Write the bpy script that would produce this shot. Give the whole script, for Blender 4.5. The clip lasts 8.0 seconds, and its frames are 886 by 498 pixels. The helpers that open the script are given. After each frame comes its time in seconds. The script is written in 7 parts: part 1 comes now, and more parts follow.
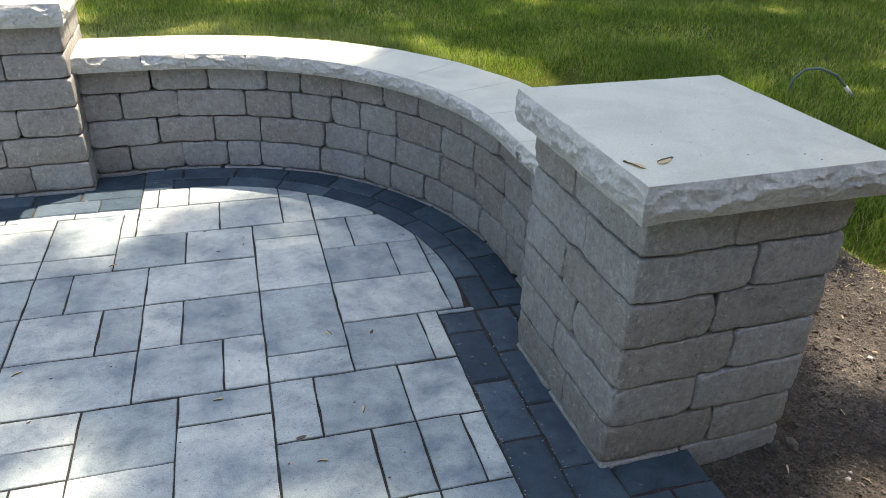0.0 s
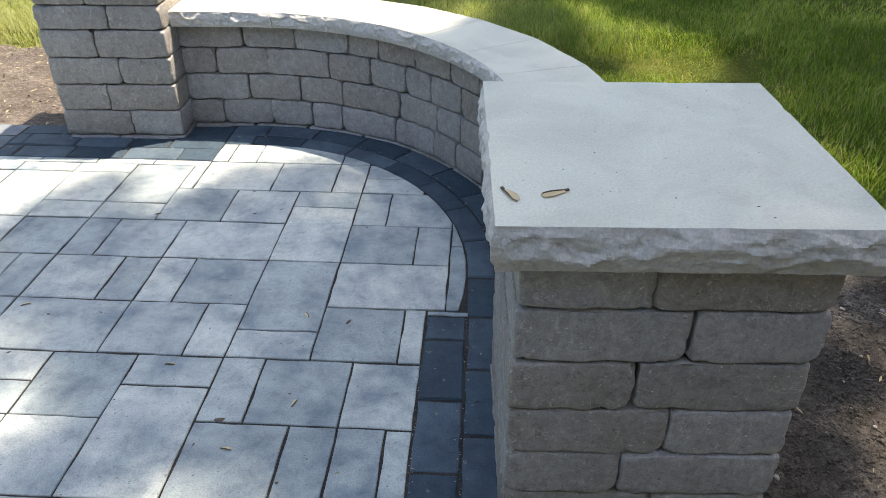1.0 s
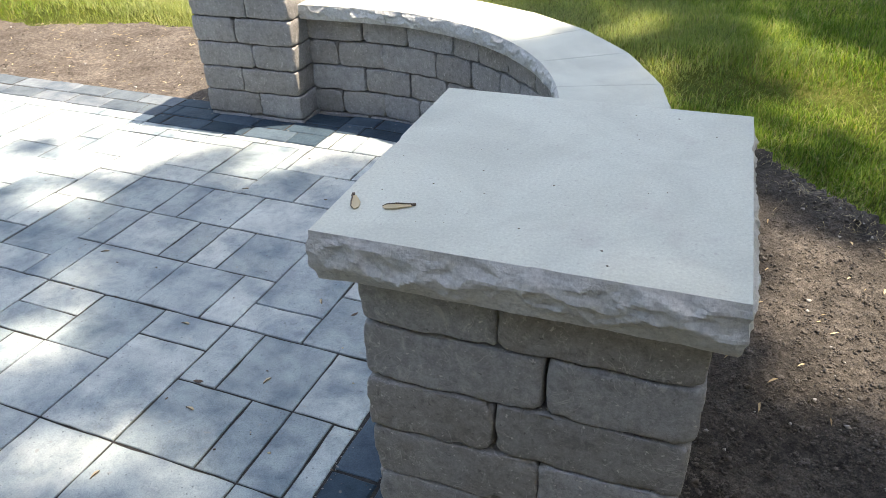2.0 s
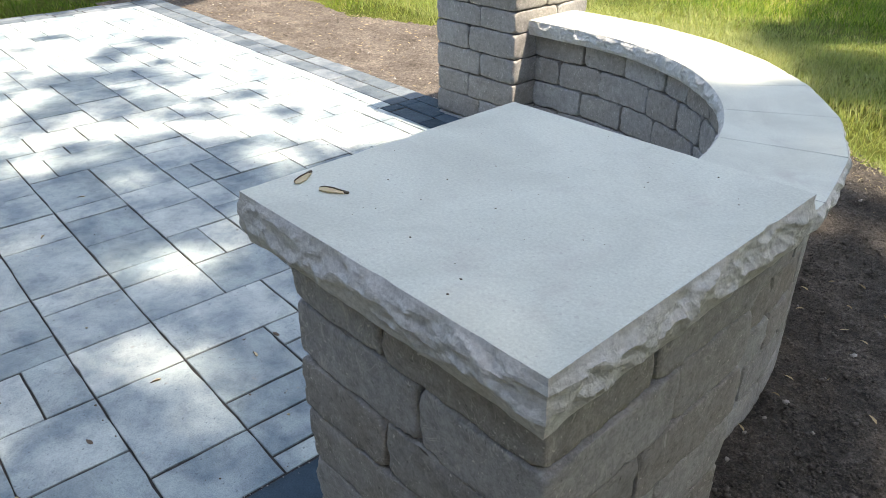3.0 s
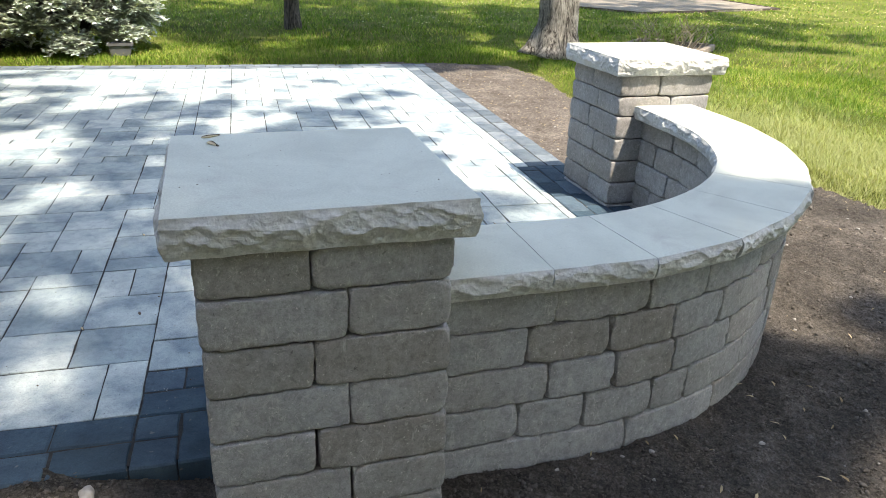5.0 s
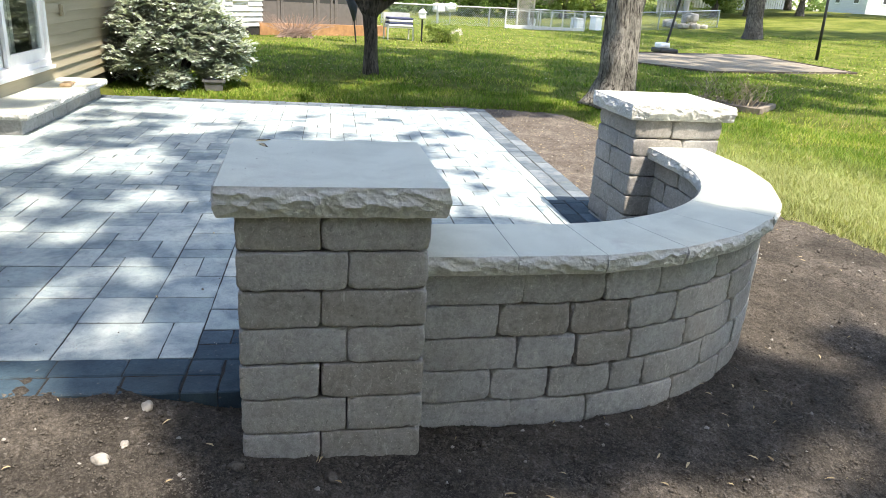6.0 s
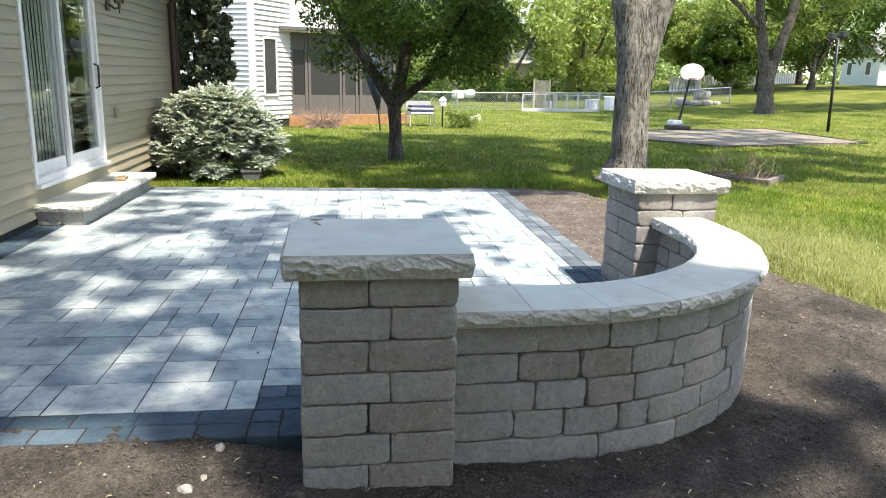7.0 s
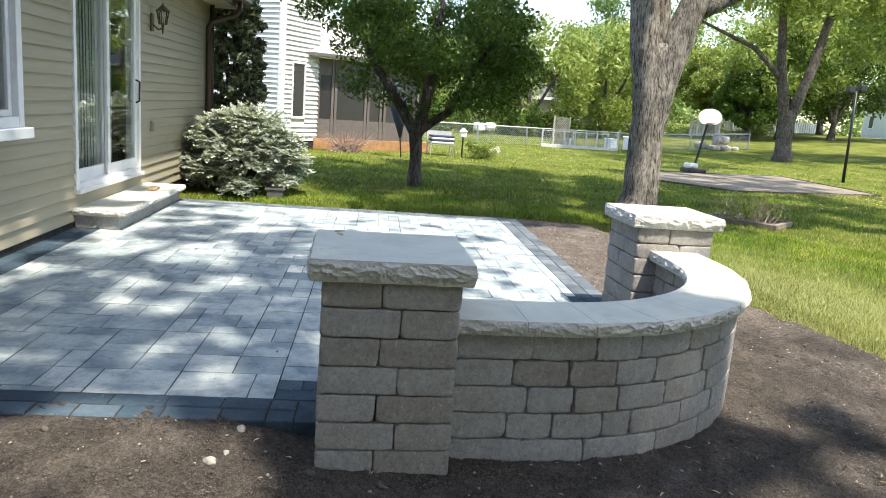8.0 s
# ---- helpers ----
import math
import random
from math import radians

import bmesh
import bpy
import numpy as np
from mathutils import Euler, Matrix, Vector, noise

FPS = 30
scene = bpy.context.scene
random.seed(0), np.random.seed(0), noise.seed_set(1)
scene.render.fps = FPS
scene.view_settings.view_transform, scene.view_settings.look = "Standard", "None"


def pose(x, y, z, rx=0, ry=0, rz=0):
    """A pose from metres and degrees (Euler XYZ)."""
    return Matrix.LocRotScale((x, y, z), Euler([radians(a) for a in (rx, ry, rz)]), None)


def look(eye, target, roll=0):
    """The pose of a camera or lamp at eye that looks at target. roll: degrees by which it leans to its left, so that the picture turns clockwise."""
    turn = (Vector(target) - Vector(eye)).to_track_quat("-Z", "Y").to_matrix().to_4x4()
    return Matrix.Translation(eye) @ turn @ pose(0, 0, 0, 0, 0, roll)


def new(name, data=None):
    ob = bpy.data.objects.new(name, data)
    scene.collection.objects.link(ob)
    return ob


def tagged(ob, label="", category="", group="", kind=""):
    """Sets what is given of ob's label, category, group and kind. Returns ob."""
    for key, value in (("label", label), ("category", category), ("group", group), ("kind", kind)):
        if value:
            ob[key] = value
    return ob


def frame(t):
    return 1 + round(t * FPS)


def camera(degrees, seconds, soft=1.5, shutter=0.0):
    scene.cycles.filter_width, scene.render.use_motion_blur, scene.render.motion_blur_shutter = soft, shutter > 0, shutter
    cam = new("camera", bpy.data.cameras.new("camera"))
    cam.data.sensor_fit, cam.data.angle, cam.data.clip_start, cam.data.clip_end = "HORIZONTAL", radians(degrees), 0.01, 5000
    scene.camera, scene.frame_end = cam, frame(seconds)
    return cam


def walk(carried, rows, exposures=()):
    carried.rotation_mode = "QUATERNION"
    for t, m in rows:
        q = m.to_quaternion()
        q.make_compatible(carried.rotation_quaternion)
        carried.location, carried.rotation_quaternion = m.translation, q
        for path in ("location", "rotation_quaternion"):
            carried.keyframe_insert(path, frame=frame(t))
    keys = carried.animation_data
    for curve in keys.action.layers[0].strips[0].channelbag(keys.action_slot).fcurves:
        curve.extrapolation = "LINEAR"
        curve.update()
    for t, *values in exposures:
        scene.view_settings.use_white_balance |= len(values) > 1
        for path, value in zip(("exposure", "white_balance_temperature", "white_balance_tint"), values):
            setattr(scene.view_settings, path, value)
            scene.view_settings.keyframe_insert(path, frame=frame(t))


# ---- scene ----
cam = camera(62.7, 8.0, soft=0.45)
PATH = [
    (0, (-1.055, -1.345, 1.321), (-0.493, 0.303, 0.337), 2.1),
    (0.5, (-0.708, -1.272, 1.332), (-0.471, 0.442, 0.329), 0.0),
    (1, (-0.369, -1.228, 1.33), (-0.396, 0.451, 0.244), 0.1),
    (1.2, (-0.254, -1.178, 1.323), (-0.313, 0.497, 0.232), 1.1),
    (2.3, (0.327, -1.01, 1.283), (-0.476, 0.49, 0.232), -1.5),
    (2.5, (0.397, -0.928, 1.259), (-0.499, 0.521, 0.211), 0.3),
    (3, (0.631, -0.76, 1.236), (-0.647, 0.423, 0.252), -0.4),
    (3.5, (0.887, -0.593, 1.219), (-0.547, 0.386, 0.226), -0.4),
    (4, (1.057, -0.403, 1.22), (-0.531, 0.426, 0.329), 1.0),
    (4.5, (1.33, -0.245, 1.22), (-0.38, 0.348, 0.369), 0.5),
    (4.7, (1.429, -0.219, 1.25), (-0.297, 0.36, 0.422), 1.2),
    (5.8, (2.062, -0.11, 1.266), (0.236, 0.32, 0.576), 3.7),
    (6, (2.146, -0.088, 1.278), (0.301, 0.292, 0.606), 3.6),
    (6.5, (2.343, -0.119, 1.314), (0.442, 0.232, 0.801), 2.4),
    (7, (2.563, -0.172, 1.342), (0.643, 0.144, 0.877), 1.4),
    (7.5, (2.754, -0.15, 1.344), (0.815, 0.135, 0.945), 3.1),
    (8, (2.892, -0.198, 1.352), (0.949, 0.078, 0.965), 4.4),
]
walk(cam, [(t, look(eye, target, roll)) for t, eye, target, roll in PATH], [(0.0, 2.15, 7900, 14), (2.5, 2.17, 7700, 13), (4.5, 2.03, 7250, 11), (6.0, 2.03, 7100, 11), (8.0, 1.78, 7050, 11)])

# ---- light ----
SUN = Vector((0.31, 0.18, 0.776)).normalized()
world = bpy.data.worlds.new("world")
world.use_nodes = True
scene.world = world
_nt = world.node_tree
_sky = _nt.nodes.new("ShaderNodeTexSky")
_sky.sky_type, _sky.sun_disc = "NISHITA", False
_sky.sun_elevation = math.asin(SUN.z)
_sky.sun_rotation = math.atan2(SUN.x, SUN.y)
_nt.links.new(_sky.outputs[0], _nt.nodes["Background"].inputs[0])
_nt.nodes["Background"].inputs[1].default_value = 0.15
_sun = bpy.data.lights.new("sun", "SUN")
_sun.energy, _sun.angle, _sun.color = 2.6, radians(0.9), (1.0, 0.95, 0.88)
new("sun", _sun).matrix_world = look((0, 0, 30), tuple(Vector((0, 0, 30)) - SUN))

A = radians(-2.2)
PATIO = Matrix.Rotation(A, 4, "Z")


def uv(x, y):
    """World ground place to the patio's own axes."""
    return x * math.cos(A) + y * math.sin(A), -x * math.sin(A) + y * math.cos(A)


# ---- mesh helpers ----
def mesh_of(name, verts, faces, material=None, smooth=False):
    me = bpy.data.meshes.new(name)
    me.from_pydata(verts, [], faces)
    me.update()
    if smooth:
        me.polygons.foreach_set("use_smooth", [True] * len(me.polygons))
    if material:
        me.materials.append(material)
    return me


def part(name, bm, material, parent, label="", smooth=False, m=None):
    """Links a bmesh, or a mesh that is ready, as one object under a thing or a part."""
    if isinstance(bm, bmesh.types.BMesh):
        me = bpy.data.meshes.new(name)
        bm.to_mesh(me)
        bm.free()
        if smooth:
            me.polygons.foreach_set("use_smooth", [True] * len(me.polygons))
        me.materials.append(material)
    else:
        me = bm
    ob = new(name, me)
    if parent:
        ob.parent = parent
    if m is not None:
        ob.matrix_basis = m
    return tagged(ob, label)


def empty(name, m=None):
    ob = new(name)
    ob.empty_display_size = 0.1
    if m is not None:
        ob.matrix_basis = m
    return ob


def box(bm, x0, y0, z0, x1, y1, z1, bevel=0.0, seg=1):
    """Adds a box, bevelled, to a bmesh."""
    sub = bmesh.new()
    bmesh.ops.create_cube(sub, size=1.0)
    for v in sub.verts:
        v.co = ((x0 + x1) / 2 + v.co.x * (x1 - x0), (y0 + y1) / 2 + v.co.y * (y1 - y0), (z0 + z1) / 2 + v.co.z * (z1 - z0))
    if bevel:
        bmesh.ops.bevel(sub, geom=sub.edges[:], offset=bevel, segments=seg, affect="EDGES", profile=0.6)
    merge(bm, sub)


def merge(bm, sub):
    me = bpy.data.meshes.new("tmp")
    sub.to_mesh(me)
    sub.free()
    bm.from_mesh(me)
    bpy.data.meshes.remove(me)


def boxed(*a, **k):
    bm = bmesh.new()
    box(bm, *a, **k)
    return bm


def tube(bm, pts, radii, sides=8, cap=True):
    """A tapered tube along points."""
    rings = []
    pts = [Vector(p) for p in pts]
    side = Vector((1, 0, 0))
    for n, p in enumerate(pts):
        d = (pts[min(n + 1, len(pts) - 1)] - pts[max(n - 1, 0)]).normalized()
        side = (side - d * side.dot(d))
        if side.length < 1e-3:
            side = d.orthogonal()
        side.normalize()
        up = d.cross(side)
        r = radii[n] if hasattr(radii, "__len__") else radii
        rings.append([bm.verts.new(p + (side * math.cos(a) + up * math.sin(a)) * r) for a in (2 * math.pi * k / sides for k in range(sides))])
    for a, b in zip(rings, rings[1:]):
        for k in range(sides):
            bm.faces.new((a[k], a[(k + 1) % sides], b[(k + 1) % sides], b[k]))
    if cap:
        bm.faces.new(list(reversed(rings[0])))
        bm.faces.new(rings[-1])
    return bm


def lumpy(size, cells, radius, rough, seed, taper=0.0, chip=0.0):
    """A tumbled block: a box with worn round edges and a rough face. Its middle is at the origin; taper narrows the -y side."""
    sx, sy, sz = (s / 2 for s in size)
    nx, ny, nz = cells
    verts, faces, at = [], [], {}

    def vert(i, j, k):
        if (i, j, k) in at:
            return at[i, j, k]
        def spread(n, cnt, half):
            t = n / cnt * 2 - 1
            t = math.copysign(abs(t) ** 0.75, t)
            return t * half
        p = Vector((spread(i, nx, sx), spread(j, ny, sy), spread(k, nz, sz)))
        w = 1 + 1.5 * noise.noise(p * 11 + Vector((seed * 3.1, seed * 1.7, seed)))
        r = radius * max(0.35, w)
        q = Vector((max(-sx + r, min(sx - r, p.x)), max(-sy + r, min(sy - r, p.y)), max(-sz + r, min(sz - r, p.z))))
        d = p - q
        if d.length > 1e-6:
            p = q + d.normalized() * r
        s = Vector((seed * 5.3, seed * 2.9, seed * 7.7))
        n = noise.noise_vector(p * 16 + s) * rough + noise.noise_vector(p * 48 + s) * rough * 0.45
        pit = noise.noise(p * 30 + s * 2)
        n -= p.normalized() * max(0.0, pit - 0.35) * 0.012
        if chip:
            n += noise.cell_vector(p * 30 + s) * chip
        p = p + n
        if taper:
            p.x *= 1 + taper * (p.y / (2 * sy))
        at[i, j, k] = len(verts)
        verts.append(p)
        return at[i, j, k]

    for side in (0, nx):
        for j in range(ny):
            for k in range(nz):
                f = [vert(side, j, k), vert(side, j + 1, k), vert(side, j + 1, k + 1), vert(side, j, k + 1)]
                faces.append(f if side else f[::-1])
    for side in (0, ny):
        for i in range(nx):
            for k in range(nz):
                f = [vert(i, side, k), vert(i + 1, side, k), vert(i + 1, side, k + 1), vert(i, side, k + 1)]
                faces.append(f[::-1] if side else f)
    for side in (0, nz):
        for i in range(nx):
            for j in range(ny):
                f = [vert(i, j, side), vert(i + 1, j, side), vert(i + 1, j + 1, side), vert(i, j + 1, side)]
                faces.append(f if side else f[::-1])
    return verts, faces


def hewn(size, cells, seed, wear=1.0):
    """A tumbled wall block: flat faces, tight edges with chips knocked out of them, worn corners."""
    half = [s / 2 for s in size]
    verts, faces, at = [], [], {}
    s = Vector((seed * 5.3, seed * 2.9, seed * 7.7))
    lean = [noise.noise(s + Vector((k * 9.1, 0.3, 0.7))) * 0.0028 for k in range(4)]

    def vert(*ijk):
        if ijk in at:
            return at[ijk]
        p = Vector((0, 0, 0))
        for a in range(3):
            t = ijk[a] / cells[a] * 2 - 1
            p[a] = (0.13 * t + 0.87 * math.sin(t * math.pi / 2)) * half[a]
        close = sorted(half[a] - abs(p[a]) for a in range(3))
        corner = max(0.0, 1 - close[2] / 0.035)
        knock = max(0.0, noise.noise(p * 19 + s * 2) - 0.14)
        r = (0.0024 + 0.011 * knock + 0.019 * corner * max(0.25, 0.6 + noise.noise(p * 6 + s))) * wear
        q = Vector([max(-h + r, min(h - r, c)) for h, c in zip(half, p)])
        d = p - q
        n = d.normalized() if d.length > 1e-6 else p.normalized()
        if d.length > 1e-6:
            p = q + n * r
        edge = max(0.0, 1 - close[1] / 0.014)
        out = 0.0016 * noise.noise(p * 28 + s) + 0.0011 * noise.noise(p * 75 + s)
        out -= edge * (0.010 * max(0.0, noise.noise(p * 40 + s * 3)) + 0.006 * max(0.0, noise.noise(p * 95 + s))) * wear
        pit = noise.noise(p * 38 + s * 4)
        out -= 0.010 * max(0.0, pit - 0.45)
        p = p + n * out + noise.noise_vector(p * 9 + s) * 0.0006
        p.y += p.x * lean[0] + p.z * lean[1] * 2
        p.z += p.x * lean[2]
        at[ijk] = len(verts)
        verts.append(p)
        return at[ijk]

    for a in range(3):
        b, c = (a + 1) % 3, (a + 2) % 3
        for end in (0, cells[a]):
            for i in range(cells[b]):
                for j in range(cells[c]):
                    f = []
                    for di, dj in ((0, 0), (1, 0), (1, 1), (0, 1)):
                        k = [0, 0, 0]
                        k[a], k[b], k[c] = end, i + di, j + dj
                        f.append(vert(*k))
                    faces.append(f if end else f[::-1])
    return verts, faces


# ---- materials ----
class Nodes:
    def __init__(self, name):
        self.m = bpy.data.materials.new(name)
        self.m.use_nodes = True
        self.t = self.m.node_tree
        self.b = self.t.nodes["Principled BSDF"]
        self.p = self.add("ShaderNodeNewGeometry").outputs["Position"]

    def add(self, kind, **k):
        n = self.t.nodes.new(kind)
        for key, v in k.items():
            n.inputs[key].default_value = v
        return n

    def link(self, a, b):
        self.t.links.new(a, b)

    def noise(self, scale, detail=4.0, rough=0.6, where=None, warp=0.0):
        n = self.add("ShaderNodeTexNoise", Scale=scale, Detail=detail, Roughness=rough, Distortion=warp)
        self.link(where or self.p, n.inputs["Vector"])
        return n.outputs["Fac"]

    def ramp(self, fac, stops):
        r = self.t.nodes.new("ShaderNodeValToRGB")
        e = r.color_ramp.elements
        while len(e) < len(stops):
            e.new(0.5)
        for k, (pos, col) in zip(e, stops):
            k.position, k.color = pos, (*col, 1) if len(col) == 3 else col
        self.link(fac, r.inputs[0])
        return r.outputs[0]

    def mix(self, a, b, fac, how="MIX"):
        n = self.t.nodes.new("ShaderNodeMix")
        n.data_type, n.blend_type = "RGBA", how
        for v, key in ((fac, 0), (a, 6), (b, 7)):
            if isinstance(v, (int, float)):
                n.inputs[key].default_value = v
            elif isinstance(v, tuple):
                n.inputs[key].default_value = (*v, 1)
            else:
                self.link(v, n.inputs[key])
        return n.outputs[2]

    def math(self, a, b, how="MULTIPLY"):
        n = self.t.nodes.new("ShaderNodeMath")
        n.operation = how
        for v, key in ((a, 0), (b, 1)):
            if isinstance(v, (int, float)):
                n.inputs[key].default_value = v
            else:
                self.link(v, n.inputs[key])
        return n.outputs[0]

    def random(self, island=False):
        if island:
            return self.add("ShaderNodeNewGeometry").outputs["Random Per Island"]
        return self.add("ShaderNodeObjectInfo").outputs["Random"]

    def bump(self, fac, strength, distance):
        n = self.add("ShaderNodeBump", Strength=strength, Distance=distance)
        self.link(fac, n.inputs["Height"])
        old = self.b.inputs["Normal"]
        if old.is_linked:
            self.link(old.links[0].from_socket, n.inputs["Normal"])
        self.link(n.outputs[0], self.b.inputs["Normal"])

    def done(self, colour, rough=0.8, metal=0.0, spec=None):
        if isinstance(colour, tuple):
            self.b.inputs["Base Color"].default_value = (*colour, 1)
        else:
            self.link(colour, self.b.inputs["Base Color"])
        if isinstance(rough, (int, float)):
            self.b.inputs["Roughness"].default_value = rough
        else:
            self.link(rough, self.b.inputs["Roughness"])
        self.b.inputs["Metallic"].default_value = metal
        if spec is not None:
            self.b.inputs["Specular IOR Level"].default_value = spec
        return self.m


def g(v, warm=0.0):
    return (v * (1 + warm), v, v * (1 - warm))


def block_material(name, stops):
    n = Nodes(name)
    tone = n.ramp(n.random(), stops)
    cloud = n.ramp(n.noise(8, 4, 0.6), [(0.32, g(0.90, 0.02)), (0.68, g(1.07))])
    mottle = n.ramp(n.noise(34, 8, 0.75, warp=0.4), [(0.34, g(0.78)), (0.5, g(1.0)), (0.66, g(1.13))])
    grit = n.ramp(n.noise(260, 3, 0.8), [(0.36, g(0.86)), (0.5, g(1.0)), (0.64, g(1.1))])
    c = n.mix(n.mix(n.mix(tone, cloud, 1.0, "MULTIPLY"), mottle, 1.0, "MULTIPLY"), grit, 1.0, "MULTIPLY")
    crust = n.ramp(n.noise(78, 6, 0.8, warp=0.3), [(0.36, g(0.80)), (0.5, g(1.0)), (0.64, g(1.13))])
    c = n.mix(c, crust, 1.0, "MULTIPLY")
    # lime smears and scratches
    mp = n.add("ShaderNodeMapping", Scale=(1.0, 1.0, 0.45), Rotation=(0.5, 0.3, 0.2))
    n.link(n.p, mp.inputs["Vector"])
    smear = n.ramp(n.noise(34, 7, 0.8, mp.outputs[0], 1.6), [(0.57, g(0.0)), (0.64, g(1.0))])
    c = n.mix(c, (0.60, 0.57, 0.52), n.math(smear, 0.42))
    # thin pale scratches and lime runs
    vein = n.ramp(n.noise(17, 3, 0.6, warp=1.3), [(0.485, g(0.0)), (0.5, g(1.0)), (0.515, g(0.0))])
    where = n.ramp(n.noise(11, 3, 0.6), [(0.48, g(0.0)), (0.6, g(1.0))])
    c = n.mix(c, (0.62, 0.59, 0.53), n.math(n.math(vein, where), 0.5))
    fleck = n.ramp(n.noise(120, 2, 0.5), [(0.69, g(0.0)), (0.73, g(1.0))])
    c = n.mix(c, (0.66, 0.63, 0.57), n.math(fleck, 0.7))
    hole = n.ramp(n.noise(85, 3, 0.6, warp=0.5), [(0.27, g(1.0)), (0.33, g(0.0))])
    c = n.mix(c, (0.06, 0.055, 0.048), n.math(hole, 0.6))
    worn = n.ramp(n.add("ShaderNodeNewGeometry").outputs["Pointiness"], [(0.53, g(0.0)), (0.60, g(1.0))])
    c = n.mix(c, (0.68, 0.64, 0.57), n.math(n.math(worn, n.noise(60, 4, 0.7)), 0.65))
    n.bump(n.noise(60, 7, 0.8), 0.7, 0.0045)
    n.bump(n.noise(190, 4, 0.8), 0.6, 0.002)
    return n.done(c, 0.93, spec=0.2)


def paver_material(name, stops, island=False, relief=1.0, blotch=(0.60, 0.66, 0.72)):
    n = Nodes(name)
    tone = n.ramp(n.random(island), stops)
    cloud = n.ramp(n.noise(4.9, 3, 0.55, warp=0.1), [(0.36, blotch), (0.5, g(0.98)), (0.64, (1.17, 1.17, 1.14))])
    mid = n.ramp(n.noise(19, 8, 0.78, warp=0.3), [(0.33, (0.70, 0.72, 0.76)), (0.5, g(1.0)), (0.67, (1.18, 1.16, 1.12))])
    grit = n.ramp(n.noise(250, 3, 0.8), [(0.36, g(0.80)), (0.5, g(1.0)), (0.66, g(1.13))])
    c = n.mix(n.mix(n.mix(tone, cloud, 1.0, "MULTIPLY"), mid, 1.0, "MULTIPLY"), grit, 1.0, "MULTIPLY")
    spots = n.ramp(n.noise(34, 2, 0.5), [(0.70, g(0.0)), (0.76, g(1.0))])
    c = n.mix(c, (0.34, 0.30, 0.24), n.math(spots, 0.4))
    pits = n.ramp(n.noise(95, 2, 0.5), [(0.28, g(1.0)), (0.32, g(0.0))])
    c = n.mix(c, (0.07, 0.08, 0.09), n.math(pits, 0.55))
    n.bump(n.noise(24, 6, 0.7), 0.35 * relief, 0.006)
    n.bump(n.noise(220, 4, 0.8), 0.32, 0.0012)
    return n.done(c, 0.74, spec=0.35)


def cap_material(name, col):
    n = Nodes(name)
    cloud = n.ramp(n.noise(5, 5, 0.6, warp=0.5), [(0.35, g(0.89)), (0.6, g(1.04))])
    stain = n.ramp(n.noise(4.5, 6, 0.7, warp=0.8), [(0.58, g(0.0)), (0.74, g(1.0))])
    fleck = n.ramp(n.noise(120, 2, 0.5), [(0.68, g(0.0)), (0.71, g(1.0))])
    grit = n.ramp(n.noise(210, 4, 0.8), [(0.36, g(0.88)), (0.64, g(1.08))])
    c = n.mix(n.mix(col, cloud, 1.0, "MULTIPLY"), grit, 1.0, "MULTIPLY")
    c = n.mix(c, (0.38, 0.345, 0.31), n.math(stain, 0.5))
    c = n.mix(c, (0.34, 0.32, 0.28), n.math(fleck, 0.4))
    n.bump(n.noise(60, 6, 0.75), 0.2, 0.003)
    n.bump(n.noise(260, 3, 0.7), 0.15, 0.0008)
    return n.done(c, 0.85, spec=0.3)


def split_material(name, col):
    """The same stone where it is split: darker, coarse and crystalline."""
    n = Nodes(name)
    cloud = n.ramp(n.noise(11, 5, 0.65), [(0.34, g(0.93)), (0.62, g(1.05))])
    grain = n.ramp(n.noise(110, 6, 0.8), [(0.36, g(0.78)), (0.5, g(1.0)), (0.64, g(1.16))])
    c = n.mix(n.mix(col, cloud, 1.0, "MULTIPLY"), grain, 1.0, "MULTIPLY")
    n.bump(n.noise(45, 9, 0.75, warp=0.3), 0.7, 0.005)
    n.bump(n.noise(150, 6, 0.85), 0.7, 0.003)
    return n.done(c, 0.9, spec=0.25)


def plain(name, col, rough=0.6, metal=0.0, vary=0.12, scale=9.0, bump=0.0):
    n = Nodes(name)
    c = n.mix(col, n.ramp(n.noise(scale, 5), [(0.3, g(1 - vary)), (0.7, g(1 + vary))]), 1.0, "MULTIPLY")
    if bump:
        n.bump(n.noise(scale * 8, 4), bump, 0.004)
    return n.done(c, rough, metal)


def leaf_material(name, lo, hi, rough=0.5, trans=0.35):
    n = Nodes(name)
    c = n.ramp(n.random(True), [(0.0, lo), (0.6, hi), (1.0, tuple(min(1, v * 1.25) for v in hi))])
    m = n.done(c, rough, spec=0.3)
    tr = n.add("ShaderNodeBsdfTranslucent")
    n.link(n.mix(c, (1.0, 1.0, 0.6), 1.0, "MULTIPLY"), tr.inputs["Color"])
    mx = n.t.nodes.new("ShaderNodeMixShader")
    mx.inputs[0].default_value = trans
    n.link(n.b.outputs[0], mx.inputs[1])
    n.link(tr.outputs[0], mx.inputs[2])
    n.link(mx.outputs[0], n.t.nodes["Material Output"].inputs["Surface"])
    return m


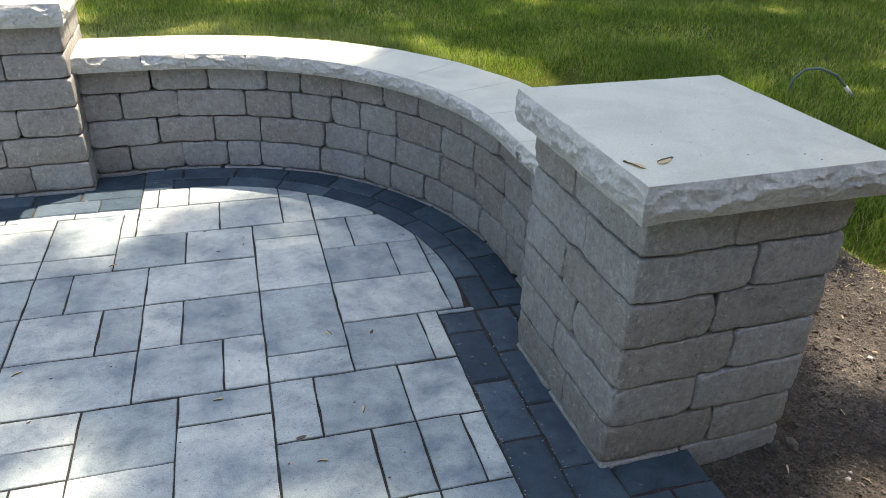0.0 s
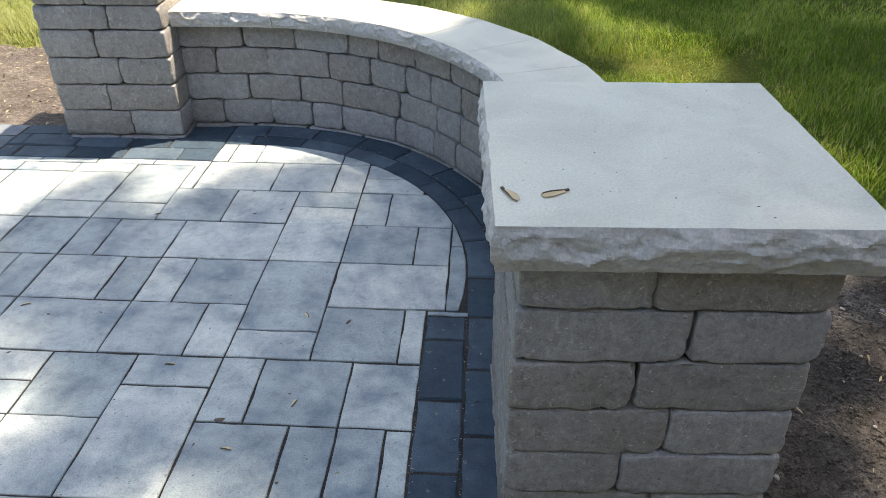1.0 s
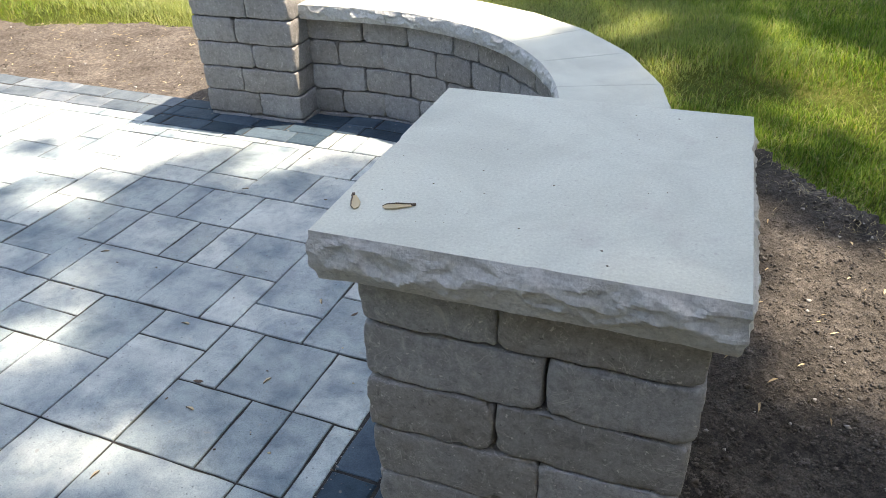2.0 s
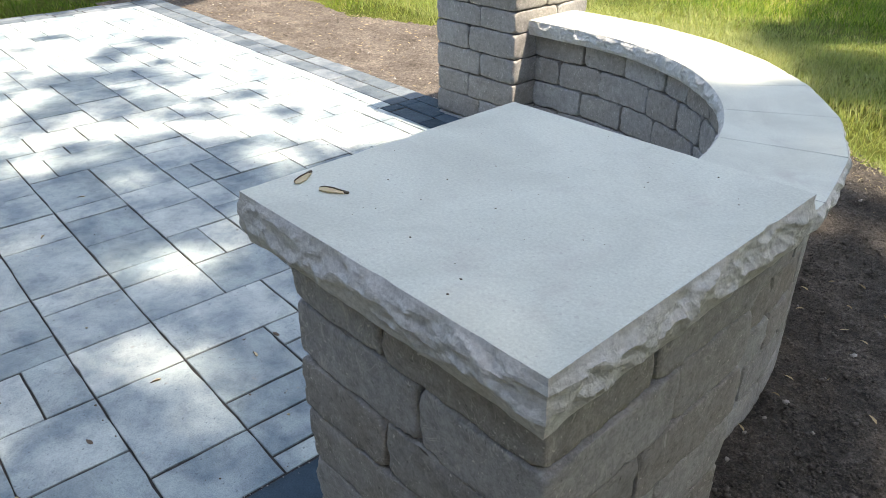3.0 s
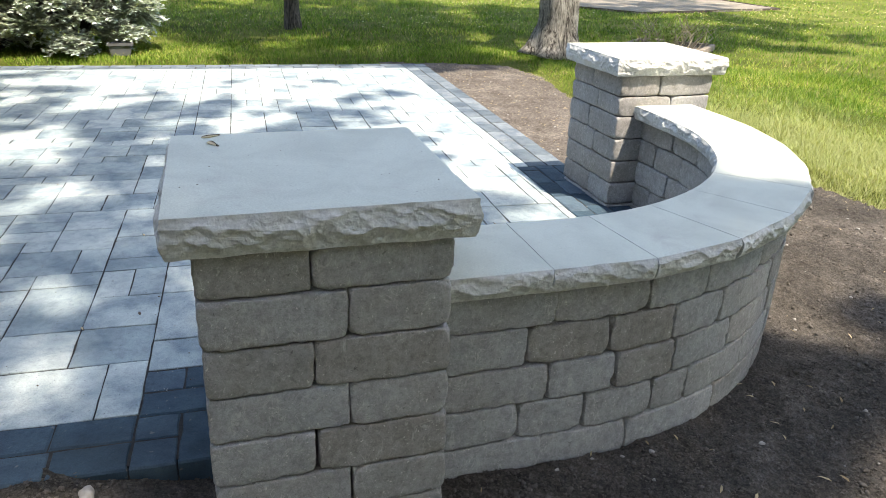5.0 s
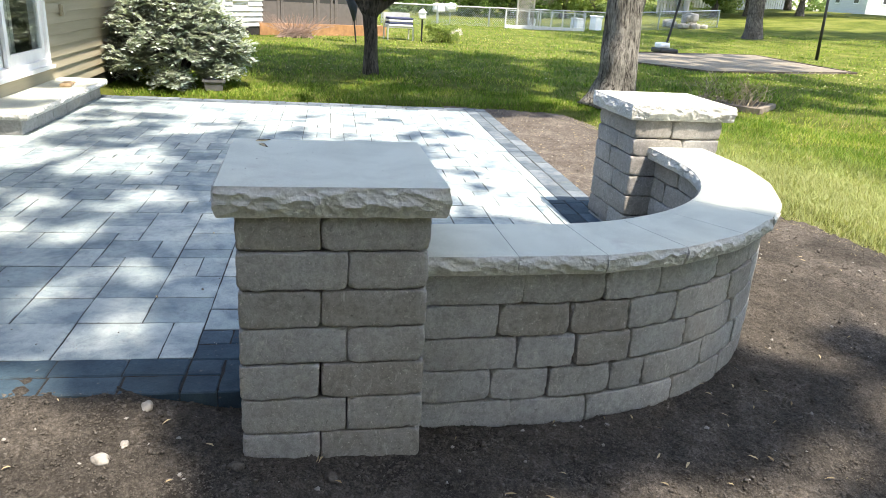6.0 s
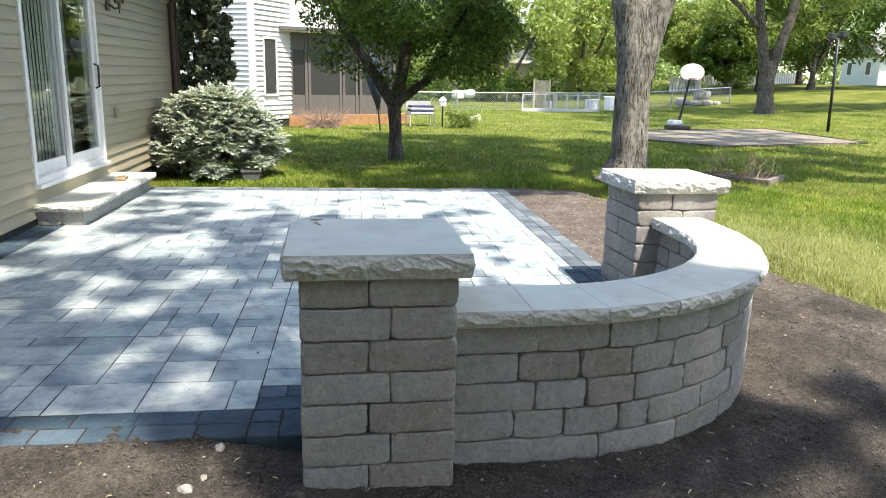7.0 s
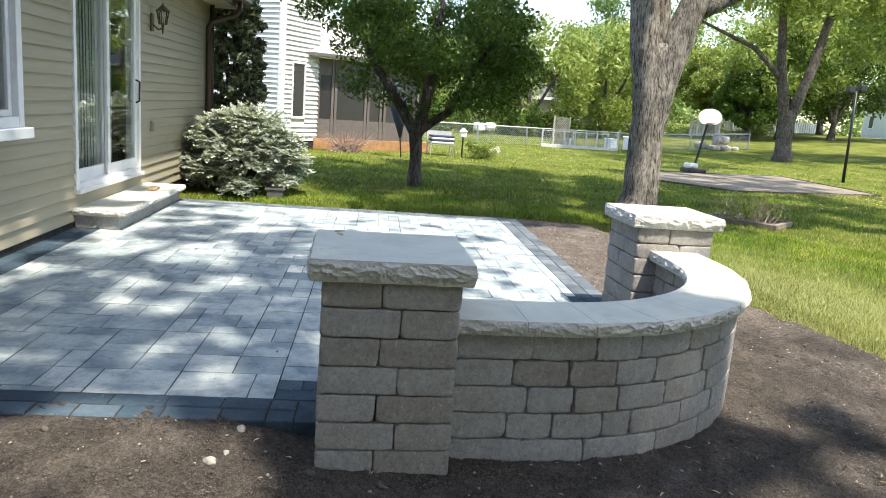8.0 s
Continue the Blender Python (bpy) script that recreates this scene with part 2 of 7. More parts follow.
def bark_material(name, lo, hi):
    n = Nodes(name)
    mp = n.add("ShaderNodeMapping", Scale=(1.0, 1.0, 0.17))
    n.link(n.p, mp.inputs["Vector"])
    f = n.noise(24, 8, 0.72, mp.outputs[0], 1.5)
    mid = tuple((a + b) / 2 for a, b in zip(lo, hi))
    c = n.ramp(f, [(0.40, lo), (0.48, mid), (0.62, hi)])
    c = n.mix(c, n.ramp(n.noise(9, 5, 0.7), [(0.4, g(0.72)), (0.62, g(1.2))]), 1.0, "MULTIPLY")
    c = n.mix(c, n.ramp(n.noise(2.2, 4), [(0.35, g(0.7)), (0.7, g(1.15))]), 1.0, "MULTIPLY")
    n.bump(f, 1.0, 0.08)
    n.bump(n.noise(90, 4), 0.4, 0.006)
    return n.done(c, 0.95, spec=0.15)


def siding_material(name, col):
    n = Nodes(name)
    mp = n.add("ShaderNodeMapping", Scale=(0.35, 0.35, 6.0))
    n.link(n.p, mp.inputs["Vector"])
    c = n.mix(col, n.ramp(n.noise(3, 5, 0.6, mp.outputs[0]), [(0.3, g(0.88)), (0.7, g(1.05))]), 1.0, "MULTIPLY")
    n.bump(n.noise(60, 3, 0.6, mp.outputs[0]), 0.15, 0.002)
    return n.done(c, 0.5, spec=0.35)


def ground_material(name, stops, scale, fine, relief=0.01):
    n = Nodes(name)
    c = n.ramp(n.noise(scale, 6, 0.65, warp=0.3), stops)
    c = n.mix(c, n.ramp(n.noise(fine, 5, 0.75), [(0.3, g(0.55)), (0.55, g(1.0)), (0.75, g(1.4))]), 1.0, "MULTIPLY")
    n.bump(n.noise(fine, 5, 0.75), 0.8, relief)
    n.bump(n.noise(fine * 4, 3), 0.5, relief * 0.3)
    return n.done(c, 1.0, spec=0.1)


def soil_material():
    """Dark soil, paler in the bed west of the seat wall."""
    n = Nodes("dark_soil")
    dark_ramp = n.ramp(n.noise(2.2, 6, 0.65, warp=0.3), [(0.34, (0.045, 0.0398, 0.0345)), (0.5, (0.075, 0.0663, 0.0565)), (0.66, (0.138, 0.120, 0.101))])
    # the paler ramp, blended in only towards the west
    dry = n.ramp(n.noise(3.5, 6, 0.7, warp=0.4), [(0.3, (0.082, 0.070, 0.059)), (0.55, (0.130, 0.112, 0.095)), (0.75, (0.200, 0.173, 0.147))])
    x = n.t.nodes.new("ShaderNodeSeparateXYZ")
    n.link(n.p, x.inputs[0])
    west = n.math(n.math(n.math(x.outputs[0], -1.0), -1.9, "ADD"), n.math(n.noise(1.3, 4), 1.2), "ADD")
    c = n.mix(dark_ramp, dry, n.ramp(west, [(0.3, g(0.0)), (0.9, g(1.0))]))
    c = n.mix(c, n.ramp(n.noise(130, 5, 0.8), [(0.34, g(0.55)), (0.5, g(1.0)), (0.66, g(1.6))]), 1.0, "MULTIPLY")
    c = n.mix(c, n.ramp(n.noise(42, 6, 0.8, warp=0.3), [(0.36, g(0.62)), (0.5, g(1.05)), (0.66, g(1.7))]), 1.0, "MULTIPLY")
    n.bump(n.noise(60, 6, 0.75), 0.9, 0.0125)
    n.bump(n.noise(210, 5, 0.8), 0.8, 0.005)
    return n.done(c, 1.0, spec=0.1)


def dry_patch(n):
    """A worn, pale stretch of lawn north of the smaller pillar."""
    at = n.add("ShaderNodeMapping", Location=(2.4 / 2.6, -3.8 / 1.5, 0.0), Scale=(1 / 2.6, 1 / 1.5, 0.0))
    n.link(n.p, at.inputs["Vector"])
    size = n.add("ShaderNodeVectorMath")
    size.operation = "LENGTH"
    n.link(at.outputs[0], size.inputs[0])
    frayed = n.math(size.outputs["Value"], n.math(n.noise(2.6, 5, 0.7), 1.1), "ADD")
    return n.ramp(n.math(frayed, 0.5), [(0.5, g(1.0)), (0.92, g(0.0))])


def grass_material():
    n = Nodes("grass_blade")
    c = n.ramp(n.random(True), [(0.0, (0.055, 0.128, 0.014)), (0.45, (0.165, 0.28, 0.034)), (0.88, (0.335, 0.415, 0.095)), (0.95, (0.38, 0.35, 0.17)), (1.0, (0.40, 0.37, 0.2))])
    c = n.mix(c, n.ramp(n.noise(1.1, 5, 0.65), [(0.32, (0.50, 0.62, 0.45)), (0.5, (0.96, 0.98, 0.9)), (0.68, (1.7, 1.38, 1.7))]), 1.0, "MULTIPLY")
    c = n.mix(c, (0.50, 0.50, 0.26), n.math(dry_patch(n), 0.62))
    m = n.done(c, 0.55, spec=0.12)
    tr = n.add("ShaderNodeBsdfTranslucent")
    n.link(n.mix(c, (1.0, 1.0, 0.5), 1.0, "MULTIPLY"), tr.inputs["Color"])
    mx = n.t.nodes.new("ShaderNodeMixShader")
    mx.inputs[0].default_value = 0.4
    n.link(n.b.outputs[0], mx.inputs[1])
    n.link(tr.outputs[0], mx.inputs[2])
    n.link(mx.outputs[0], n.t.nodes["Material Output"].inputs["Surface"])
    return m


BLOCK = block_material("tumbled_concrete", [(0.0, (0.272, 0.255, 0.236)), (0.2, (0.298, 0.287, 0.271)), (0.55, (0.319, 0.313, 0.302)), (0.8, (0.335, 0.338, 0.336)), (1.0, (0.279, 0.271, 0.258))])
CAP = cap_material("pale_limestone", (0.545, 0.56, 0.478))
SPLIT = split_material("split_limestone", (0.55, 0.548, 0.515))
PAVER_TONES = [(0.0, (0.235, 0.287, 0.301)), (0.4, (0.355, 0.407, 0.405)), (0.75, (0.456, 0.499, 0.476)), (1.0, (0.290, 0.344, 0.352))]
PAVER = paver_material("blue_grey_paver", PAVER_TONES)
PAVERS = paver_material("blue_grey_pavers_far", PAVER_TONES, True)
DARK = paver_material("charcoal_paver", [(0.0, (0.029, 0.054, 0.076)), (0.6, (0.046, 0.08, 0.108)), (1.0, (0.083, 0.12, 0.152))], relief=3.2, blotch=(0.7, 0.72, 0.75))
# lighter charcoal tone for the north and west border runs
DARK_PALER = paver_material("paler_charcoal_paver", [(0.0, (0.085, 0.108, 0.128)), (0.6, (0.125, 0.15, 0.17)), (1.0, (0.175, 0.20, 0.22))], relief=1.6)
SAND = ground_material("joint_sand", [(0.3, (0.032, 0.031, 0.03)), (0.7, (0.072, 0.068, 0.062))], 20, 200, 0.002)
SOIL = soil_material()
LAWN = ground_material("lawn_ground", [(0.3, (0.06, 0.086, 0.015)), (0.5, (0.14, 0.163, 0.032)), (0.72, (0.24, 0.235, 0.075))], 0.8, 45, 0.03)
SIDING = siding_material("beige_vinyl", (0.385, 0.342, 0.25))
SIDING_WHITE = siding_material("white_vinyl", (0.62, 0.62, 0.60))
WHITE = plain("white_paint", (0.80, 0.80, 0.80), 0.45, vary=0.05)
BROWN = plain("brown_metal", (0.075, 0.05, 0.04), 0.45, 0.3)
BLACK = plain("black_metal", (0.02, 0.02, 0.022), 0.45, 0.2)
STEEL = plain("galvanised_steel", (0.45, 0.46, 0.47), 0.4, 0.8)
WOOD = plain("orange_cedar", (0.36, 0.19, 0.085), 0.7, vary=0.3, scale=6)
ROOF = plain("grey_shingle", (0.36, 0.35, 0.34), 0.9, vary=0.25, scale=14, bump=0.5)
BARK = bark_material("grey_bark", (0.075, 0.066, 0.057), (0.56, 0.52, 0.45))
BARK_DARK = bark_material("dark_bark", (0.05, 0.043, 0.038), (0.23, 0.20, 0.175))
LEAF = leaf_material("green_leaf", (0.047, 0.098, 0.020), (0.120, 0.192, 0.041))
LEAF_DULL = leaf_material("dull_leaf", (0.035, 0.065, 0.025), (0.08, 0.115, 0.05), trans=0.15)
LEAF_BRIGHT = leaf_material("spring_leaf", (0.135, 0.20, 0.042), (0.31, 0.375, 0.12), trans=0.45)
# far leaves made paler, distance haze put into their colour
LEAF_HAZED = leaf_material("hazed_leaf", (0.14, 0.22, 0.06), (0.33, 0.42, 0.17), trans=0.45)
NEEDLE = leaf_material("silver_green_needle", (0.28, 0.325, 0.29), (0.57, 0.625, 0.585), trans=0.28)
NEEDLE_DARK = leaf_material("dark_needle", (0.05, 0.068, 0.038), (0.22, 0.255, 0.165), trans=0.15)
GRASS = grass_material()
SCREEN = plain("dark_screen", (0.035, 0.034, 0.034), 0.3)
# room surfaces behind the glass, their dimness put into a dark colour
INSIDE = plain("dim_painted_interior", (0.10, 0.095, 0.09), 0.8)


def glass_material():
    n = Nodes("window_glass")
    n.b.inputs["Transmission Weight"].default_value = 1.0
    n.b.inputs["IOR"].default_value = 1.5
    return n.done((0.86, 0.92, 0.90), 0.01)


GLASS = glass_material()


# ---- ground ----
SOIL_EDGE = [(-6.55, 1.6), (-6.45, 2.3), (-6.1, 3.02), (-5.4, 3.1), (-4.6, 2.95), (-3.5, 3.2), (-2.5, 3.08), (-1.3, 3.38), (-0.4, 2.95), (0.5, 2.2), (1.1, 1.3), (1.35, 0.7), (1.4, 0.0), (1.5, -2.0), (1.6, -4.6), (-0.3, -4.6), (-0.3, 1.6)]


def inside(poly, x, y):
    hit = False
    for (x0, y0), (x1, y1) in zip(poly, poly[1:] + poly[:1]):
        if (y0 > y) != (y1 > y) and x < (x1 - x0) * (y - y0) / (y1 - y0) + x0:
            hit = not hit
    return hit


def soil_height(x, y):
    fall = 0.055 + 0.05 * max(0.0, min(1.0, (y + 0.4) / 0.7)) * max(0.0, min(1.0, (x + 1.6) / 1.2))
    # heaped against the edge of the patio south of the pillar
    fall -= 0.049 * max(0.0, min(1.0, (-0.3 - y) / 0.3)) * max(0.0, min(1.0, (0.5 - x) / 0.5))
    return -fall + 0.018 * noise.noise((x * 1.7, y * 1.7, 3)) + 0.014 * noise.noise((x * 7, y * 7, 1)) + 0.011 * noise.noise((x * 19, y * 19, 5)) + 0.006 * noise.noise((x * 45, y * 45, 7))


def lawn_height(x, y):
    rise = max(0.0, min(1.0, (math.hypot(x, y) - 8) / 40))
    z = -0.10 + 0.35 * rise * rise * max(0, min(1, (y - 4) / 20)) + 0.03 * noise.noise((x * 0.3, y * 0.3, 9)) + 1.1 * rise * max(0.0, min(1.0, (y - 15) / 22))
    if -7.2 < x < 1.75 and -5.2 < y < 3.6:
        z -= 0.12 * min(1.0, min(x + 7.2, 1.75 - x, y + 5.2, 3.6 - y) / 0.4)
    return z


def ground():
    near = [i * 0.5 for i in range(-80, 41)]
    xs = [-900, -400, -200, -120, -80, -60, -50, -45] + near + [24, 30, 45, 80, 200, 500]
    ys = [-500, -200, -80, -45, -30, -24] + [i * 0.5 for i in range(-40, 81)] + [44, 50, 60, 90, 160, 300, 700]
    verts = [(x, y, lawn_height(x, y)) for y in ys for x in xs]
    w = len(xs)
    faces = [(j * w + i, j * w + i + 1, (j + 1) * w + i + 1, (j + 1) * w + i) for j in range(len(ys) - 1) for i in range(w - 1)]
    ob = new("ground", mesh_of("ground", verts, faces, LAWN, True))
    return tagged(ob, "sunny green lawn reaching to the far trees", "lawn", kind="structure")


def in_patio(x, y, slack=0.0):
    u, v = uv(x, y)
    if not (-6.17 + slack < u < -0.02 - slack and -2.8 < v < 1.74 - slack):
        return False
    if v > 0.7 and math.hypot(x + 1.26, y - 0.71) > 1.2 - slack and x > -1.26:
        return False
    return True


def soil_bed():
    step = 0.032
    nx, ny = int(8.4 / step), int(8.1 / step)
    index, verts, faces = {}, [], []

    def vert(i, j):
        if (i, j) not in index:
            x, y = -6.7 + i * step, -4.65 + j * step
            index[i, j] = len(verts)
            verts.append((x, y, soil_height(x, y)))
        return index[i, j]

    for i in range(nx):
        for j in range(ny):
            x, y = -6.7 + (i + 0.5) * step, -4.65 + (j + 0.5) * step
            wob = 0.09 * noise.noise((x * 3, y * 3, 0)), 0.09 * noise.noise((x * 3, y * 3, 8))
            if inside(SOIL_EDGE, x + wob[0], y + wob[1]) and not in_patio(x, y, 0.1):
                faces.append((vert(i, j), vert(i + 1, j), vert(i + 1, j + 1), vert(i, j + 1)))
    ob = new("soil_bed", mesh_of("soil_bed", verts, faces, SOIL, True))
    return tagged(ob, "freshly raked dark brown soil round the patio", "soil", kind="structure")


ground()
soil_bed()

# ---- patio ----
M, U0, V0 = 0.119, -1.003, 0.2345
ARC = (-1.26, 0.71)
patio_base = new("patio", mesh_of("patio", [], []))
patio_base.matrix_basis = PATIO
tagged(patio_base, "blue-grey flagstone paver patio with a charcoal border", "patio", kind="structure")


def clip(poly, a, b):
    """Keeps the side of a convex polygon left of the line from a to b."""
    out = []
    side = lambda p: (b[0] - a[0]) * (p[1] - a[1]) - (b[1] - a[1]) * (p[0] - a[0])
    for p, q in zip(poly, poly[1:] + poly[:1]):
        sp, sq = side(p), side(q)
        if sp >= 0:
            out.append(p)
        if (sp > 0 > sq) or (sp < 0 < sq):
            t = sp / (sp - sq)
            out.append((p[0] + (q[0] - p[0]) * t, p[1] + (q[1] - p[1]) * t))
    return out


def area(poly):
    return sum(a[0] * b[1] - b[0] * a[1] for a, b in zip(poly, poly[1:] + poly[:1])) / 2


def tidy(poly):
    out = []
    for p in poly:
        if not out or math.dist(p, out[-1]) > 0.004:
            out.append(p)
    if len(out) > 1 and math.dist(out[0], out[-1]) < 0.004:
        out.pop()
    return out


def inset(poly, d):
    n, out = len(poly), []
    for k in range(n):
        a, b, c = Vector(poly[k - 1]), Vector(poly[k]), Vector(poly[(k + 1) % n])
        e, f = (b - a).normalized(), (c - b).normalized()
        n1, n2 = Vector((-e.y, e.x)), Vector((-f.y, f.x))
        m = n1 + n2
        m = m / max(0.3, m.length_squared) * 2
        out.append((b.x + m.x * d, b.y + m.y * d))
    return out


def slab(poly, gap, chamfer, depth, top=0.0, tilt=(0, 0)):
    """Vertices and faces of one paver from its outline."""
    o, i = inset(poly, gap), inset(poly, gap + chamfer)
    n = len(poly)
    cx, cy = sum(p[0] for p in poly) / n, sum(p[1] for p in poly) / n
    z = lambda p, dz: top + dz + (p[0] - cx) * tilt[0] + (p[1] - cy) * tilt[1]
    verts = [(*p, z(p, 0)) for p in i] + [(*p, z(p, -chamfer)) for p in o] + [(*p, top - depth) for p in o]
    faces = [tuple(range(n))]
    for r in (0, n):
        faces += [(r + n + k, r + n + (k + 1) % n, r + (k + 1) % n, r + k) for k in range(n)]
    return verts, faces


def worn(poly, r, step=0.04, amount=0.0019):
    """Breaks each edge of an outline into short, slightly uneven runs."""
    out = []
    for a, b in zip(poly, poly[1:] + poly[:1]):
        a, b = Vector(a), Vector(b)
        n = max(1, min(6, int((b - a).length / step)))
        side = Vector((a.y - b.y, b.x - a.x)).normalized()
        out.append((a.x, a.y))
        for k in range(1, n):
            p = a.lerp(b, k / n) + side * r.uniform(-amount, amount)
            out.append((p.x, p.y))
    return out


ARC_R = 0.938
MID_UV = uv(*ARC)
ring = [(MID_UV[0] + ARC_R * math.cos(a), MID_UV[1] + ARC_R * math.sin(a)) for a in (math.pi / 2 * k / 16 for k in range(-2, 17))]
ring.append((-9.0, ring[-1][1]))


def field_clip(poly, j):
    """Cuts a paver's outline to the field that the border leaves: one or more outlines."""
    poly = clip(poly, (-5.93, 9), (-5.93, -9))
    if j < -6:
        poly = clip(poly, (-0.235, -9), (-0.235, 9))
    elif j < 2:
        poly = clip(poly, (-0.462, -9), (-0.462, 9))
    else:
        poly = clip(poly, (-0.338, -9), (-0.338, 9))
    poly = clip(poly, (-9, -2.56), (9, -2.56)) if len(poly) > 2 else poly
    if len(poly) < 3:
        return []
    if max(p[1] for p in poly) < 1.384:
        for a, b in zip(ring, ring[1:]):
            poly = clip(poly, a, b) if len(poly) > 2 and j >= 2 else poly
        return [tidy(poly)] if len(poly) > 2 else []
    out = []
    # beside the curve, before the far pillar, and along the open edge
    east = clip(poly, (-1.425, 9), (-1.425, -9))
    for a, b in zip(ring, ring[1:]):
        east = clip(east, a, b) if len(east) > 2 else east
    mid = clip(poly, (-1.425, -9), (-1.425, 9))
    mid = clip(mid, (-2.37, 9), (-2.37, -9)) if len(mid) > 2 else mid
    mid = clip(mid, (9, 1.384), (-9, 1.384)) if len(mid) > 2 else mid
    west = clip(poly, (-2.37, -9), (-2.37, 9))
    west = clip(west, (9, 1.505), (-9, 1.505)) if len(west) > 2 else west
    return [tidy(q) for q in (east, mid, west) if len(q) > 2]


KNOWN = """0,4,2,3 0,7,2,1 -2,6,2,2 -4,6,2,2 -4,8,3,2 -1,8,2,2 1,8,1,2 2,8,2,1 2,9,2,1 2,6,1,2 3,6,2,2 2,4,2,2 4,4,1,2 2,2,3,2 5,2,1,3 5,5,1,2
0,1,2,3 0,0,2,1 2,0,2,2 4,0,1,2 -2,2,2,2 -4,2,1,2 -3,2,1,2 -3,4,3,2 -5,4,2,2 -6,4,1,2 -6,6,2,1 -6,2,2,2 -6,0,3,2 -3,0,2,2 -1,0,1,2
-2,-1,2,1 -4,-2,2,2 0,-2,1,2 1,-2,2,2 3,-2,2,2 -2,-4,2,3 0,-4,2,2 2,-4,1,2 3,-4,1,2 4,-4,1,2
0,-8,2,2 2,-8,2,2 4,-7,3,1 4,-10,3,3 4,-13,3,3 -2,-8,2,1 -2,-7,2,1 0,-6,3,2 3,-6,2,2 -2,-6,2,2 -4,-6,2,2 -5,-6,1,2 -8,-6,3,2 -3,-8,1,2 -5,-8,2,2 -8,-8,3,2 -4,-9,2,1 -4,-11,2,2 -6,-10,2,2 -2,-10,1,2 -1,-10,3,2 2,-10,2,2"""


def paver_field():
    taken, pieces = {}, []

    def put(i, j, w, h):
        for a in range(i, i + w):
            for b in range(j, j + h):
                taken[a, b] = True
        pieces.append((i, j, w, h))

    for row in KNOWN.split():
        put(*(int(v) for v in row.split(",")))
    shapes = [(3, 2), (2, 3), (2, 2), (2, 2), (2, 2), (1, 2), (2, 1)]
    r = random.Random(11)
    for j in range(-24, 12):
        for i in range(-43, 7):
            if (i, j) in taken:
                continue
            order = shapes[:]
            r.shuffle(order)
            best = None
            for w, h in order:
                if i + w > 7 or j + h > 12:
                    continue
                if any((a, b) in taken for a in range(i, i + w) for b in range(j, j + h)):
                    continue
                if (j < -6 < j + h) or (j < 2 < j + h and i + w > 4):
                    continue
                lone = (i + w, j) not in taken and (i + w + 1, j) in taken and h == 2
                if lone and best:
                    continue
                best = (w, h)
                if not lone:
                    break
            put(i, j, *(best or (1, 1)))
    return pieces


def build_field():
    rest_v, rest_f, singles = [], [], []
    r = random.Random(5)
    for i, j, w, h in paver_field():
        u, v = U0 + i * M, V0 + j * M
        for poly in field_clip([(u, v), (u + w * M, v), (u + w * M, v + h * M), (u, v + h * M)], j):
            if len(poly) > 2 and area(poly) > 0.0006:
                singles.append((math.hypot(u + 0.6, v - 0.2), poly))
    # narrow cut strips before the far pillar and beside the near one
    for a, b in zip((-1.425, -1.66, -1.9, -2.14), (-1.66, -1.9, -2.14, -2.37)):
        singles.append((1.6, [(b, 1.384), (a, 1.384), (a, 1.428), (b, 1.428)]))
    singles.append((0.3, [(-0.462, 0.451), (-0.338, 0.451), (-0.338, 0.4735), (-0.462, 0.4735)]))
    singles.sort(key=lambda s: s[0])
    for k, (d, poly) in enumerate(singles):
        c = (sum(p[0] for p in poly) / len(poly), sum(p[1] for p in poly) / len(poly))
        verts, faces = slab(worn(poly, r) if k < 300 else poly, 0.0029 if k < 300 else 0.0021, 0.0018, 0.05, r.uniform(-0.0015, 0.0015), (r.uniform(-0.006, 0.006), r.uniform(-0.006, 0.006)))
        if k < 300:
            verts = [(x - c[0], y - c[1], z) for x, y, z in verts]
            part("paver", mesh_of("paver", verts, faces, PAVER), None, patio_base, m=Matrix.Translation((*c, 0)))
        else:
            n = len(rest_v)
            rest_v += verts
            rest_f += [tuple(n + q for q in f) for f in faces]
    ob = part("far_pavers", mesh_of("far_pavers", rest_v, rest_f, PAVERS), None, patio_base)
    tagged(ob, kind="stuff")


def border_run(a, b, inner, width, length, seed, rows=2):
    """Charcoal border pavers along a line: a to b, width to the left."""
    r = random.Random(seed)
    a, b = Vector(a), Vector(b)
    d = (b - a).normalized()
    n = Vector((-d.y, d.x))
    total = (b - a).length
    out = []
    for row in range(rows):
        s = -r.uniform(0, length * 0.6) if row else 0.0
        while s < total - 0.01:
            e = s + length * r.choice((1.0, 1.0, 1.0, 0.75))
            s0, e0 = max(0, s), min(total, e)
            if total - e0 < 0.05:
                e0 = total
            if e0 - s0 > 0.02:
                w0, w1 = inner + row * width / rows, inner + (row + 1) * width / rows
                q = [a + d * s0 + n * w0, a + d * e0 + n * w0, a + d * e0 + n * w1, a + d * s0 + n * w1]
                out.append([(p.x, p.y) for p in q])
            s = e0 if e0 == total else e
    return out


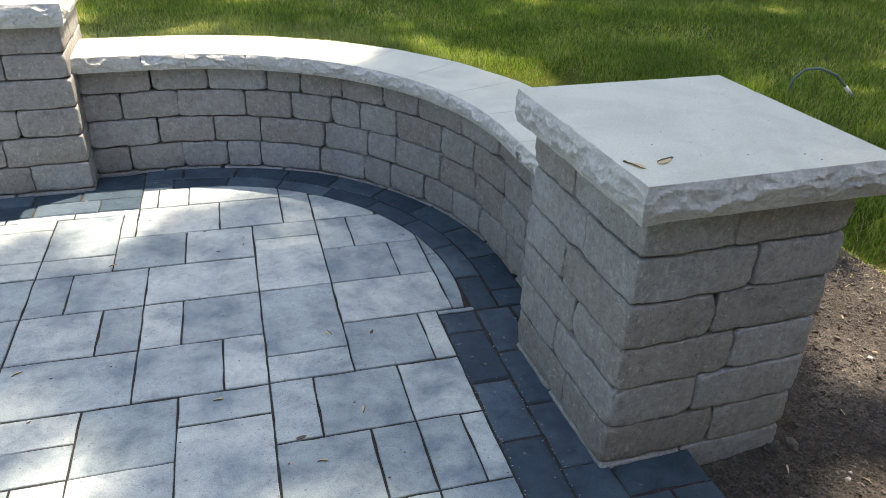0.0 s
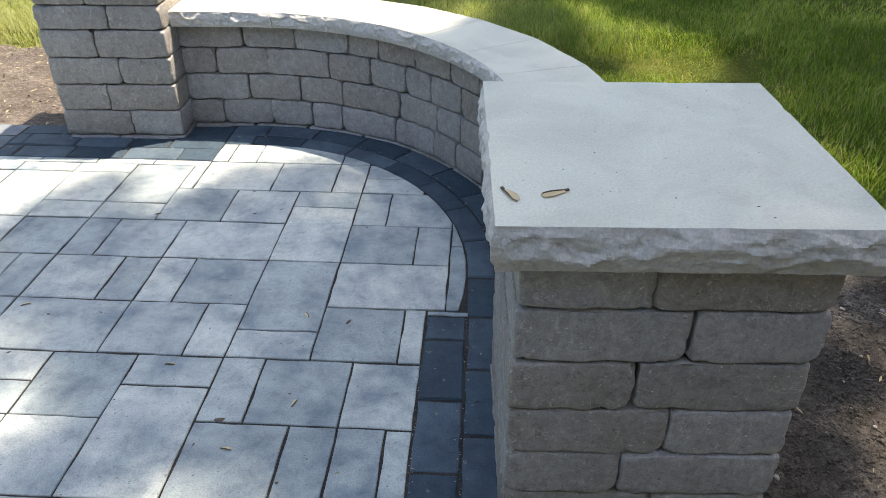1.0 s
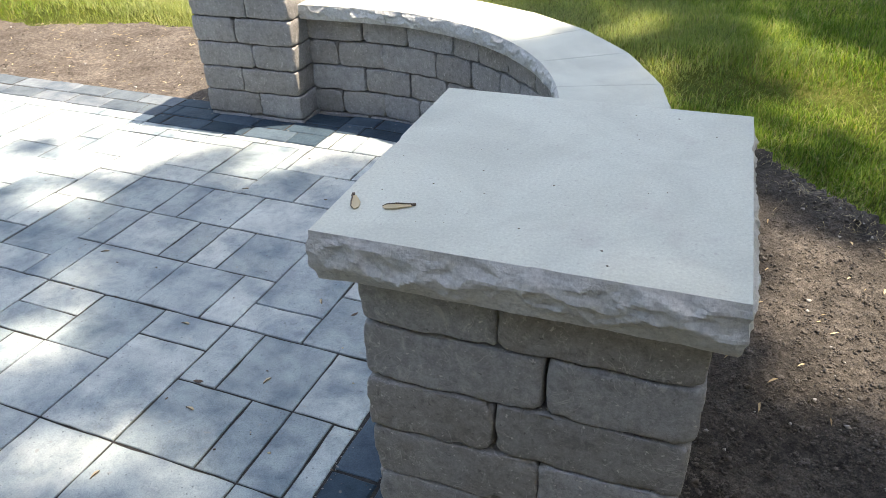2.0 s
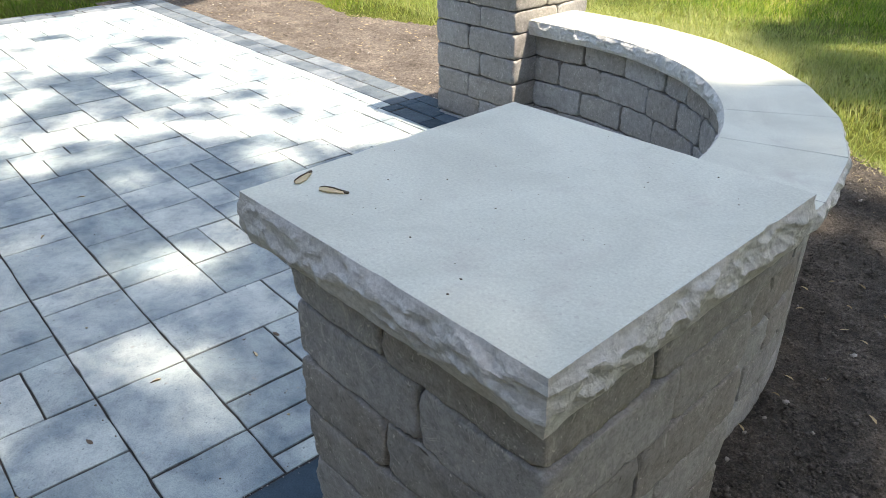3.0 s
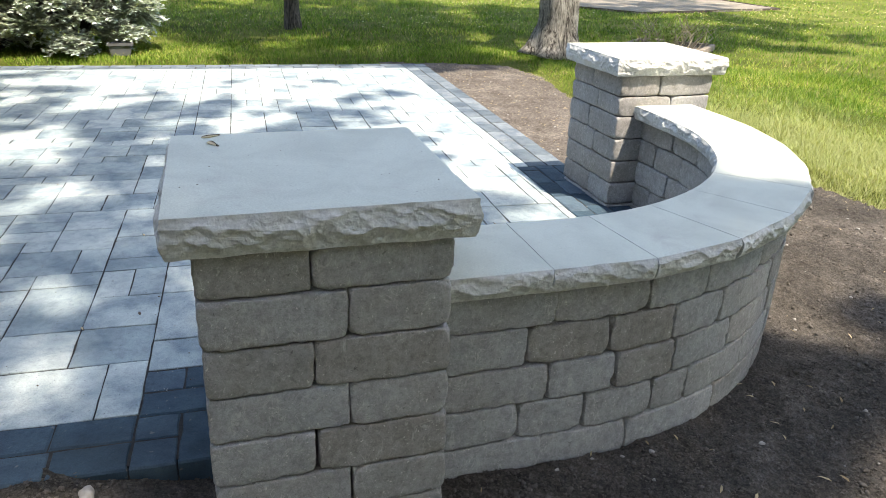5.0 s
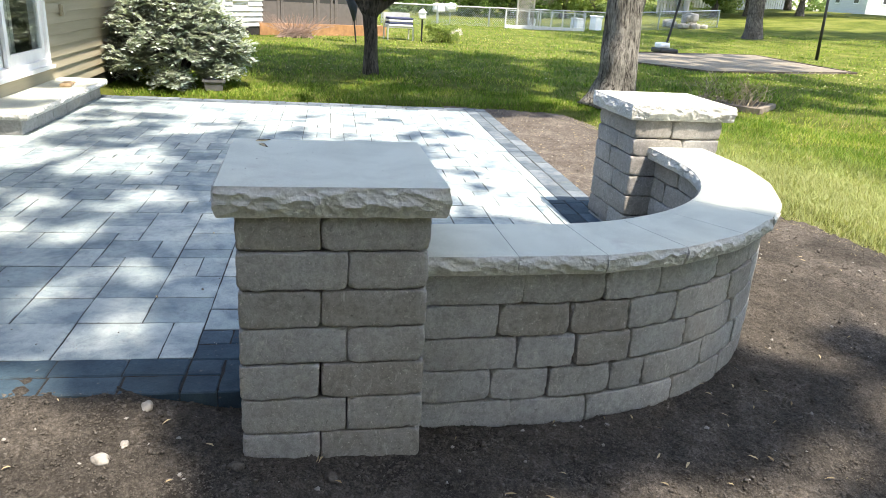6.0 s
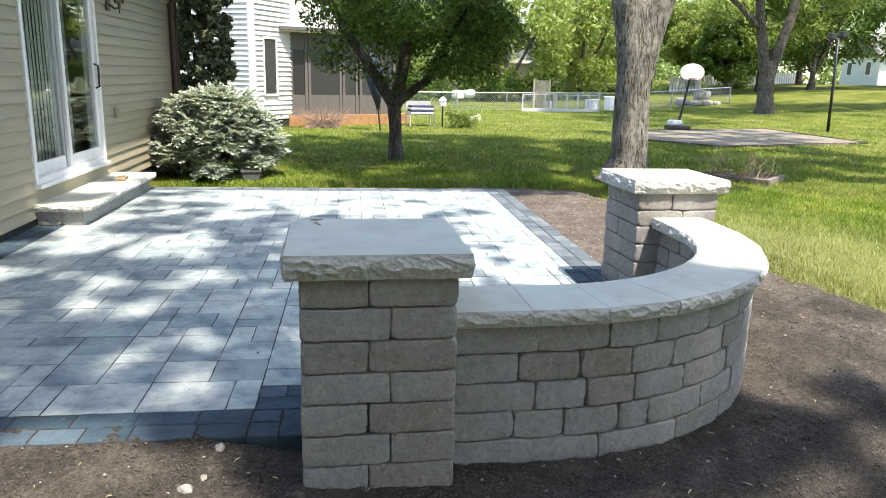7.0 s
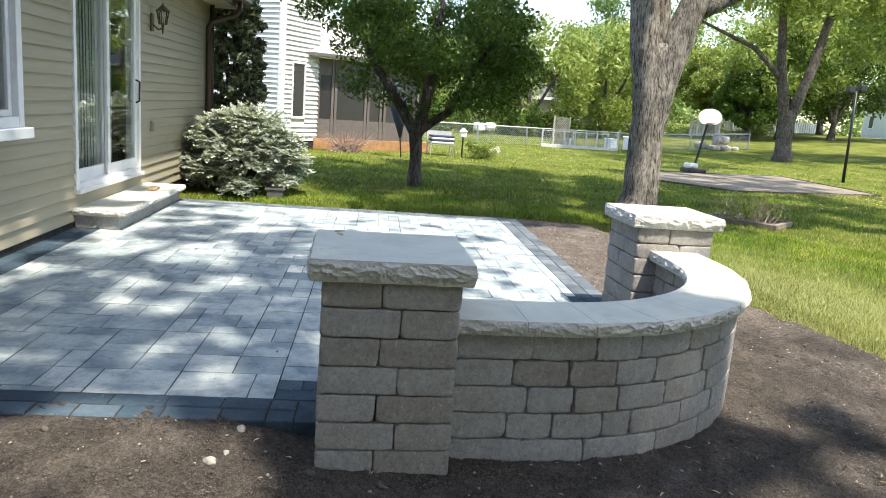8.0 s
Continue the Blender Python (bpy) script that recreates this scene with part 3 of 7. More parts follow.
def build_border():
    polys = []
    # east edge, then round the near pillar
    polys += border_run((0.0, -2.56), (0.0, -0.482), 0.0, 0.235, 0.235, 1)
    polys += border_run((-0.222, -0.482), (-0.222, 0.45), 0.0, 0.24, 0.235, 2)
    polys.append([(-0.222, 0.26), (-0.13, 0.26), (-0.13, 0.45), (-0.222, 0.45)])
    polys += border_run((0.0, -0.482), (-0.222, -0.482), -0.235, 0.235, 0.22, 8)
    # before the far pillar
    polys += border_run((-1.425, 1.655), (-2.37, 1.655), 0.0, 0.227, 0.235, 6)
    polys += [[(-2.37, 1.655), (-2.15, 1.655), (-2.15, 1.755), (-2.37, 1.755)], [(-1.62, 1.655), (-1.425, 1.655), (-1.425, 1.78), (-1.62, 1.78)]]
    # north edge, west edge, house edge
    paler_start = len(polys)
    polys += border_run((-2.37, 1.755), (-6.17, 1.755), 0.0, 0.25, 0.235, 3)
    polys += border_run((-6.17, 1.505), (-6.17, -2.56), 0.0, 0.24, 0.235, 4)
    edge = len(polys)
    polys += border_run((-6.17, -2.80), (0.0, -2.80), 0.0, 0.24, 0.235, 5)
    # the two rings along the curved wall
    for row, (r0, r1) in enumerate(((0.938, 1.03), (1.03, 1.145))):
        mid = (r0 + r1) / 2
        low, high = -0.209 / mid, math.pi / 2 + 0.139 / mid
        steps = [low]
        s = low + (0.1 if row else 0.2) / mid
        while s < high - 0.11:
            steps.append(s)
            s += 0.225 / mid
        steps.append(high)
        for t0, t1 in zip(steps, steps[1:]):
            mids = [t0 + (t1 - t0) * f for f in (0, 0.33, 0.67, 1)]
            def at(t, r):
                if t < 0:
                    return MID_UV[0] + r, MID_UV[1] + t * mid
                if t > math.pi / 2:
                    return MID_UV[0] - (t - math.pi / 2) * mid, MID_UV[1] + r
                return MID_UV[0] + r * math.cos(t), MID_UV[1] + r * math.sin(t)
            polys.append([at(t, r0) for t in mids][::-1] + [at(t, r1) for t in mids])
    r = random.Random(9)
    for k, poly in enumerate(polys):
        if area(poly) < 0:
            poly = poly[::-1]
        c = (sum(p[0] for p in poly) / len(poly), sum(p[1] for p in poly) / len(poly))
        verts, faces = slab(worn(poly, r, 0.04, 0.003), 0.0024, 0.005, 0.095, r.uniform(-0.002, 0.002), (r.uniform(-0.012, 0.012), r.uniform(-0.012, 0.012)))
        verts = [(x - c[0], y - c[1], z) for x, y, z in verts]
        part("border_paver", mesh_of("border_paver", verts, faces, DARK_PALER if paler_start <= k < edge else DARK), None, patio_base, m=Matrix.Translation((*c, 0)))


def build_bedding():
    """Sand under and between the pavers."""
    pts = [(-6.15, -2.80), (-0.02, -2.80), (-0.02, 0.5), (-0.09, 0.5)]
    pts += [uv(ARC[0] + 1.17 * math.cos(a), ARC[1] + 1.17 * math.sin(a)) for a in (math.pi / 2 * k / 12 for k in range(13))]
    pts += [(-1.55, 1.76), (-2.2, 1.735), (-6.15, 1.735)]
    n = len(pts)
    verts = [(*p, -0.0036) for p in pts] + [(*p, -0.12) for p in pts]
    faces = [tuple(range(n))] + [(n + k, n + (k + 1) % n, (k + 1) % n, k) for k in range(n)]
    part("bedding", mesh_of("bedding", verts, faces, SAND), None, patio_base, "grey joint sand")


build_bedding()
build_field()
build_border()

# ---- pillars ----
COURSE, WALL_COURSE = 0.1147, 0.1168


def split_face(q, s):
    """How far a split stone edge stands out or back: shallow scoops between crisp ridges, with a crumbly grain."""
    w = q + noise.noise_vector(q * 16 + s) * 0.016
    a = noise.voronoi(Vector((w.x, w.y, w.z * 2.1)) * 15 + s)[0]
    b = noise.voronoi(Vector((w.x, w.y, w.z * 1.6)) * 40 + s)[0]
    return 0.021 * (min(0.5, a[0] ** 2) - 0.2) + 0.009 * (min(0.5, b[0] ** 2) - 0.2) + 0.003 * noise.noise(q * 8 + s) + 0.0008 * noise.noise(q * 110 + s)


def edge_profile(f, q, s):
    """The split edge leans out to a ragged brow, then falls back under it."""
    brow = 0.6 + 0.2 * noise.noise(Vector((q.x, q.y, 0)) * 16 + s) + 0.16 * noise.noise(Vector((q.x, q.y, 0)) * 47 + s)
    brow = max(0.35, min(0.85, brow))
    if f < brow:
        return 0.007 * math.sin(math.pi / 2 * f / brow)
    return 0.007 - 0.014 * ((f - brow) / (1 - brow)) ** 0.8


def stone_cap(w, d, h, seed, k=18):
    """A slab with a smooth top and split, chipped edges."""
    nx, ny = int(w / 0.0042), int(d / 0.0042)
    s = Vector((seed * 3.7, seed, seed * 1.3))
    rim = []
    for side, (n, nrm, back) in enumerate(((nx, (0, -1, 0), (-1, 0, 0)), (ny, (1, 0, 0), (0, -1, 0)), (nx, (0, 1, 0), (1, 0, 0)), (ny, (-1, 0, 0), (0, 1, 0)))):
        for t in range(n):
            f = t / n
            x, y = ((f - 0.5, -0.5), (0.5, f - 0.5), (0.5 - f, 0.5), (-0.5, 0.5 - f))[side]
            ease = 0.5 + 0.5 * min(1.0, min(t, n - t) / 14)
            rim.append((Vector((x * w, y * d, 0)), (Vector(nrm) + (Vector(back) if t == 0 else Vector((0, 0, 0)))) * ease))
    verts, faces, m = [], [], len(rim)
    for row in range(k + 1):
        f = row / k
        for p, nrm in rim:
            q = p + Vector((0, 0, -f * h))
            nick = max(0.0, noise.noise(p * 22 + s * 3) - 0.3) * 0.007
            out = edge_profile(f, p, s) + split_face(q, s) * min(1.0, f * 5, (1 - f) * 4 + 0.3) if row else 0.0
            drop = 0.003 * noise.noise(q * 14 + s * 2) if row == k else 0.0
            verts.append(q + nrm * (out - nick * max(0.0, 1 - f * 3)) + Vector((0, 0, drop)))
    for row in range(k):
        for t in range(m):
            a, b = row * m + t, row * m + (t + 1) % m
            faces.append((a, a + m, b + m, b))
    faces.append(tuple(range(m)))
    faces.append(tuple(reversed(range(k * m, (k + 1) * m))))
    return verts, faces


def stone_mesh(name, verts, faces, flat):
    """The split sides are shaded smooth, the last faces (the sawn top and underside) flat."""
    me = mesh_of(name, verts, faces, CAP)
    me.materials.append(SPLIT)
    me.polygons.foreach_set("material_index", [1] * (len(faces) - flat) + [0] * flat)
    me.polygons.foreach_set("use_smooth", [False] * len(faces))
    return me


def pillar(x, y, half, squat, cap, seed, label):
    """squat: by how much the upper two courses sit lower; cap: width, depth, shift and top of the slab."""
    ob = empty("pillar", pose(x, y, 0))
    tagged(ob, label, "pillar", "patio pillars")
    r = random.Random(seed)
    long, deep = half + 0.038, half - 0.038
    for c in range(-2, 6):
        mirror = -1 if c % 2 else 1
        for k in range(4):
            cut = 0.0105 if c == 5 else squat if c == 4 else 0.0
            low = squat if c == 5 else 0.0
            v, f = hewn((long - 0.003, deep - 0.003, COURSE - 0.0034 - cut), (26, 18, 14) if seed == 3 else (18, 12, 10), r.random() * 50)
            m = pose(0, 0, COURSE * (c + 0.5) + 0.0125 - low - cut / 2, 0, 0, 90 * k) @ Matrix.Translation((mirror * (half - long / 2) * -1 + r.uniform(-0.001, 0.001), -(half - deep / 2) + r.uniform(-0.003, 0.003), 0))
            part("block", mesh_of("block", v, f, BLOCK, True), None, ob, m=m)
    bm = boxed(-0.1, -0.1, -0.2, 0.1, 0.1, cap[4] - 0.086)
    part("core", bm, SAND, ob)
    v, f = stone_cap(cap[0], cap[1], 0.085, seed)
    part("cap", stone_mesh("cap", v, f, 2), None, ob, "smooth pale stone cap with split edges", m=Matrix.Translation(cap[2:]))
    return ob


pillar(0.0, 0.0, 0.266, 0.0, (0.60, 0.612, -0.007, -0.002, 0.776), 3, "low tumbled-block pillar with a pale stone cap, in dappled shade")
pillar(-1.807, 1.960, 0.258, 0.0165, (0.56, 0.61, 0.0, 0.005, 0.7575), 8, "low tumbled-block pillar with a sunlit pale stone cap")

# ---- curved seat wall ----
def along(p, r):
    """Place and heading at p metres along the wall's middle, r from the curve's centre."""
    if p < 0.44:
        return ARC[0] + r, 0.27 + p, 0.0
    a = (p - 0.44) / 1.25
    if a <= math.pi / 2:
        return ARC[0] + r * math.cos(a), ARC[1] + r * math.sin(a), a
    return ARC[0] - (p - 0.44 - 1.25 * math.pi / 2), ARC[1] + r, math.pi / 2


WALL_END = 2.70
seat_wall = empty("seat_wall", pose(0, 0, 0))
tagged(seat_wall, "curved tumbled-block seat wall with pale coping, joining two pillars", "wall")
OUTER = ((0.335, 0.60, 0.80, 1.08, 1.34, 1.58, 1.84, 2.1, 2.36), (0.26, 0.50, 0.70, 0.89, 1.20, 1.42, 1.66, 1.9, 2.2, 2.45), (0.33, 0.53, 0.72, 0.96, 1.26, 1.5, 1.72, 1.95, 2.3), (0.25, 0.45, 0.66, 0.79, 1.08, 1.34, 1.6, 1.9, 2.2, 2.5), (0.33, 0.59, 0.94, 1.24, 1.55, 1.85, 2.15, 2.42))
INNER = ((0.3, 0.57, 0.84, 1.11, 1.31, 1.53, 1.74, 1.90, 2.17, 2.42), (0.26, 0.5, 0.75, 0.97, 1.24, 1.44, 1.59, 1.79, 2.01, 2.32, 2.55), (0.3, 0.5, 0.73, 0.97, 1.24, 1.40, 1.63, 1.95, 2.17, 2.42), (0.22, 0.44, 0.68, 0.88, 1.07, 1.27, 1.42, 1.66, 1.96, 2.12, 2.33, 2.55), (0.35, 0.63, 1.01, 1.3, 1.6, 1.85, 2.15, 2.42))


def wall_blocks(rows, r_in, r_out, seed, lift):
    r = random.Random(seed)
    mid, deep = (r_in + r_out) / 2, r_out - r_in
    for c, joints in enumerate(rows):
        cut = 0.0 if c else max(0.0, WALL_COURSE * 4 + lift - 0.4605)
        z = WALL_COURSE * (3.5 - c) + lift - cut / 2
        marks = [0.0, *joints, WALL_END]
        for a, b in zip(marks, marks[1:]):
            x, y, h = along((a + b) / 2, mid)
            bend = 0.44 < (a + b) / 2 < 2.40
            stretch = mid / 1.25 if bend else 1.0
            size = ((b - a) * stretch - 0.003, deep, WALL_COURSE - 0.0034 - cut)
            v, f = hewn(size, (24, 5, 14), r.random() * 50)
            # bow the block to the curve
            if bend:
                v = [Vector(((mid + p.y) * math.sin(p.x / mid), (mid + p.y) * math.cos(p.x / mid) - mid, p.z)) for p in v]
            part("block", mesh_of("block", v, f, BLOCK, True), None, seat_wall, m=Matrix.Translation((x, y, z)) @ Matrix.Rotation(h - math.pi / 2, 4, "Z") @ Matrix.Translation((0, r.uniform(-0.003, 0.003), 0)))


wall_blocks(OUTER, 1.26, 1.366, 21, -0.006)
wall_blocks(INNER, 1.14, 1.24, 22, 0.008)


def coping_piece(a, b, seed):
    """One tapered coping stone between two places along the wall."""
    n, k, top, h = 64, 14, 0.524, 0.064
    s = Vector((seed * 2.3, seed * 0.7, seed))
    r_in, r_out = 1.088, 1.407
    ends = [Vector(along(q, r_out)[:2]) for q in (a + 0.0012, b - 0.0012)]
    loop = []
    for t in range(n + 1):
        x, y, hd = along(a + 0.0012 + (b - a - 0.0024) * t / n, r_out)
        # the outer edge is sawn nearly straight from joint to joint
        chord = ends[0].lerp(ends[1], t / n)
        x, y = x + (chord.x - x) * 0.8, y + (chord.y - y) * 0.8
        loop.append((Vector((x, y, top)), Vector((math.cos(hd), math.sin(hd), 0)), 1.0))
    for t in range(n + 1):
        x, y, hd = along(b - 0.0012 - (b - a - 0.0024) * t / n, r_in)
        loop.append((Vector((x, y, top)), Vector((-math.cos(hd), -math.sin(hd), 0)), 1.0))
    verts, faces, m = [], [], len(loop)
    for row in range(k + 1):
        f = row / k
        for p, nrm, rough in loop:
            q = p - Vector((0, 0, f * h))
            out = 0.85 * edge_profile(f, p, s) + split_face(q, s) * min(1.0, f * 5, (1 - f) * 4 + 0.3) if row else 0.0
            out -= max(0.0, noise.noise(p * 22 + s * 3) - 0.3) * 0.007 * max(0.0, 1 - f * 3)
            verts.append(q + nrm * out)
    for row in range(k):
        for t in range(m):
            a0, b0 = row * m + t, row * m + (t + 1) % m
            faces.append((a0, a0 + m, b0 + m, b0))
    # the top and the underside as strips
    for base, turn in ((0, False), (k * m, True)):
        for t in range(n):
            q = (base + t, base + t + 1, base + m - 2 - t, base + m - 1 - t)
            faces.append(q[::-1] if turn else q)
    return verts, faces


_marks = [0.001, 0.292, 0.569, 0.85] + [0.44 + 1.25 * radians(d) for d in (32.0, 45.0, 57.5, 70.0, 83.0)] + [2.44, WALL_END]
for _n, (_a, _b) in enumerate(zip(_marks, _marks[1:])):
    _v, _f = coping_piece(_a, _b, _n + 4)
    part("coping_stone", stone_mesh("coping_stone", _v, _f, 128), None, seat_wall)
part("core", boxed(-0.03, 0.28, -0.2, 0.0, 0.7, 0.46), SAND, seat_wall)


# ---- house ----
WALL_V = -2.80
EAVE = 2.62
house = empty("house", PATIO)
tagged(house, "beige vinyl-sided house with brown gutter and sliding patio door", "house")
H0, H1 = -9.45, 4.5
OPENINGS = [(-5.82, -3.98, 0.34, 2.42), (-2.78, -1.14, 0.98, 2.28)]


def lap(u0, u1, z0, z1):
    """One clapboard: a thin wedge whose lower edge stands proud."""
    v = WALL_V
    verts = []
    for u in (u0, u1):
        verts += [(u, v, z0 + 0.018), (u, v + 0.022, z0), (u, v + 0.0235, z0 + 0.005), (u, v + 0.003, z1), (u, v, z1)]
    faces = [(0, 1, 6, 5), (1, 2, 7, 6), (2, 3, 8, 7), (3, 4, 9, 8), (4, 0, 5, 9), (4, 3, 2, 1, 0), (5, 6, 7, 8, 9)]
    return verts, faces


def house_walls():
    bm = bmesh.new()
    spans = [(H0, OPENINGS[0][0], 0, 3.2), (OPENINGS[0][1], OPENINGS[1][0], 0, 3.2), (OPENINGS[1][1], H1, 0, 3.2)]
    for u0, u1, za, zb in OPENINGS:
        spans += [(u0, u1, 0, za), (u0, u1, zb, 3.2)]
    for u0, u1, za, zb in spans:
        box(bm, u0, WALL_V - 0.16, za - 0.15, u1, WALL_V - 0.001, zb)
    part("wall", bm, SIDING, house)
    part("end_wall", boxed(H0, WALL_V - 7.0, -0.15, H0 + 0.15, WALL_V - 0.16, 3.2), SIDING, house)
    part("end_wall", boxed(H1 - 0.15, WALL_V - 7.0, -0.15, H1, WALL_V - 0.16, 3.2), SIDING, house)
    part("back_wall", boxed(H0, WALL_V - 7.15, -0.15, H1, WALL_V - 7.0, 3.2), SIDING, house)
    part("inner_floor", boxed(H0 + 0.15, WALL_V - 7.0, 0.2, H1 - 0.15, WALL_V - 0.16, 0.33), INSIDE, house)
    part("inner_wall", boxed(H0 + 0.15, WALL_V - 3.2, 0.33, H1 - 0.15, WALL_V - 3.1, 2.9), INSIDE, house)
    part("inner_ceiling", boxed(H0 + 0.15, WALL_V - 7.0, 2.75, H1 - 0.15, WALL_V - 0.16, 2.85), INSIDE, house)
    part("foundation", boxed(H0 + 0.02, WALL_V - 0.01, -0.2, H1, WALL_V + 0.012, 0.06), SAND, house, "grey concrete foundation strip")
    step, z = 0.1085, 0.06
    while z < EAVE + 0.02:
        cuts = [(H0, H1)]
        for u0, u1, za, zb in OPENINGS:
            if z + step > za - 0.02 and z < zb + 0.02:
                cuts = [c for a, b in cuts for c in ((a, min(b, u0)), (max(a, u1), b)) if c[1] - c[0] > 0.02]
        for a, b in cuts:
            v, f = lap(a, b, z, z + step + 0.004)
            part("siding_board", mesh_of("siding_board", v, f, SIDING), None, house)
        z += step
    part("corner_post", boxed(H0 - 0.03, WALL_V - 0.1, 0.0, H0 + 0.06, WALL_V + 0.028, EAVE, bevel=0.004), SIDING, house)
    # eave, gutter and downspout
    part("soffit", boxed(H0 - 0.3, WALL_V - 0.1, EAVE, H1 + 0.3, WALL_V + 0.44, EAVE + 0.02), plain("cream_soffit", (0.6, 0.56, 0.45), 0.5), house)
    part("fascia", boxed(H0 - 0.3, WALL_V + 0.44, EAVE - 0.03, H1 + 0.3, WALL_V + 0.465, EAVE + 0.17), BROWN, house)
    bm = bmesh.new()
    prof = [(0.467, 0.16), (0.467, 0.05), (0.50, 0.03), (0.56, 0.05), (0.585, 0.10), (0.585, 0.16), (0.575, 0.16), (0.572, 0.105), (0.55, 0.062), (0.50, 0.045), (0.48, 0.058), (0.48, 0.16)]
    n = len(prof)
    ends = [[bm.verts.new((u, WALL_V + a, EAVE + b)) for a, b in prof] for u in (H0 - 0.32, H1 + 0.3)]
    for k in range(n):
        bm.faces.new((ends[0][k], ends[0][(k + 1) % n], ends[1][(k + 1) % n], ends[1][k]))
    bm.faces.new(ends[0][::-1])
    bm.faces.new(ends[1])
    part("gutter", bm, BROWN, house, "dark brown metal gutter")
    bm = bmesh.new()
    u = -9.05
    tube(bm, [(u, WALL_V + 0.525, EAVE + 0.06), (u, WALL_V + 0.525, EAVE - 0.06), (u, WALL_V + 0.46, EAVE - 0.16), (u, WALL_V + 0.12, EAVE - 0.26), (u, WALL_V + 0.065, EAVE - 0.36), (u, WALL_V + 0.065, 0.1), (u, WALL_V + 0.2, 0.02)], 0.042, 10)
    part("downspout", bm, BROWN, house, "dark brown metal downspout", smooth=True)
    part("downspout", tube(bmesh.new(), [(u - 0.28, WALL_V + 0.05, EAVE), (u - 0.28, WALL_V + 0.05, 0.1)], 0.035, 10), BROWN, house, smooth=True)
    part("drain_adapter", boxed(u - 0.06, WALL_V + 0.005, 0.62, u + 0.06, WALL_V + 0.125, 0.80, bevel=0.01), WHITE, house, "white plastic drain adapter")
    # roof
    rv = [(H0 - 0.35, WALL_V + 0.5, EAVE + 0.16), (H1 + 0.35, WALL_V + 0.5, EAVE + 0.16), (H1 + 0.35, WALL_V - 3.5, EAVE + 1.8), (H0 - 0.35, WALL_V - 3.5, EAVE + 1.8), (H0 - 0.35, WALL_V - 7.6, EAVE + 0.16), (H1 + 0.35, WALL_V - 7.6, EAVE + 0.16)]
    rv += [(a, b, c + 0.06) for a, b, c in rv]
    part("roof", mesh_of("roof", rv, [(3, 2, 1, 0), (4, 5, 2, 3), (6, 7, 8, 9), (9, 8, 11, 10), (0, 1, 7, 6), (10, 11, 5, 4), (1, 2, 8, 7), (2, 5, 11, 8), (0, 6, 9, 3), (3, 9, 10, 4)], ROOF), None, house)


def frame_bars(bm, u0, u1, z0, z1, v0, v1, w, bevel=0.004):
    box(bm, u0, v0, z0, u0 + w, v1, z1, bevel)
    box(bm, u1 - w, v0, z0, u1, v1, z1, bevel)
    box(bm, u0 + w, v0, z0, u1 - w, v1, z0 + w, bevel)
    box(bm, u0 + w, v0, z1 - w, u1 - w, v1, z1, bevel)


def sliding_door():
    u0, u1, z0, z1 = OPENINGS[0]
    door = empty("door_1", PATIO)
    tagged(door, "closed white sliding glass patio door", "door", kind="structure")
    bm = bmesh.new()
    frame_bars(bm, u0, u1, z0, z1, WALL_V - 0.12, WALL_V + 0.035, 0.055)
    part("door_frame", bm, WHITE, door)
    part("sill", boxed(u0 - 0.01, WALL_V - 0.1, z0 - 0.035, u1 + 0.01, WALL_V + 0.07, z0, bevel=0.005), WHITE, door)
    mid = (u0 + u1) / 2
    for a, b, back in ((mid - 0.03, u1 - 0.055, 0.0), (u0 + 0.055, mid + 0.035, 0.045)):
        bm = bmesh.new()
        v0 = WALL_V - 0.075 + back
        box(bm, a, v0, z0 + 0.055, a + 0.065, v0 + 0.035, z1 - 0.055, 0.004)
        box(bm, b - 0.065, v0, z0 + 0.055, b, v0 + 0.035, z1 - 0.055, 0.004)
        box(bm, a + 0.065, v0, z0 + 0.055, b - 0.065, v0 + 0.035, z0 + 0.165, 0.004)
        box(bm, a + 0.065, v0, z1 - 0.13, b - 0.065, v0 + 0.035, z1 - 0.055, 0.004)
        panel = part("sliding_panel", bm, WHITE, door)
        pane = part("pane", boxed(a + 0.064, v0 + 0.014, z0 + 0.164, b - 0.064, v0 + 0.02, z1 - 0.129), GLASS, panel)
        pane.visible_shadow = False
        if back:
            bm = tube(bmesh.new(), [(a + 0.03, v0 + 0.035, 1.12), (a + 0.03, v0 + 0.075, 1.14), (a + 0.03, v0 + 0.078, 1.35), (a + 0.03, v0 + 0.035, 1.37)], 0.011, 8)
            part("handle", bm, BLACK, panel, "black door handle", smooth=True)


def blinds():
    """Pale vertical blinds drawn behind the glass of the sliding door."""
    ob = empty("vertical_blinds", PATIO)
    tagged(ob, "pale grey vertical blinds drawn behind the sliding door", "blinds")
    cloth = plain("pale_blind", (0.66, 0.67, 0.63), 0.8, vary=0.1)
    u0, u1, z0, z1 = OPENINGS[0]
    part("head_rail", boxed(u0 + 0.06, WALL_V - 0.29, z1 - 0.14, u1 - 0.06, WALL_V - 0.25, z1 - 0.06), cloth, ob)
    r = random.Random(31)
    u = u0 + 0.1
    while u < u1 - 0.1:
        m = Matrix.Translation((u, WALL_V - 0.27, 0)) @ Matrix.Rotation(radians(r.uniform(4, 13)), 4, "Z")
        part("slat", boxed(-0.044, -0.001, z0 + 0.06, 0.044, 0.001, z1 - 0.15), cloth, ob, m=m)
        u += 0.08


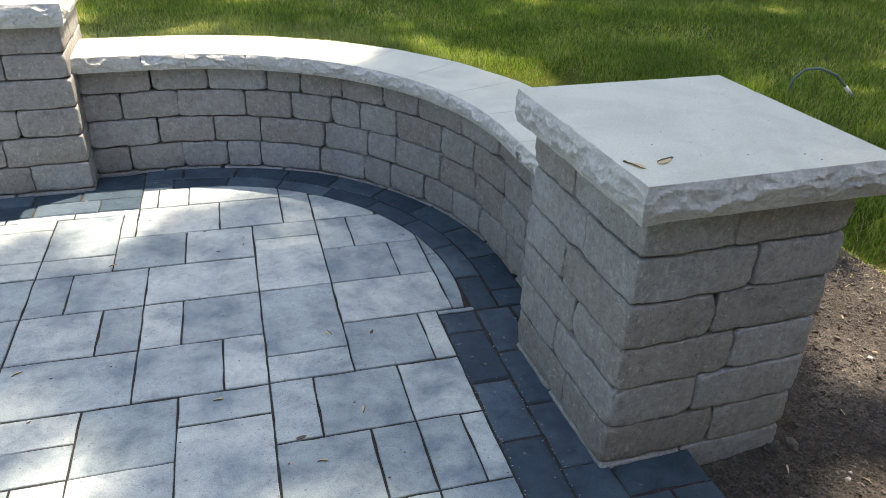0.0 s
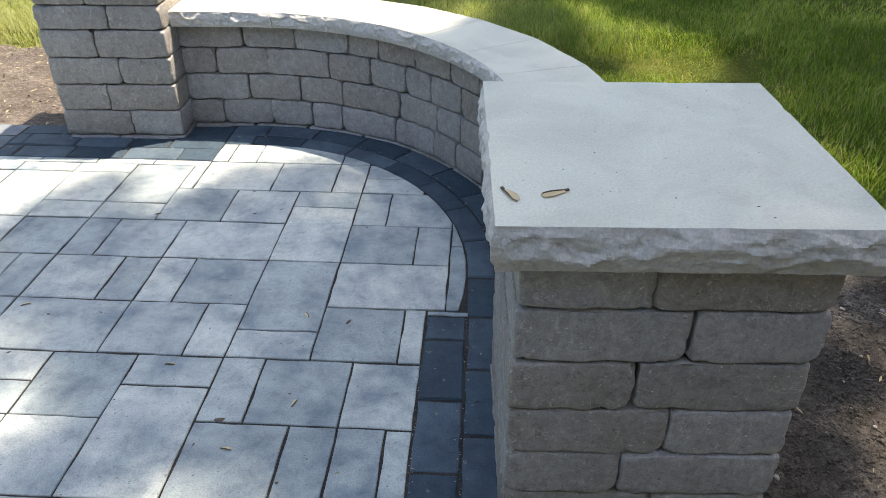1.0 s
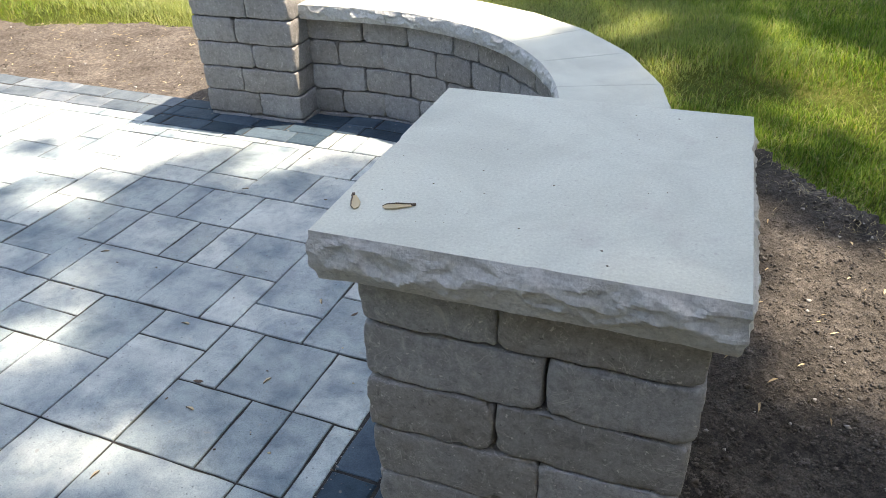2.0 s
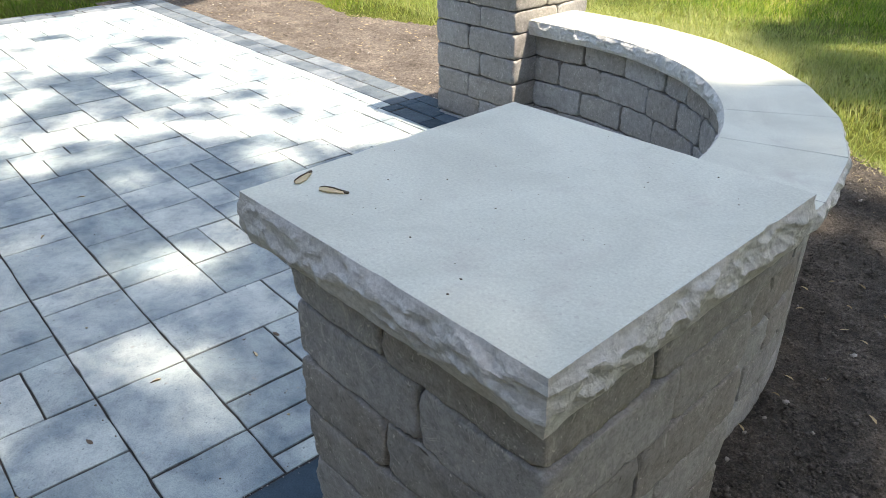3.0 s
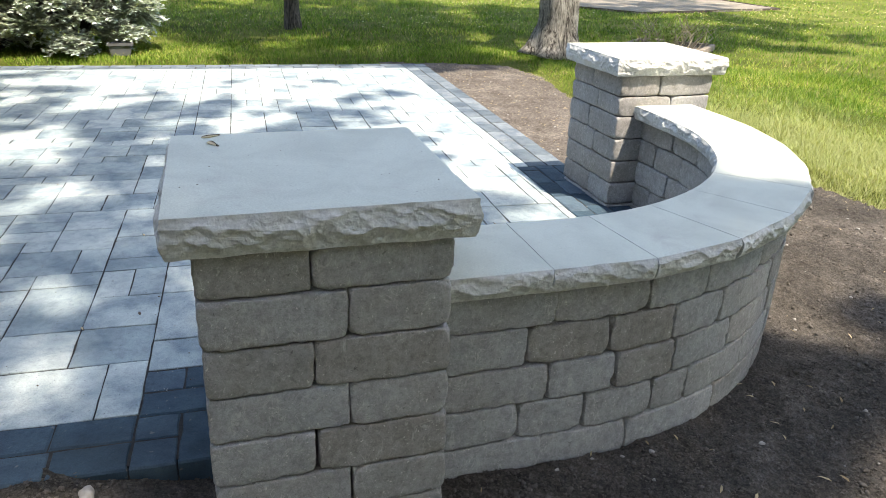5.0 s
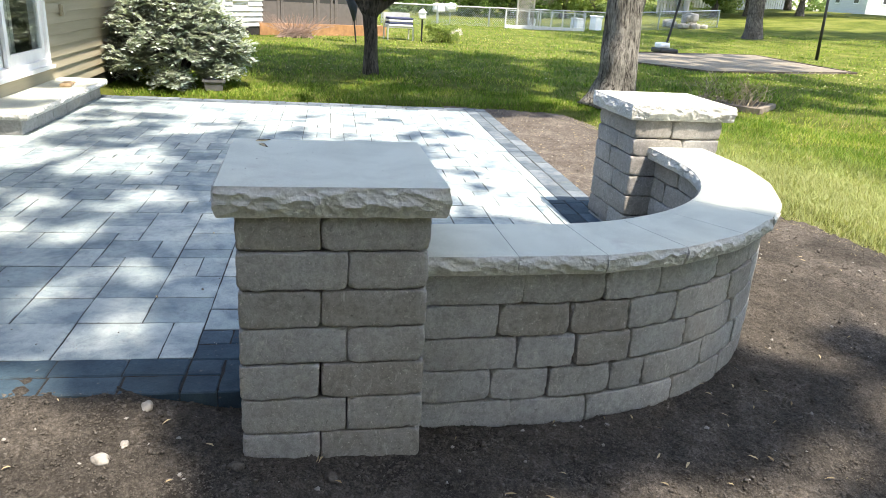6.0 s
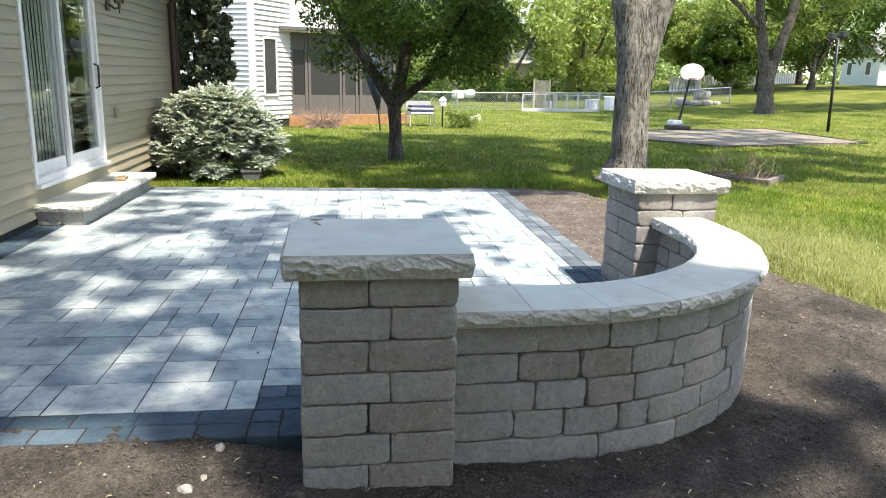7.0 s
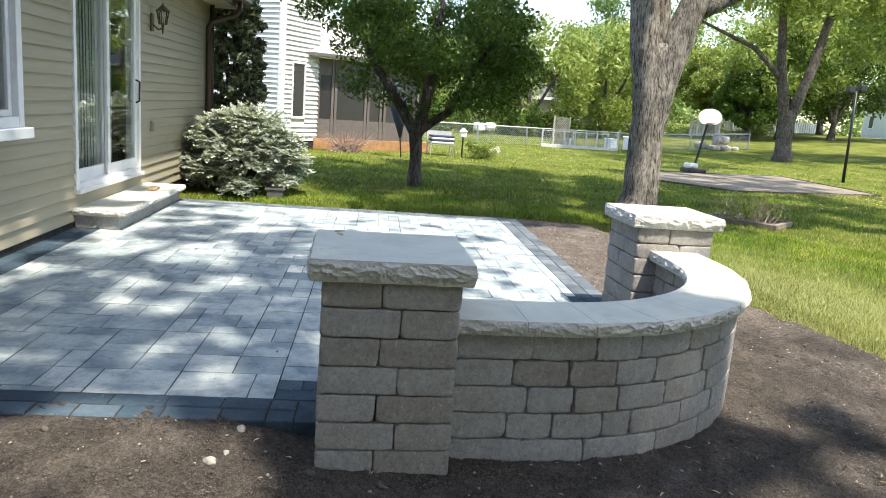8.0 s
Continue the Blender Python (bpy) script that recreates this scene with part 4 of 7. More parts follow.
def bay_window():
    u0, u1, z0, z1 = OPENINGS[1]
    win = empty("window_1", PATIO)
    tagged(win, "white-framed window standing proud of the wall", "window", kind="structure")
    bm = bmesh.new()
    frame_bars(bm, u0 - 0.05, u1 + 0.05, z0 - 0.02, z1 + 0.05, WALL_V - 0.14, WALL_V + 0.12, 0.08)
    part("window_frame", bm, WHITE, win)
    part("window_sill", boxed(u0 - 0.09, WALL_V + 0.0, z0 - 0.10, u1 + 0.09, WALL_V + 0.17, z0 - 0.02, bevel=0.006), WHITE, win)
    mid = (u0 + u1) / 2
    for a, b in ((u0 + 0.03, mid), (mid, u1 - 0.03)):
        bm = bmesh.new()
        frame_bars(bm, a, b, z0 + 0.06, z1 - 0.03, WALL_V + 0.02, WALL_V + 0.07, 0.045)
        sash = part("sash", bm, WHITE, win)
        p = part("pane", boxed(a + 0.044, WALL_V + 0.04, z0 + 0.104, b - 0.044, WALL_V + 0.046, z1 - 0.074), GLASS, sash)
        p.visible_shadow = False


def wall_lantern(u, z):
    ob = empty("wall_lantern", PATIO @ Matrix.Translation((u, WALL_V + 0.02, z)))
    tagged(ob, "weathered brass wall lantern beside the door", "lantern")
    brass = plain("aged_brass", (0.13, 0.10, 0.07), 0.5, 0.5)
    part("back_plate", boxed(-0.05, 0, -0.1, 0.05, 0.02, 0.1, bevel=0.006), brass, ob)
    part("arm", tube(bmesh.new(), [(0, 0.02, -0.03), (0, 0.08, -0.08), (0, 0.13, -0.06), (0, 0.13, 0.0)], 0.01, 8), brass, ob, smooth=True)
    bm = bmesh.new()
    for k in range(6):
        a = math.pi / 3 * k
        tube(bm, [(0.045 * math.cos(a), 0.13 + 0.045 * math.sin(a), -0.02), (0.07 * math.cos(a), 0.13 + 0.07 * math.sin(a), 0.13)], 0.006, 5)
    part("cage", bm, brass, ob)
    bm = bmesh.new()
    bmesh.ops.create_cone(bm, segments=12, radius1=0.042, radius2=0.064, depth=0.14, cap_ends=True, matrix=Matrix.Translation((0, 0.13, 0.055)))
    part("shade", bm, GLASS, ob, "clear glass lantern shade")
    bm = bmesh.new()
    bmesh.ops.create_cone(bm, segments=6, radius1=0.09, radius2=0.015, depth=0.07, cap_ends=True, matrix=Matrix.Translation((0, 0.13, 0.165)))
    part("roof", bm, brass, ob)
    part("finial", tube(bmesh.new(), [(0, 0.13, 0.19), (0, 0.13, 0.23)], [0.012, 0.004], 8), brass, ob)
    part("tail", tube(bmesh.new(), [(0, 0.13, -0.02), (0, 0.13, -0.13)], [0.02, 0.005], 8), brass, ob)


# a plain beige box stands where a thin dark hose hanger belongs
def outlet(u, z):
    ob = empty("bracket_box", PATIO @ Matrix.Translation((u, WALL_V + 0.02, z)))
    tagged(ob, "small beige box standing in for a thin dark hose hanger", "outlet")
    part("box", boxed(-0.04, 0, -0.06, 0.04, 0.03, 0.06, bevel=0.005), SIDING, ob)
    part("cover", boxed(-0.034, 0.03, -0.052, 0.034, 0.04, 0.052, bevel=0.004), SIDING, ob)


def door_step():
    ob = empty("door_step", PATIO)
    tagged(ob, "low block step with a pale split-edge stone tread", "step")
    r = random.Random(4)
    u = -6.03
    while u < -3.95:
        e = min(u + 0.35, -3.94)
        v, f = hewn((e - u - 0.003, 0.2, 0.125), (12, 8, 6), r.random() * 40)
        part("block", mesh_of("block", v, f, BLOCK, True), None, ob, m=Matrix.Translation(((u + e) / 2, -2.39 - 0.1, 0.0605)))
        u = e
    for k in range(2):
        v, f = hewn((0.2, 0.185, 0.125), (8, 8, 6), r.random() * 40)
        part("block", mesh_of("block", v, f, BLOCK, True), None, ob, m=Matrix.Translation((-4.04, -2.79 + 0.1 + k * 0.19 - 0.0, 0.0605)) if k == 0 else Matrix.Translation((-4.04, -2.68, 0.0605)))
    for a, b in ((-6.07, -3.90),):
        v, f = stone_cap(b - a, 0.47, 0.06, 6, 9)
        part("tread", stone_mesh("tread", v, f, 2), None, ob, "pale stone tread", m=Matrix.Translation(((a + b) / 2, -2.355 - 0.21, 0.183)))


house_walls()
sliding_door()
blinds()
bay_window()
wall_lantern(-6.27, 2.05)
outlet(-6.27, 0.84)
door_step()

# ---- plants ----
def leaf_cloud(clumps, count, size, seed, flat=0.0):
    """Vertices and faces of many small folded leaves, gathered round clump centres (x, y, z, radius)."""
    r = np.random.RandomState(seed)
    c = np.array(clumps, float)
    w = c[:, 3] ** 2
    pick = r.choice(len(c), count, p=w / w.sum())
    off = r.normal(size=(count, 3))
    off /= np.linalg.norm(off, axis=1, keepdims=True) + 1e-9
    off *= (r.rand(count, 1) ** 0.45)
    mid = c[pick, :3] + off * c[pick, 3:4] * np.array([1, 1, 0.8])
    a = r.normal(size=(count, 3)) * np.array([1, 1, 1 - flat])
    a /= np.linalg.norm(a, axis=1, keepdims=True) + 1e-9
    b = np.cross(a, r.normal(size=(count, 3)))
    b /= np.linalg.norm(b, axis=1, keepdims=True) + 1e-9
    s = size * (0.6 + 0.8 * r.rand(count, 1))
    verts = np.stack([mid - a * s, mid + b * s * 0.42, mid + a * s, mid - b * s * 0.42], 1).reshape(-1, 3)
    faces = np.arange(count * 4).reshape(-1, 4)
    return verts, faces


def leaf_mesh(name, verts, faces, material):
    me = bpy.data.meshes.new(name)
    k = faces.shape[1]
    me.vertices.add(len(verts))
    me.vertices.foreach_set("co", np.ascontiguousarray(verts, dtype=np.float32).ravel())
    me.loops.add(faces.size)
    me.loops.foreach_set("vertex_index", np.ascontiguousarray(faces, dtype=np.int32).ravel())
    me.polygons.add(len(faces))
    me.polygons.foreach_set("loop_start", np.arange(0, faces.size, k, dtype=np.int32))
    me.polygons.foreach_set("loop_total", np.full(len(faces), k, dtype=np.int32))
    me.update(calc_edges=True)
    me.materials.append(material)
    return me


def crown_clumps(centre, radii, count, size, seed, hollow=0.0):
    r = random.Random(seed)
    out = []
    while len(out) < count:
        p = Vector((r.uniform(-1, 1), r.uniform(-1, 1), r.uniform(-1, 1)))
        if p.length > 1 or p.length < hollow:
            continue
        if size > 0.3 and noise.noise(p * 2.1 + Vector((seed, 0, 0))) < -0.18:
            continue
        out.append((centre[0] + p.x * radii[0], centre[1] + p.y * radii[1], centre[2] + p.z * radii[2], size * r.uniform(0.6, 1.35)))
    return out


def trunk_mesh(bm, pts, radii, sides, seed, flare=0.0):
    """A trunk or limb with an uneven outline."""
    pts = [Vector(p) for p in pts]
    fine_p, fine_r = [], []
    for n in range(len(pts) - 1):
        for k in range(5):
            f = k / 5
            fine_p.append(pts[n].lerp(pts[n + 1], f) + noise.noise_vector(Vector((n + f, seed, 0)) * 1.3) * radii[n] * 0.16)
            fine_r.append(radii[n] + (radii[n + 1] - radii[n]) * f)
    fine_p.append(pts[-1])
    fine_r.append(radii[-1])
    sub = bmesh.new()
    tube(sub, fine_p, fine_r, sides)
    for v in sub.verts:
        n = noise.noise(Vector((v.co.x * 6, v.co.y * 6, v.co.z * 1.2)) + Vector((seed, 0, 0)))
        d = min(range(len(fine_p)), key=lambda q: (fine_p[q] - v.co).length)
        out = v.co - fine_p[d]
        low = max(0.0, 1 - (v.co.z - pts[0].z) / 0.55)
        ang = math.atan2(out.y, out.x)
        v.co = v.co + out * (0.10 * n + flare * low * low * (0.7 + 0.5 * math.sin(ang * 5 + seed)))
    merge(bm, sub)


def tree(name, label, base, limbs, crown, leaves, size, bark, leaf, seed, sides=14, flare=0.5, gaps=()):
    ob = empty(name, Matrix.Translation(base))
    tagged(ob, label, "tree")
    bm = bmesh.new()
    trunk_mesh(bm, limbs[0][0], limbs[0][1], sides, seed, flare)
    part("trunk", bm, bark, ob, smooth=True)
    for n, (pts, radii) in enumerate(limbs[1:]):
        bm = bmesh.new()
        trunk_mesh(bm, pts, radii, max(6, sides - 4), seed + n + 1)
        part("limb", bm, bark, ob, smooth=True)
    if leaves:
        clumps = []
        for k, (c, r, n, s) in enumerate(crown):
            clumps += crown_clumps(c, r, n, s, seed * 13 + k)
        # openings in the crown, along the sun's way, at ten metres' height
        slide = lambda c: (c[0] - (c[2] - 10) * SUN.x / SUN.z, c[1] - (c[2] - 10) * SUN.y / SUN.z)
        clumps = [c for c in clumps if all(math.dist(slide(c), (x, y)) > r + c[3] * 0.5 for x, y, r in gaps)]
        v, f = leaf_cloud(clumps, leaves, size, seed)
        part("crown", leaf_mesh("crown", v, f, leaf), None, ob)
    return ob


tree("ornamental_tree", "small leafy ornamental tree with a dark crooked trunk", (-9.9, 1.03, -0.12),
     [(((0, 0, 0), (0.02, -0.02, 0.5), (0.0, -0.04, 1.0), (0.0, -0.04, 1.15)), (0.12, 0.105, 0.115, 0.06)),
      (((0, -0.05, 0.95), (0, -0.35, 1.4), (0.1, -0.9, 2.2), (0.1, -1.3, 2.9)), (0.11, 0.09, 0.06, 0.02)),
      (((0, -0.03, 0.95), (0.1, 0.1, 1.6), (0.1, 0.2, 2.6), (0, 0.3, 3.4)), (0.12, 0.10, 0.07, 0.02)),
      (((0, -0.02, 0.98), (-0.1, 0.5, 1.35), (0, 0.9, 2.1), (0, 1.3, 2.8)), (0.09, 0.07, 0.05, 0.02))],
     [((0.0, 0.15, 3.0), (1.8, 1.85, 1.65), 85, 0.40), ((0.2, -1.75, 3.2), (1.2, 1.25, 0.6), 30, 0.28), ((0, 1.2, 2.4), (1.0, 0.85, 0.95), 20, 0.33), ((0.3, -0.3, 2.2), (0.8, 0.6, 0.4), 10, 0.28)],
     42000, 0.044, BARK_DARK, LEAF, 3, 14, 0.3)
tree("shade_tree", "large old tree with grey furrowed bark, forking low", (-7.15, 4.04, -0.12),
     [(((0, 0, 0), (0.0, 0.0, 0.4), (0.0, 0.0, 0.9), (0, 0.0, 1.6), (0, -0.01, 2.1), (0, 0.0, 2.5)), (0.30, 0.252, 0.24, 0.235, 0.225, 0.13)),
      (((0, -0.05, 1.4), (0, -0.12, 2.0), (0, -0.27, 3.0), (0, -0.65, 4.6), (-0.5, -1.4, 7.0)), (0.17, 0.19, 0.19, 0.16, 0.08)),
      (((0, 0.04, 1.3), (0, 0.10, 1.9), (0, 0.33, 2.8), (0, 0.9, 4.2), (0.4, 1.9, 7.0)), (0.17, 0.21, 0.20, 0.17, 0.08)),
      (((-0.1, 0.1, 2.2), (-0.2, 0.0, 3.6), (-0.6, 0.0, 6.0)), (0.15, 0.13, 0.07)),
      (((0, 0.55, 3.0), (0.3, 1.4, 3.5), (0.6, 2.6, 3.8)), (0.10, 0.07, 0.03))],
     # the last lobe, far off the trunk, is added unseen to shade the court
     [((-0.5, 0.3, 7.8), (4.8, 5.4, 2.2), 330, 0.45), ((-0.5, 5.6, 8.0), (3.6, 3.6, 1.4), 120, 0.45), ((-5.6, 8.0, 8.2), (3.6, 3.0, 0.8), 62, 0.42)], 52000, 0.12, BARK, LEAF, 5, 28, 0.6, gaps=[(2.7, -3.5, 1.3), (-0.15, -1.3, 0.8), (3.8, 2.2, 0.5), (3.1, 1.8, 0.45)])
tree("forked_tree", "tall tree with a dark forked trunk on the lawn", (-26.4, 18.3, -0.05),
     [(((0, 0, 0), (0, -0.03, 1.0), (0, -0.05, 1.7), (0, -0.05, 2.3)), (0.40, 0.31, 0.30, 0.15)),
      (((0, -0.08, 1.4), (0, -0.35, 2.6), (0, -0.7, 4.2), (0, -1.3, 8.5)), (0.20, 0.21, 0.19, 0.12)),
      (((0, 0.02, 1.4), (0, 0.30, 2.6), (0, 0.75, 4.2), (0, 1.6, 8.5)), (0.20, 0.21, 0.19, 0.12)),
      (((0, -0.65, 3.6), (0, -2.0, 4.7), (0, -4.6, 5.6)), (0.13, 0.10, 0.05))],
     # the last lobe, out of view, is added to shade the far lawn
     [((0, 0, 8.8), (5.5, 7.0, 3.0), 150, 0.8), ((0, 5, 6.2), (3, 3.5, 2), 80, 0.6), ((2, 9.5, 6.8), (2.5, 3.5, 1.7), 60, 0.6), ((1, -5, 7.4), (2.5, 2.5, 1.2), 26, 0.6), ((4, 8, 9.5), (4.5, 4.5, 1.6), 50, 0.8), ((7.6, -5.0, 9.0), (3.6, 3.6, 0.9), 46, 0.6)], 60000, 0.11, BARK_DARK, LEAF_BRIGHT, 7, 16, 0.35)
# unseen shade trees beside and behind the walk, crowns shaped to cast the dapple
CROWN_GAPS = [(-2.13, 4.15, 0.0), (-2.96, 3.45, 0.08), (-2.63, 3.60, 0.06), (-2.69, 2.98, 0.06), (-3.60, 2.98, 0.12), (-4.36, 2.43, 0.12), (-4.17, 3.44, 0.15), (-1.77, 3.24, 0.24), (-1.71, 3.54, 0.12), (-1.64, 3.80, 0.13), (-1.66, 3.02, 0.25), (-1.46, 3.72, 0.24), (-1.06, 4.42, 0.12), (-0.86, 4.82, 0.14), (-1.36, 5.27, 0.10), (-5.21, 2.52, 0.20), (-2.16, 4.06, 0.0), (-0.5, 6.4, 0.16), (0.2, 5.7, 0.14), (-0.3, 4.6, 0.12), (-2.05, 5.72, 0.10), (-1.70, 3.33, 0.26), (-1.68, 3.88, 0.2)]
tree("shade_tree", "large leafy tree shading the patio", (5.9, -2.2, -0.12),
     [(((0, 0, 0), (0, 0, 1.5), (-0.2, 0.1, 3.6)), (0.40, 0.32, 0.30)),
      (((-0.2, 0.1, 3.5), (-1.6, 1.6, 7.0), (-3.9, 3.6, 10.0)), (0.22, 0.17, 0.06)),
      (((-0.2, 0.1, 3.5), (-2.4, 0.6, 7.0), (-5.6, 3.0, 10.2)), (0.2, 0.15, 0.06)),
      (((-0.2, 0.1, 3.5), (0.4, 1.6, 6.5), (-1.0, 3.0, 10.0)), (0.2, 0.15, 0.06))],
     [((-2.02, 3.4, 10.0), (1.5, 1.9, 0.5), 84, 0.215), ((-4.22, 2.3, 10.0), (1.7, 1.5, 0.5), 45, 0.2), ((-5.6, 4.2, 10.0), (1.7, 0.95, 0.3), 42, 0.13), ((-6.6, 5.4, 10.0), (1.0, 0.6, 0.3), 12, 0.12), ((-5.1, 3.6, 10.0), (1.3, 0.7, 0.3), 34, 0.15), ((-3.42, 4.6, 10.0), (1.2, 1.15, 0.5), 54, 0.20), ((-1.02, 4.3, 10.0), (1.2, 1.2, 0.5), 50, 0.21),
      ((0.28, 3.2, 10.0), (1.5, 2.2, 0.5), 70, 0.22), ((-0.02, 6.2, 10.0), (1.5, 1.4, 0.5), 46, 0.23), ((-5.92, 1.1, 10.0), (1.5, 1.0, 0.5), 34, 0.2), ((-6.6, 1.75, 10.0), (1.3, 0.5, 0.3), 20, 0.2), ((-3.0, 1.3, 10.0), (1.6, 0.7, 0.3), 30, 0.2), ((-4.0, 3.85, 10.0), (0.85, 0.5, 0.3), 18, 0.16), ((-4.1, 4.6, 10.0), (0.6, 0.4, 0.3), 9, 0.16), ((-2.6, 3.15, 10.0), (0.7, 0.65, 0.3), 16, 0.17), ((-2.27, 4.35, 10.0), (0.42, 0.42, 0.2), 8, 0.22), ((-2.07, 5.0, 10.0), (0.4, 0.45, 0.2), 8, 0.22), ((-2.82, 5.5, 10.0), (0.75, 0.65, 0.3), 9, 0.2), ((-1.95, 5.95, 10.0), (0.5, 0.4, 0.2), 7, 0.2), ((-1.8, 4.45, 10.0), (0.7, 0.75, 0.25), 22, 0.22), ((-1.95, 5.3, 10.0), (0.6, 0.6, 0.25), 12, 0.2), ((-2.15, 5.95, 10.0), (0.45, 0.4, 0.2), 12, 0.2), ((-4.9, 5.1, 10.0), (1.05, 0.6, 0.3), 30, 0.12), ((-6.7, 2.75, 10.0), (1.3, 0.55, 0.3), 34, 0.14), ((-1.6, 6.75, 10.0), (1.25, 0.85, 0.3), 26, 0.16)],
     50000, 0.085, BARK, LEAF, 9, gaps=CROWN_GAPS)
tree("shade_tree", "large leafy tree shading the lawn", (9.6, 7.0, -0.12),
     [(((0, 0, 0), (0, 0, 1.5), (-0.2, 0.1, 3.4)), (0.36, 0.29, 0.28)),
      (((-0.2, 0.1, 3.3), (-1.8, 0.6, 6.0), (-4.2, 1.0, 9.0)), (0.22, 0.17, 0.06)),
      (((-0.2, 0.1, 3.3), (0.3, 1.2, 5.5), (0, 3.5, 9.0)), (0.2, 0.15, 0.06))],
     [((-3.4, 2.2, 9.6), (4.8, 4.8, 1.2), 370, 0.34), ((-4.4, 1.6, 7.2), (4.2, 4.2, 1.0), 100, 0.36), ((-1.2, -0.6, 9.6), (2.9, 2.7, 0.8), 105, 0.34), ((-3.3, -2.4, 9.4), (1.2, 1.2, 0.5), 22, 0.22)], 50000, 0.13, BARK, LEAF, 12)


# unseen trees, added to cut the low sky light on the wall
for _n, (_x, _y, _h) in enumerate(((9.6, -7.2, 9.5), (10.6, -1.0, 10.0), (14.0, 4.0, 11.0), (12.0, 13.0, 9.0), (3.5, 17.5, 9.0))):
    tree("shade_tree", "large leafy tree out of view, added to block sky light", (_x, _y, -0.12),
         [(((0, 0, 0), (0, 0, 1.5), (-0.1, 0.1, 3.4)), (0.36, 0.29, 0.26)),
          (((-0.1, 0.1, 3.3), (-0.9, 0.6, 5.4), (-2.0, 1.0, 7.0)), (0.2, 0.15, 0.06)),
          (((-0.1, 0.1, 3.3), (0.6, -0.8, 5.4), (1.2, -2.0, 7.2)), (0.2, 0.15, 0.06))],
         [((0, 0, _h * 0.58), (3.5, 3.8, _h * 0.45), 170, 0.75)], 9500, 0.42, BARK, LEAF_DULL, 60 + _n)


def spray_shrub(name, label, mid, radii, sprays, leaf, seed):
    """A spreading evergreen of many feathery sprays that arch outwards."""
    r = random.Random(seed)
    ob = empty(name, Matrix.Translation((*mid, -0.1)))
    tagged(ob, label, "shrub")
    bm = bmesh.new()
    for k in range(9):
        a = 2 * math.pi * k / 9
        tube(bm, [(0, 0, 0), (radii[0] * 0.3 * math.cos(a), radii[1] * 0.3 * math.sin(a), radii[2] * 0.4), (radii[0] * 0.7 * math.cos(a), radii[1] * 0.7 * math.sin(a), radii[2] * 0.7)], [0.03, 0.02, 0.008], 6)
    part("stem", bm, BARK_DARK, ob)
    verts, faces = [], []
    mounds = []
    for k in range(30):
        a, h = 2.4 * k, (k + 0.5) / 30
        rad = math.sqrt(max(0.02, 1 - h ** 2.2)) * r.uniform(0.62, 0.86)
        mounds.append((Vector((radii[0] * rad * math.cos(a), radii[1] * rad * math.sin(a), 0.1 + h * radii[2] * r.uniform(0.72, 0.92))), r.uniform(0.17, 0.30)))
    for _ in range(sprays):
        c, size = r.choice(mounds)
        o = Vector((r.gauss(0, 1), r.gauss(0, 1), abs(r.gauss(0, 0.8)) - 0.25)).normalized()
        p = c + Vector((o.x * size, o.y * size, o.z * size * 0.6)) * r.uniform(0.55, 1.0)
        away = Vector((p.x / radii[0], p.y / radii[1], 0))
        d = (o * 0.6 + away * 0.7 + Vector((r.gauss(0, 0.3), r.gauss(0, 0.3), r.gauss(0.12, 0.2)))).normalized()
        side = d.cross(Vector((0, 0, 1))).normalized()
        length = r.uniform(0.10, 0.23)
        twigs = 10
        for k in range(twigs):
            f = k / twigs
            q = p + d * length * f + Vector((0, 0, -0.25 * length * f * f))
            for s in (-1, 1):
                w = length * 0.46 * (1 - f * 0.7)
                e = q + side * s * w + d * w * 0.75 + Vector((0, 0, r.uniform(-0.03, 0.02)))
                b = (e - q).cross(Vector((0, 0, 1))).normalized() * 0.016
                n = len(verts)
                verts += [q, (q + e) / 2 + b, e, (q + e) / 2 - b]
                faces.append((n, n + 1, n + 2, n + 3))
    v = np.array([tuple(q) for q in verts])
    v[:, 2] = np.maximum(v[:, 2], 0.02)
    part("foliage", leaf_mesh("foliage", v, np.array(faces), leaf), None, ob)


def shrub(name, label, mid, radii, clumps, count, size, leaf, seed):
    """A dense bush with an uneven outline that rests on the ground."""
    r = random.Random(seed)
    ob = empty(name, Matrix.Translation((*mid, -0.1)))
    tagged(ob, label, "shrub")
    bm = bmesh.new()
    for k in range(6):
        a = 2 * math.pi * k / 6
        tube(bm, [(0, 0, 0), (radii[0] * 0.3 * math.cos(a), radii[1] * 0.3 * math.sin(a), radii[2] * 0.6), (radii[0] * 0.6 * math.cos(a), radii[1] * 0.6 * math.sin(a), radii[2] * 1.2)], [0.03, 0.02, 0.008], 6)
    part("stem", bm, BARK_DARK, ob)
    cl = []
    for _ in range(clumps):
        a, h = r.uniform(0, 2 * math.pi), r.random() ** 0.8
        rad = math.sqrt(max(0.05, 1 - h ** 2.2)) * r.uniform(0.45, 0.95)
        cl.append((radii[0] * rad * math.cos(a), radii[1] * rad * math.sin(a), 0.1 + h * radii[2], r.uniform(0.12, 0.24) * max(radii[:2])))
    v, f = leaf_cloud(cl, count, size, seed)
    v[:, 2] = np.maximum(v[:, 2], 0.02)
    part("foliage", leaf_mesh("foliage", v, f, leaf), None, ob)
    return ob


spray_shrub("evergreen_shrub", "spreading silvery green evergreen shrub beside the patio", (-8.15, -1.68), (0.75, 0.90, 1.12), 3000, NEEDLE, 2)
shrub("evergreen_shrub", "small dark evergreen shrub against the house wall", (-8.4, -2.28), (0.25, 0.22, 0.85), 40, 3500, 0.045, NEEDLE_DARK, 6)
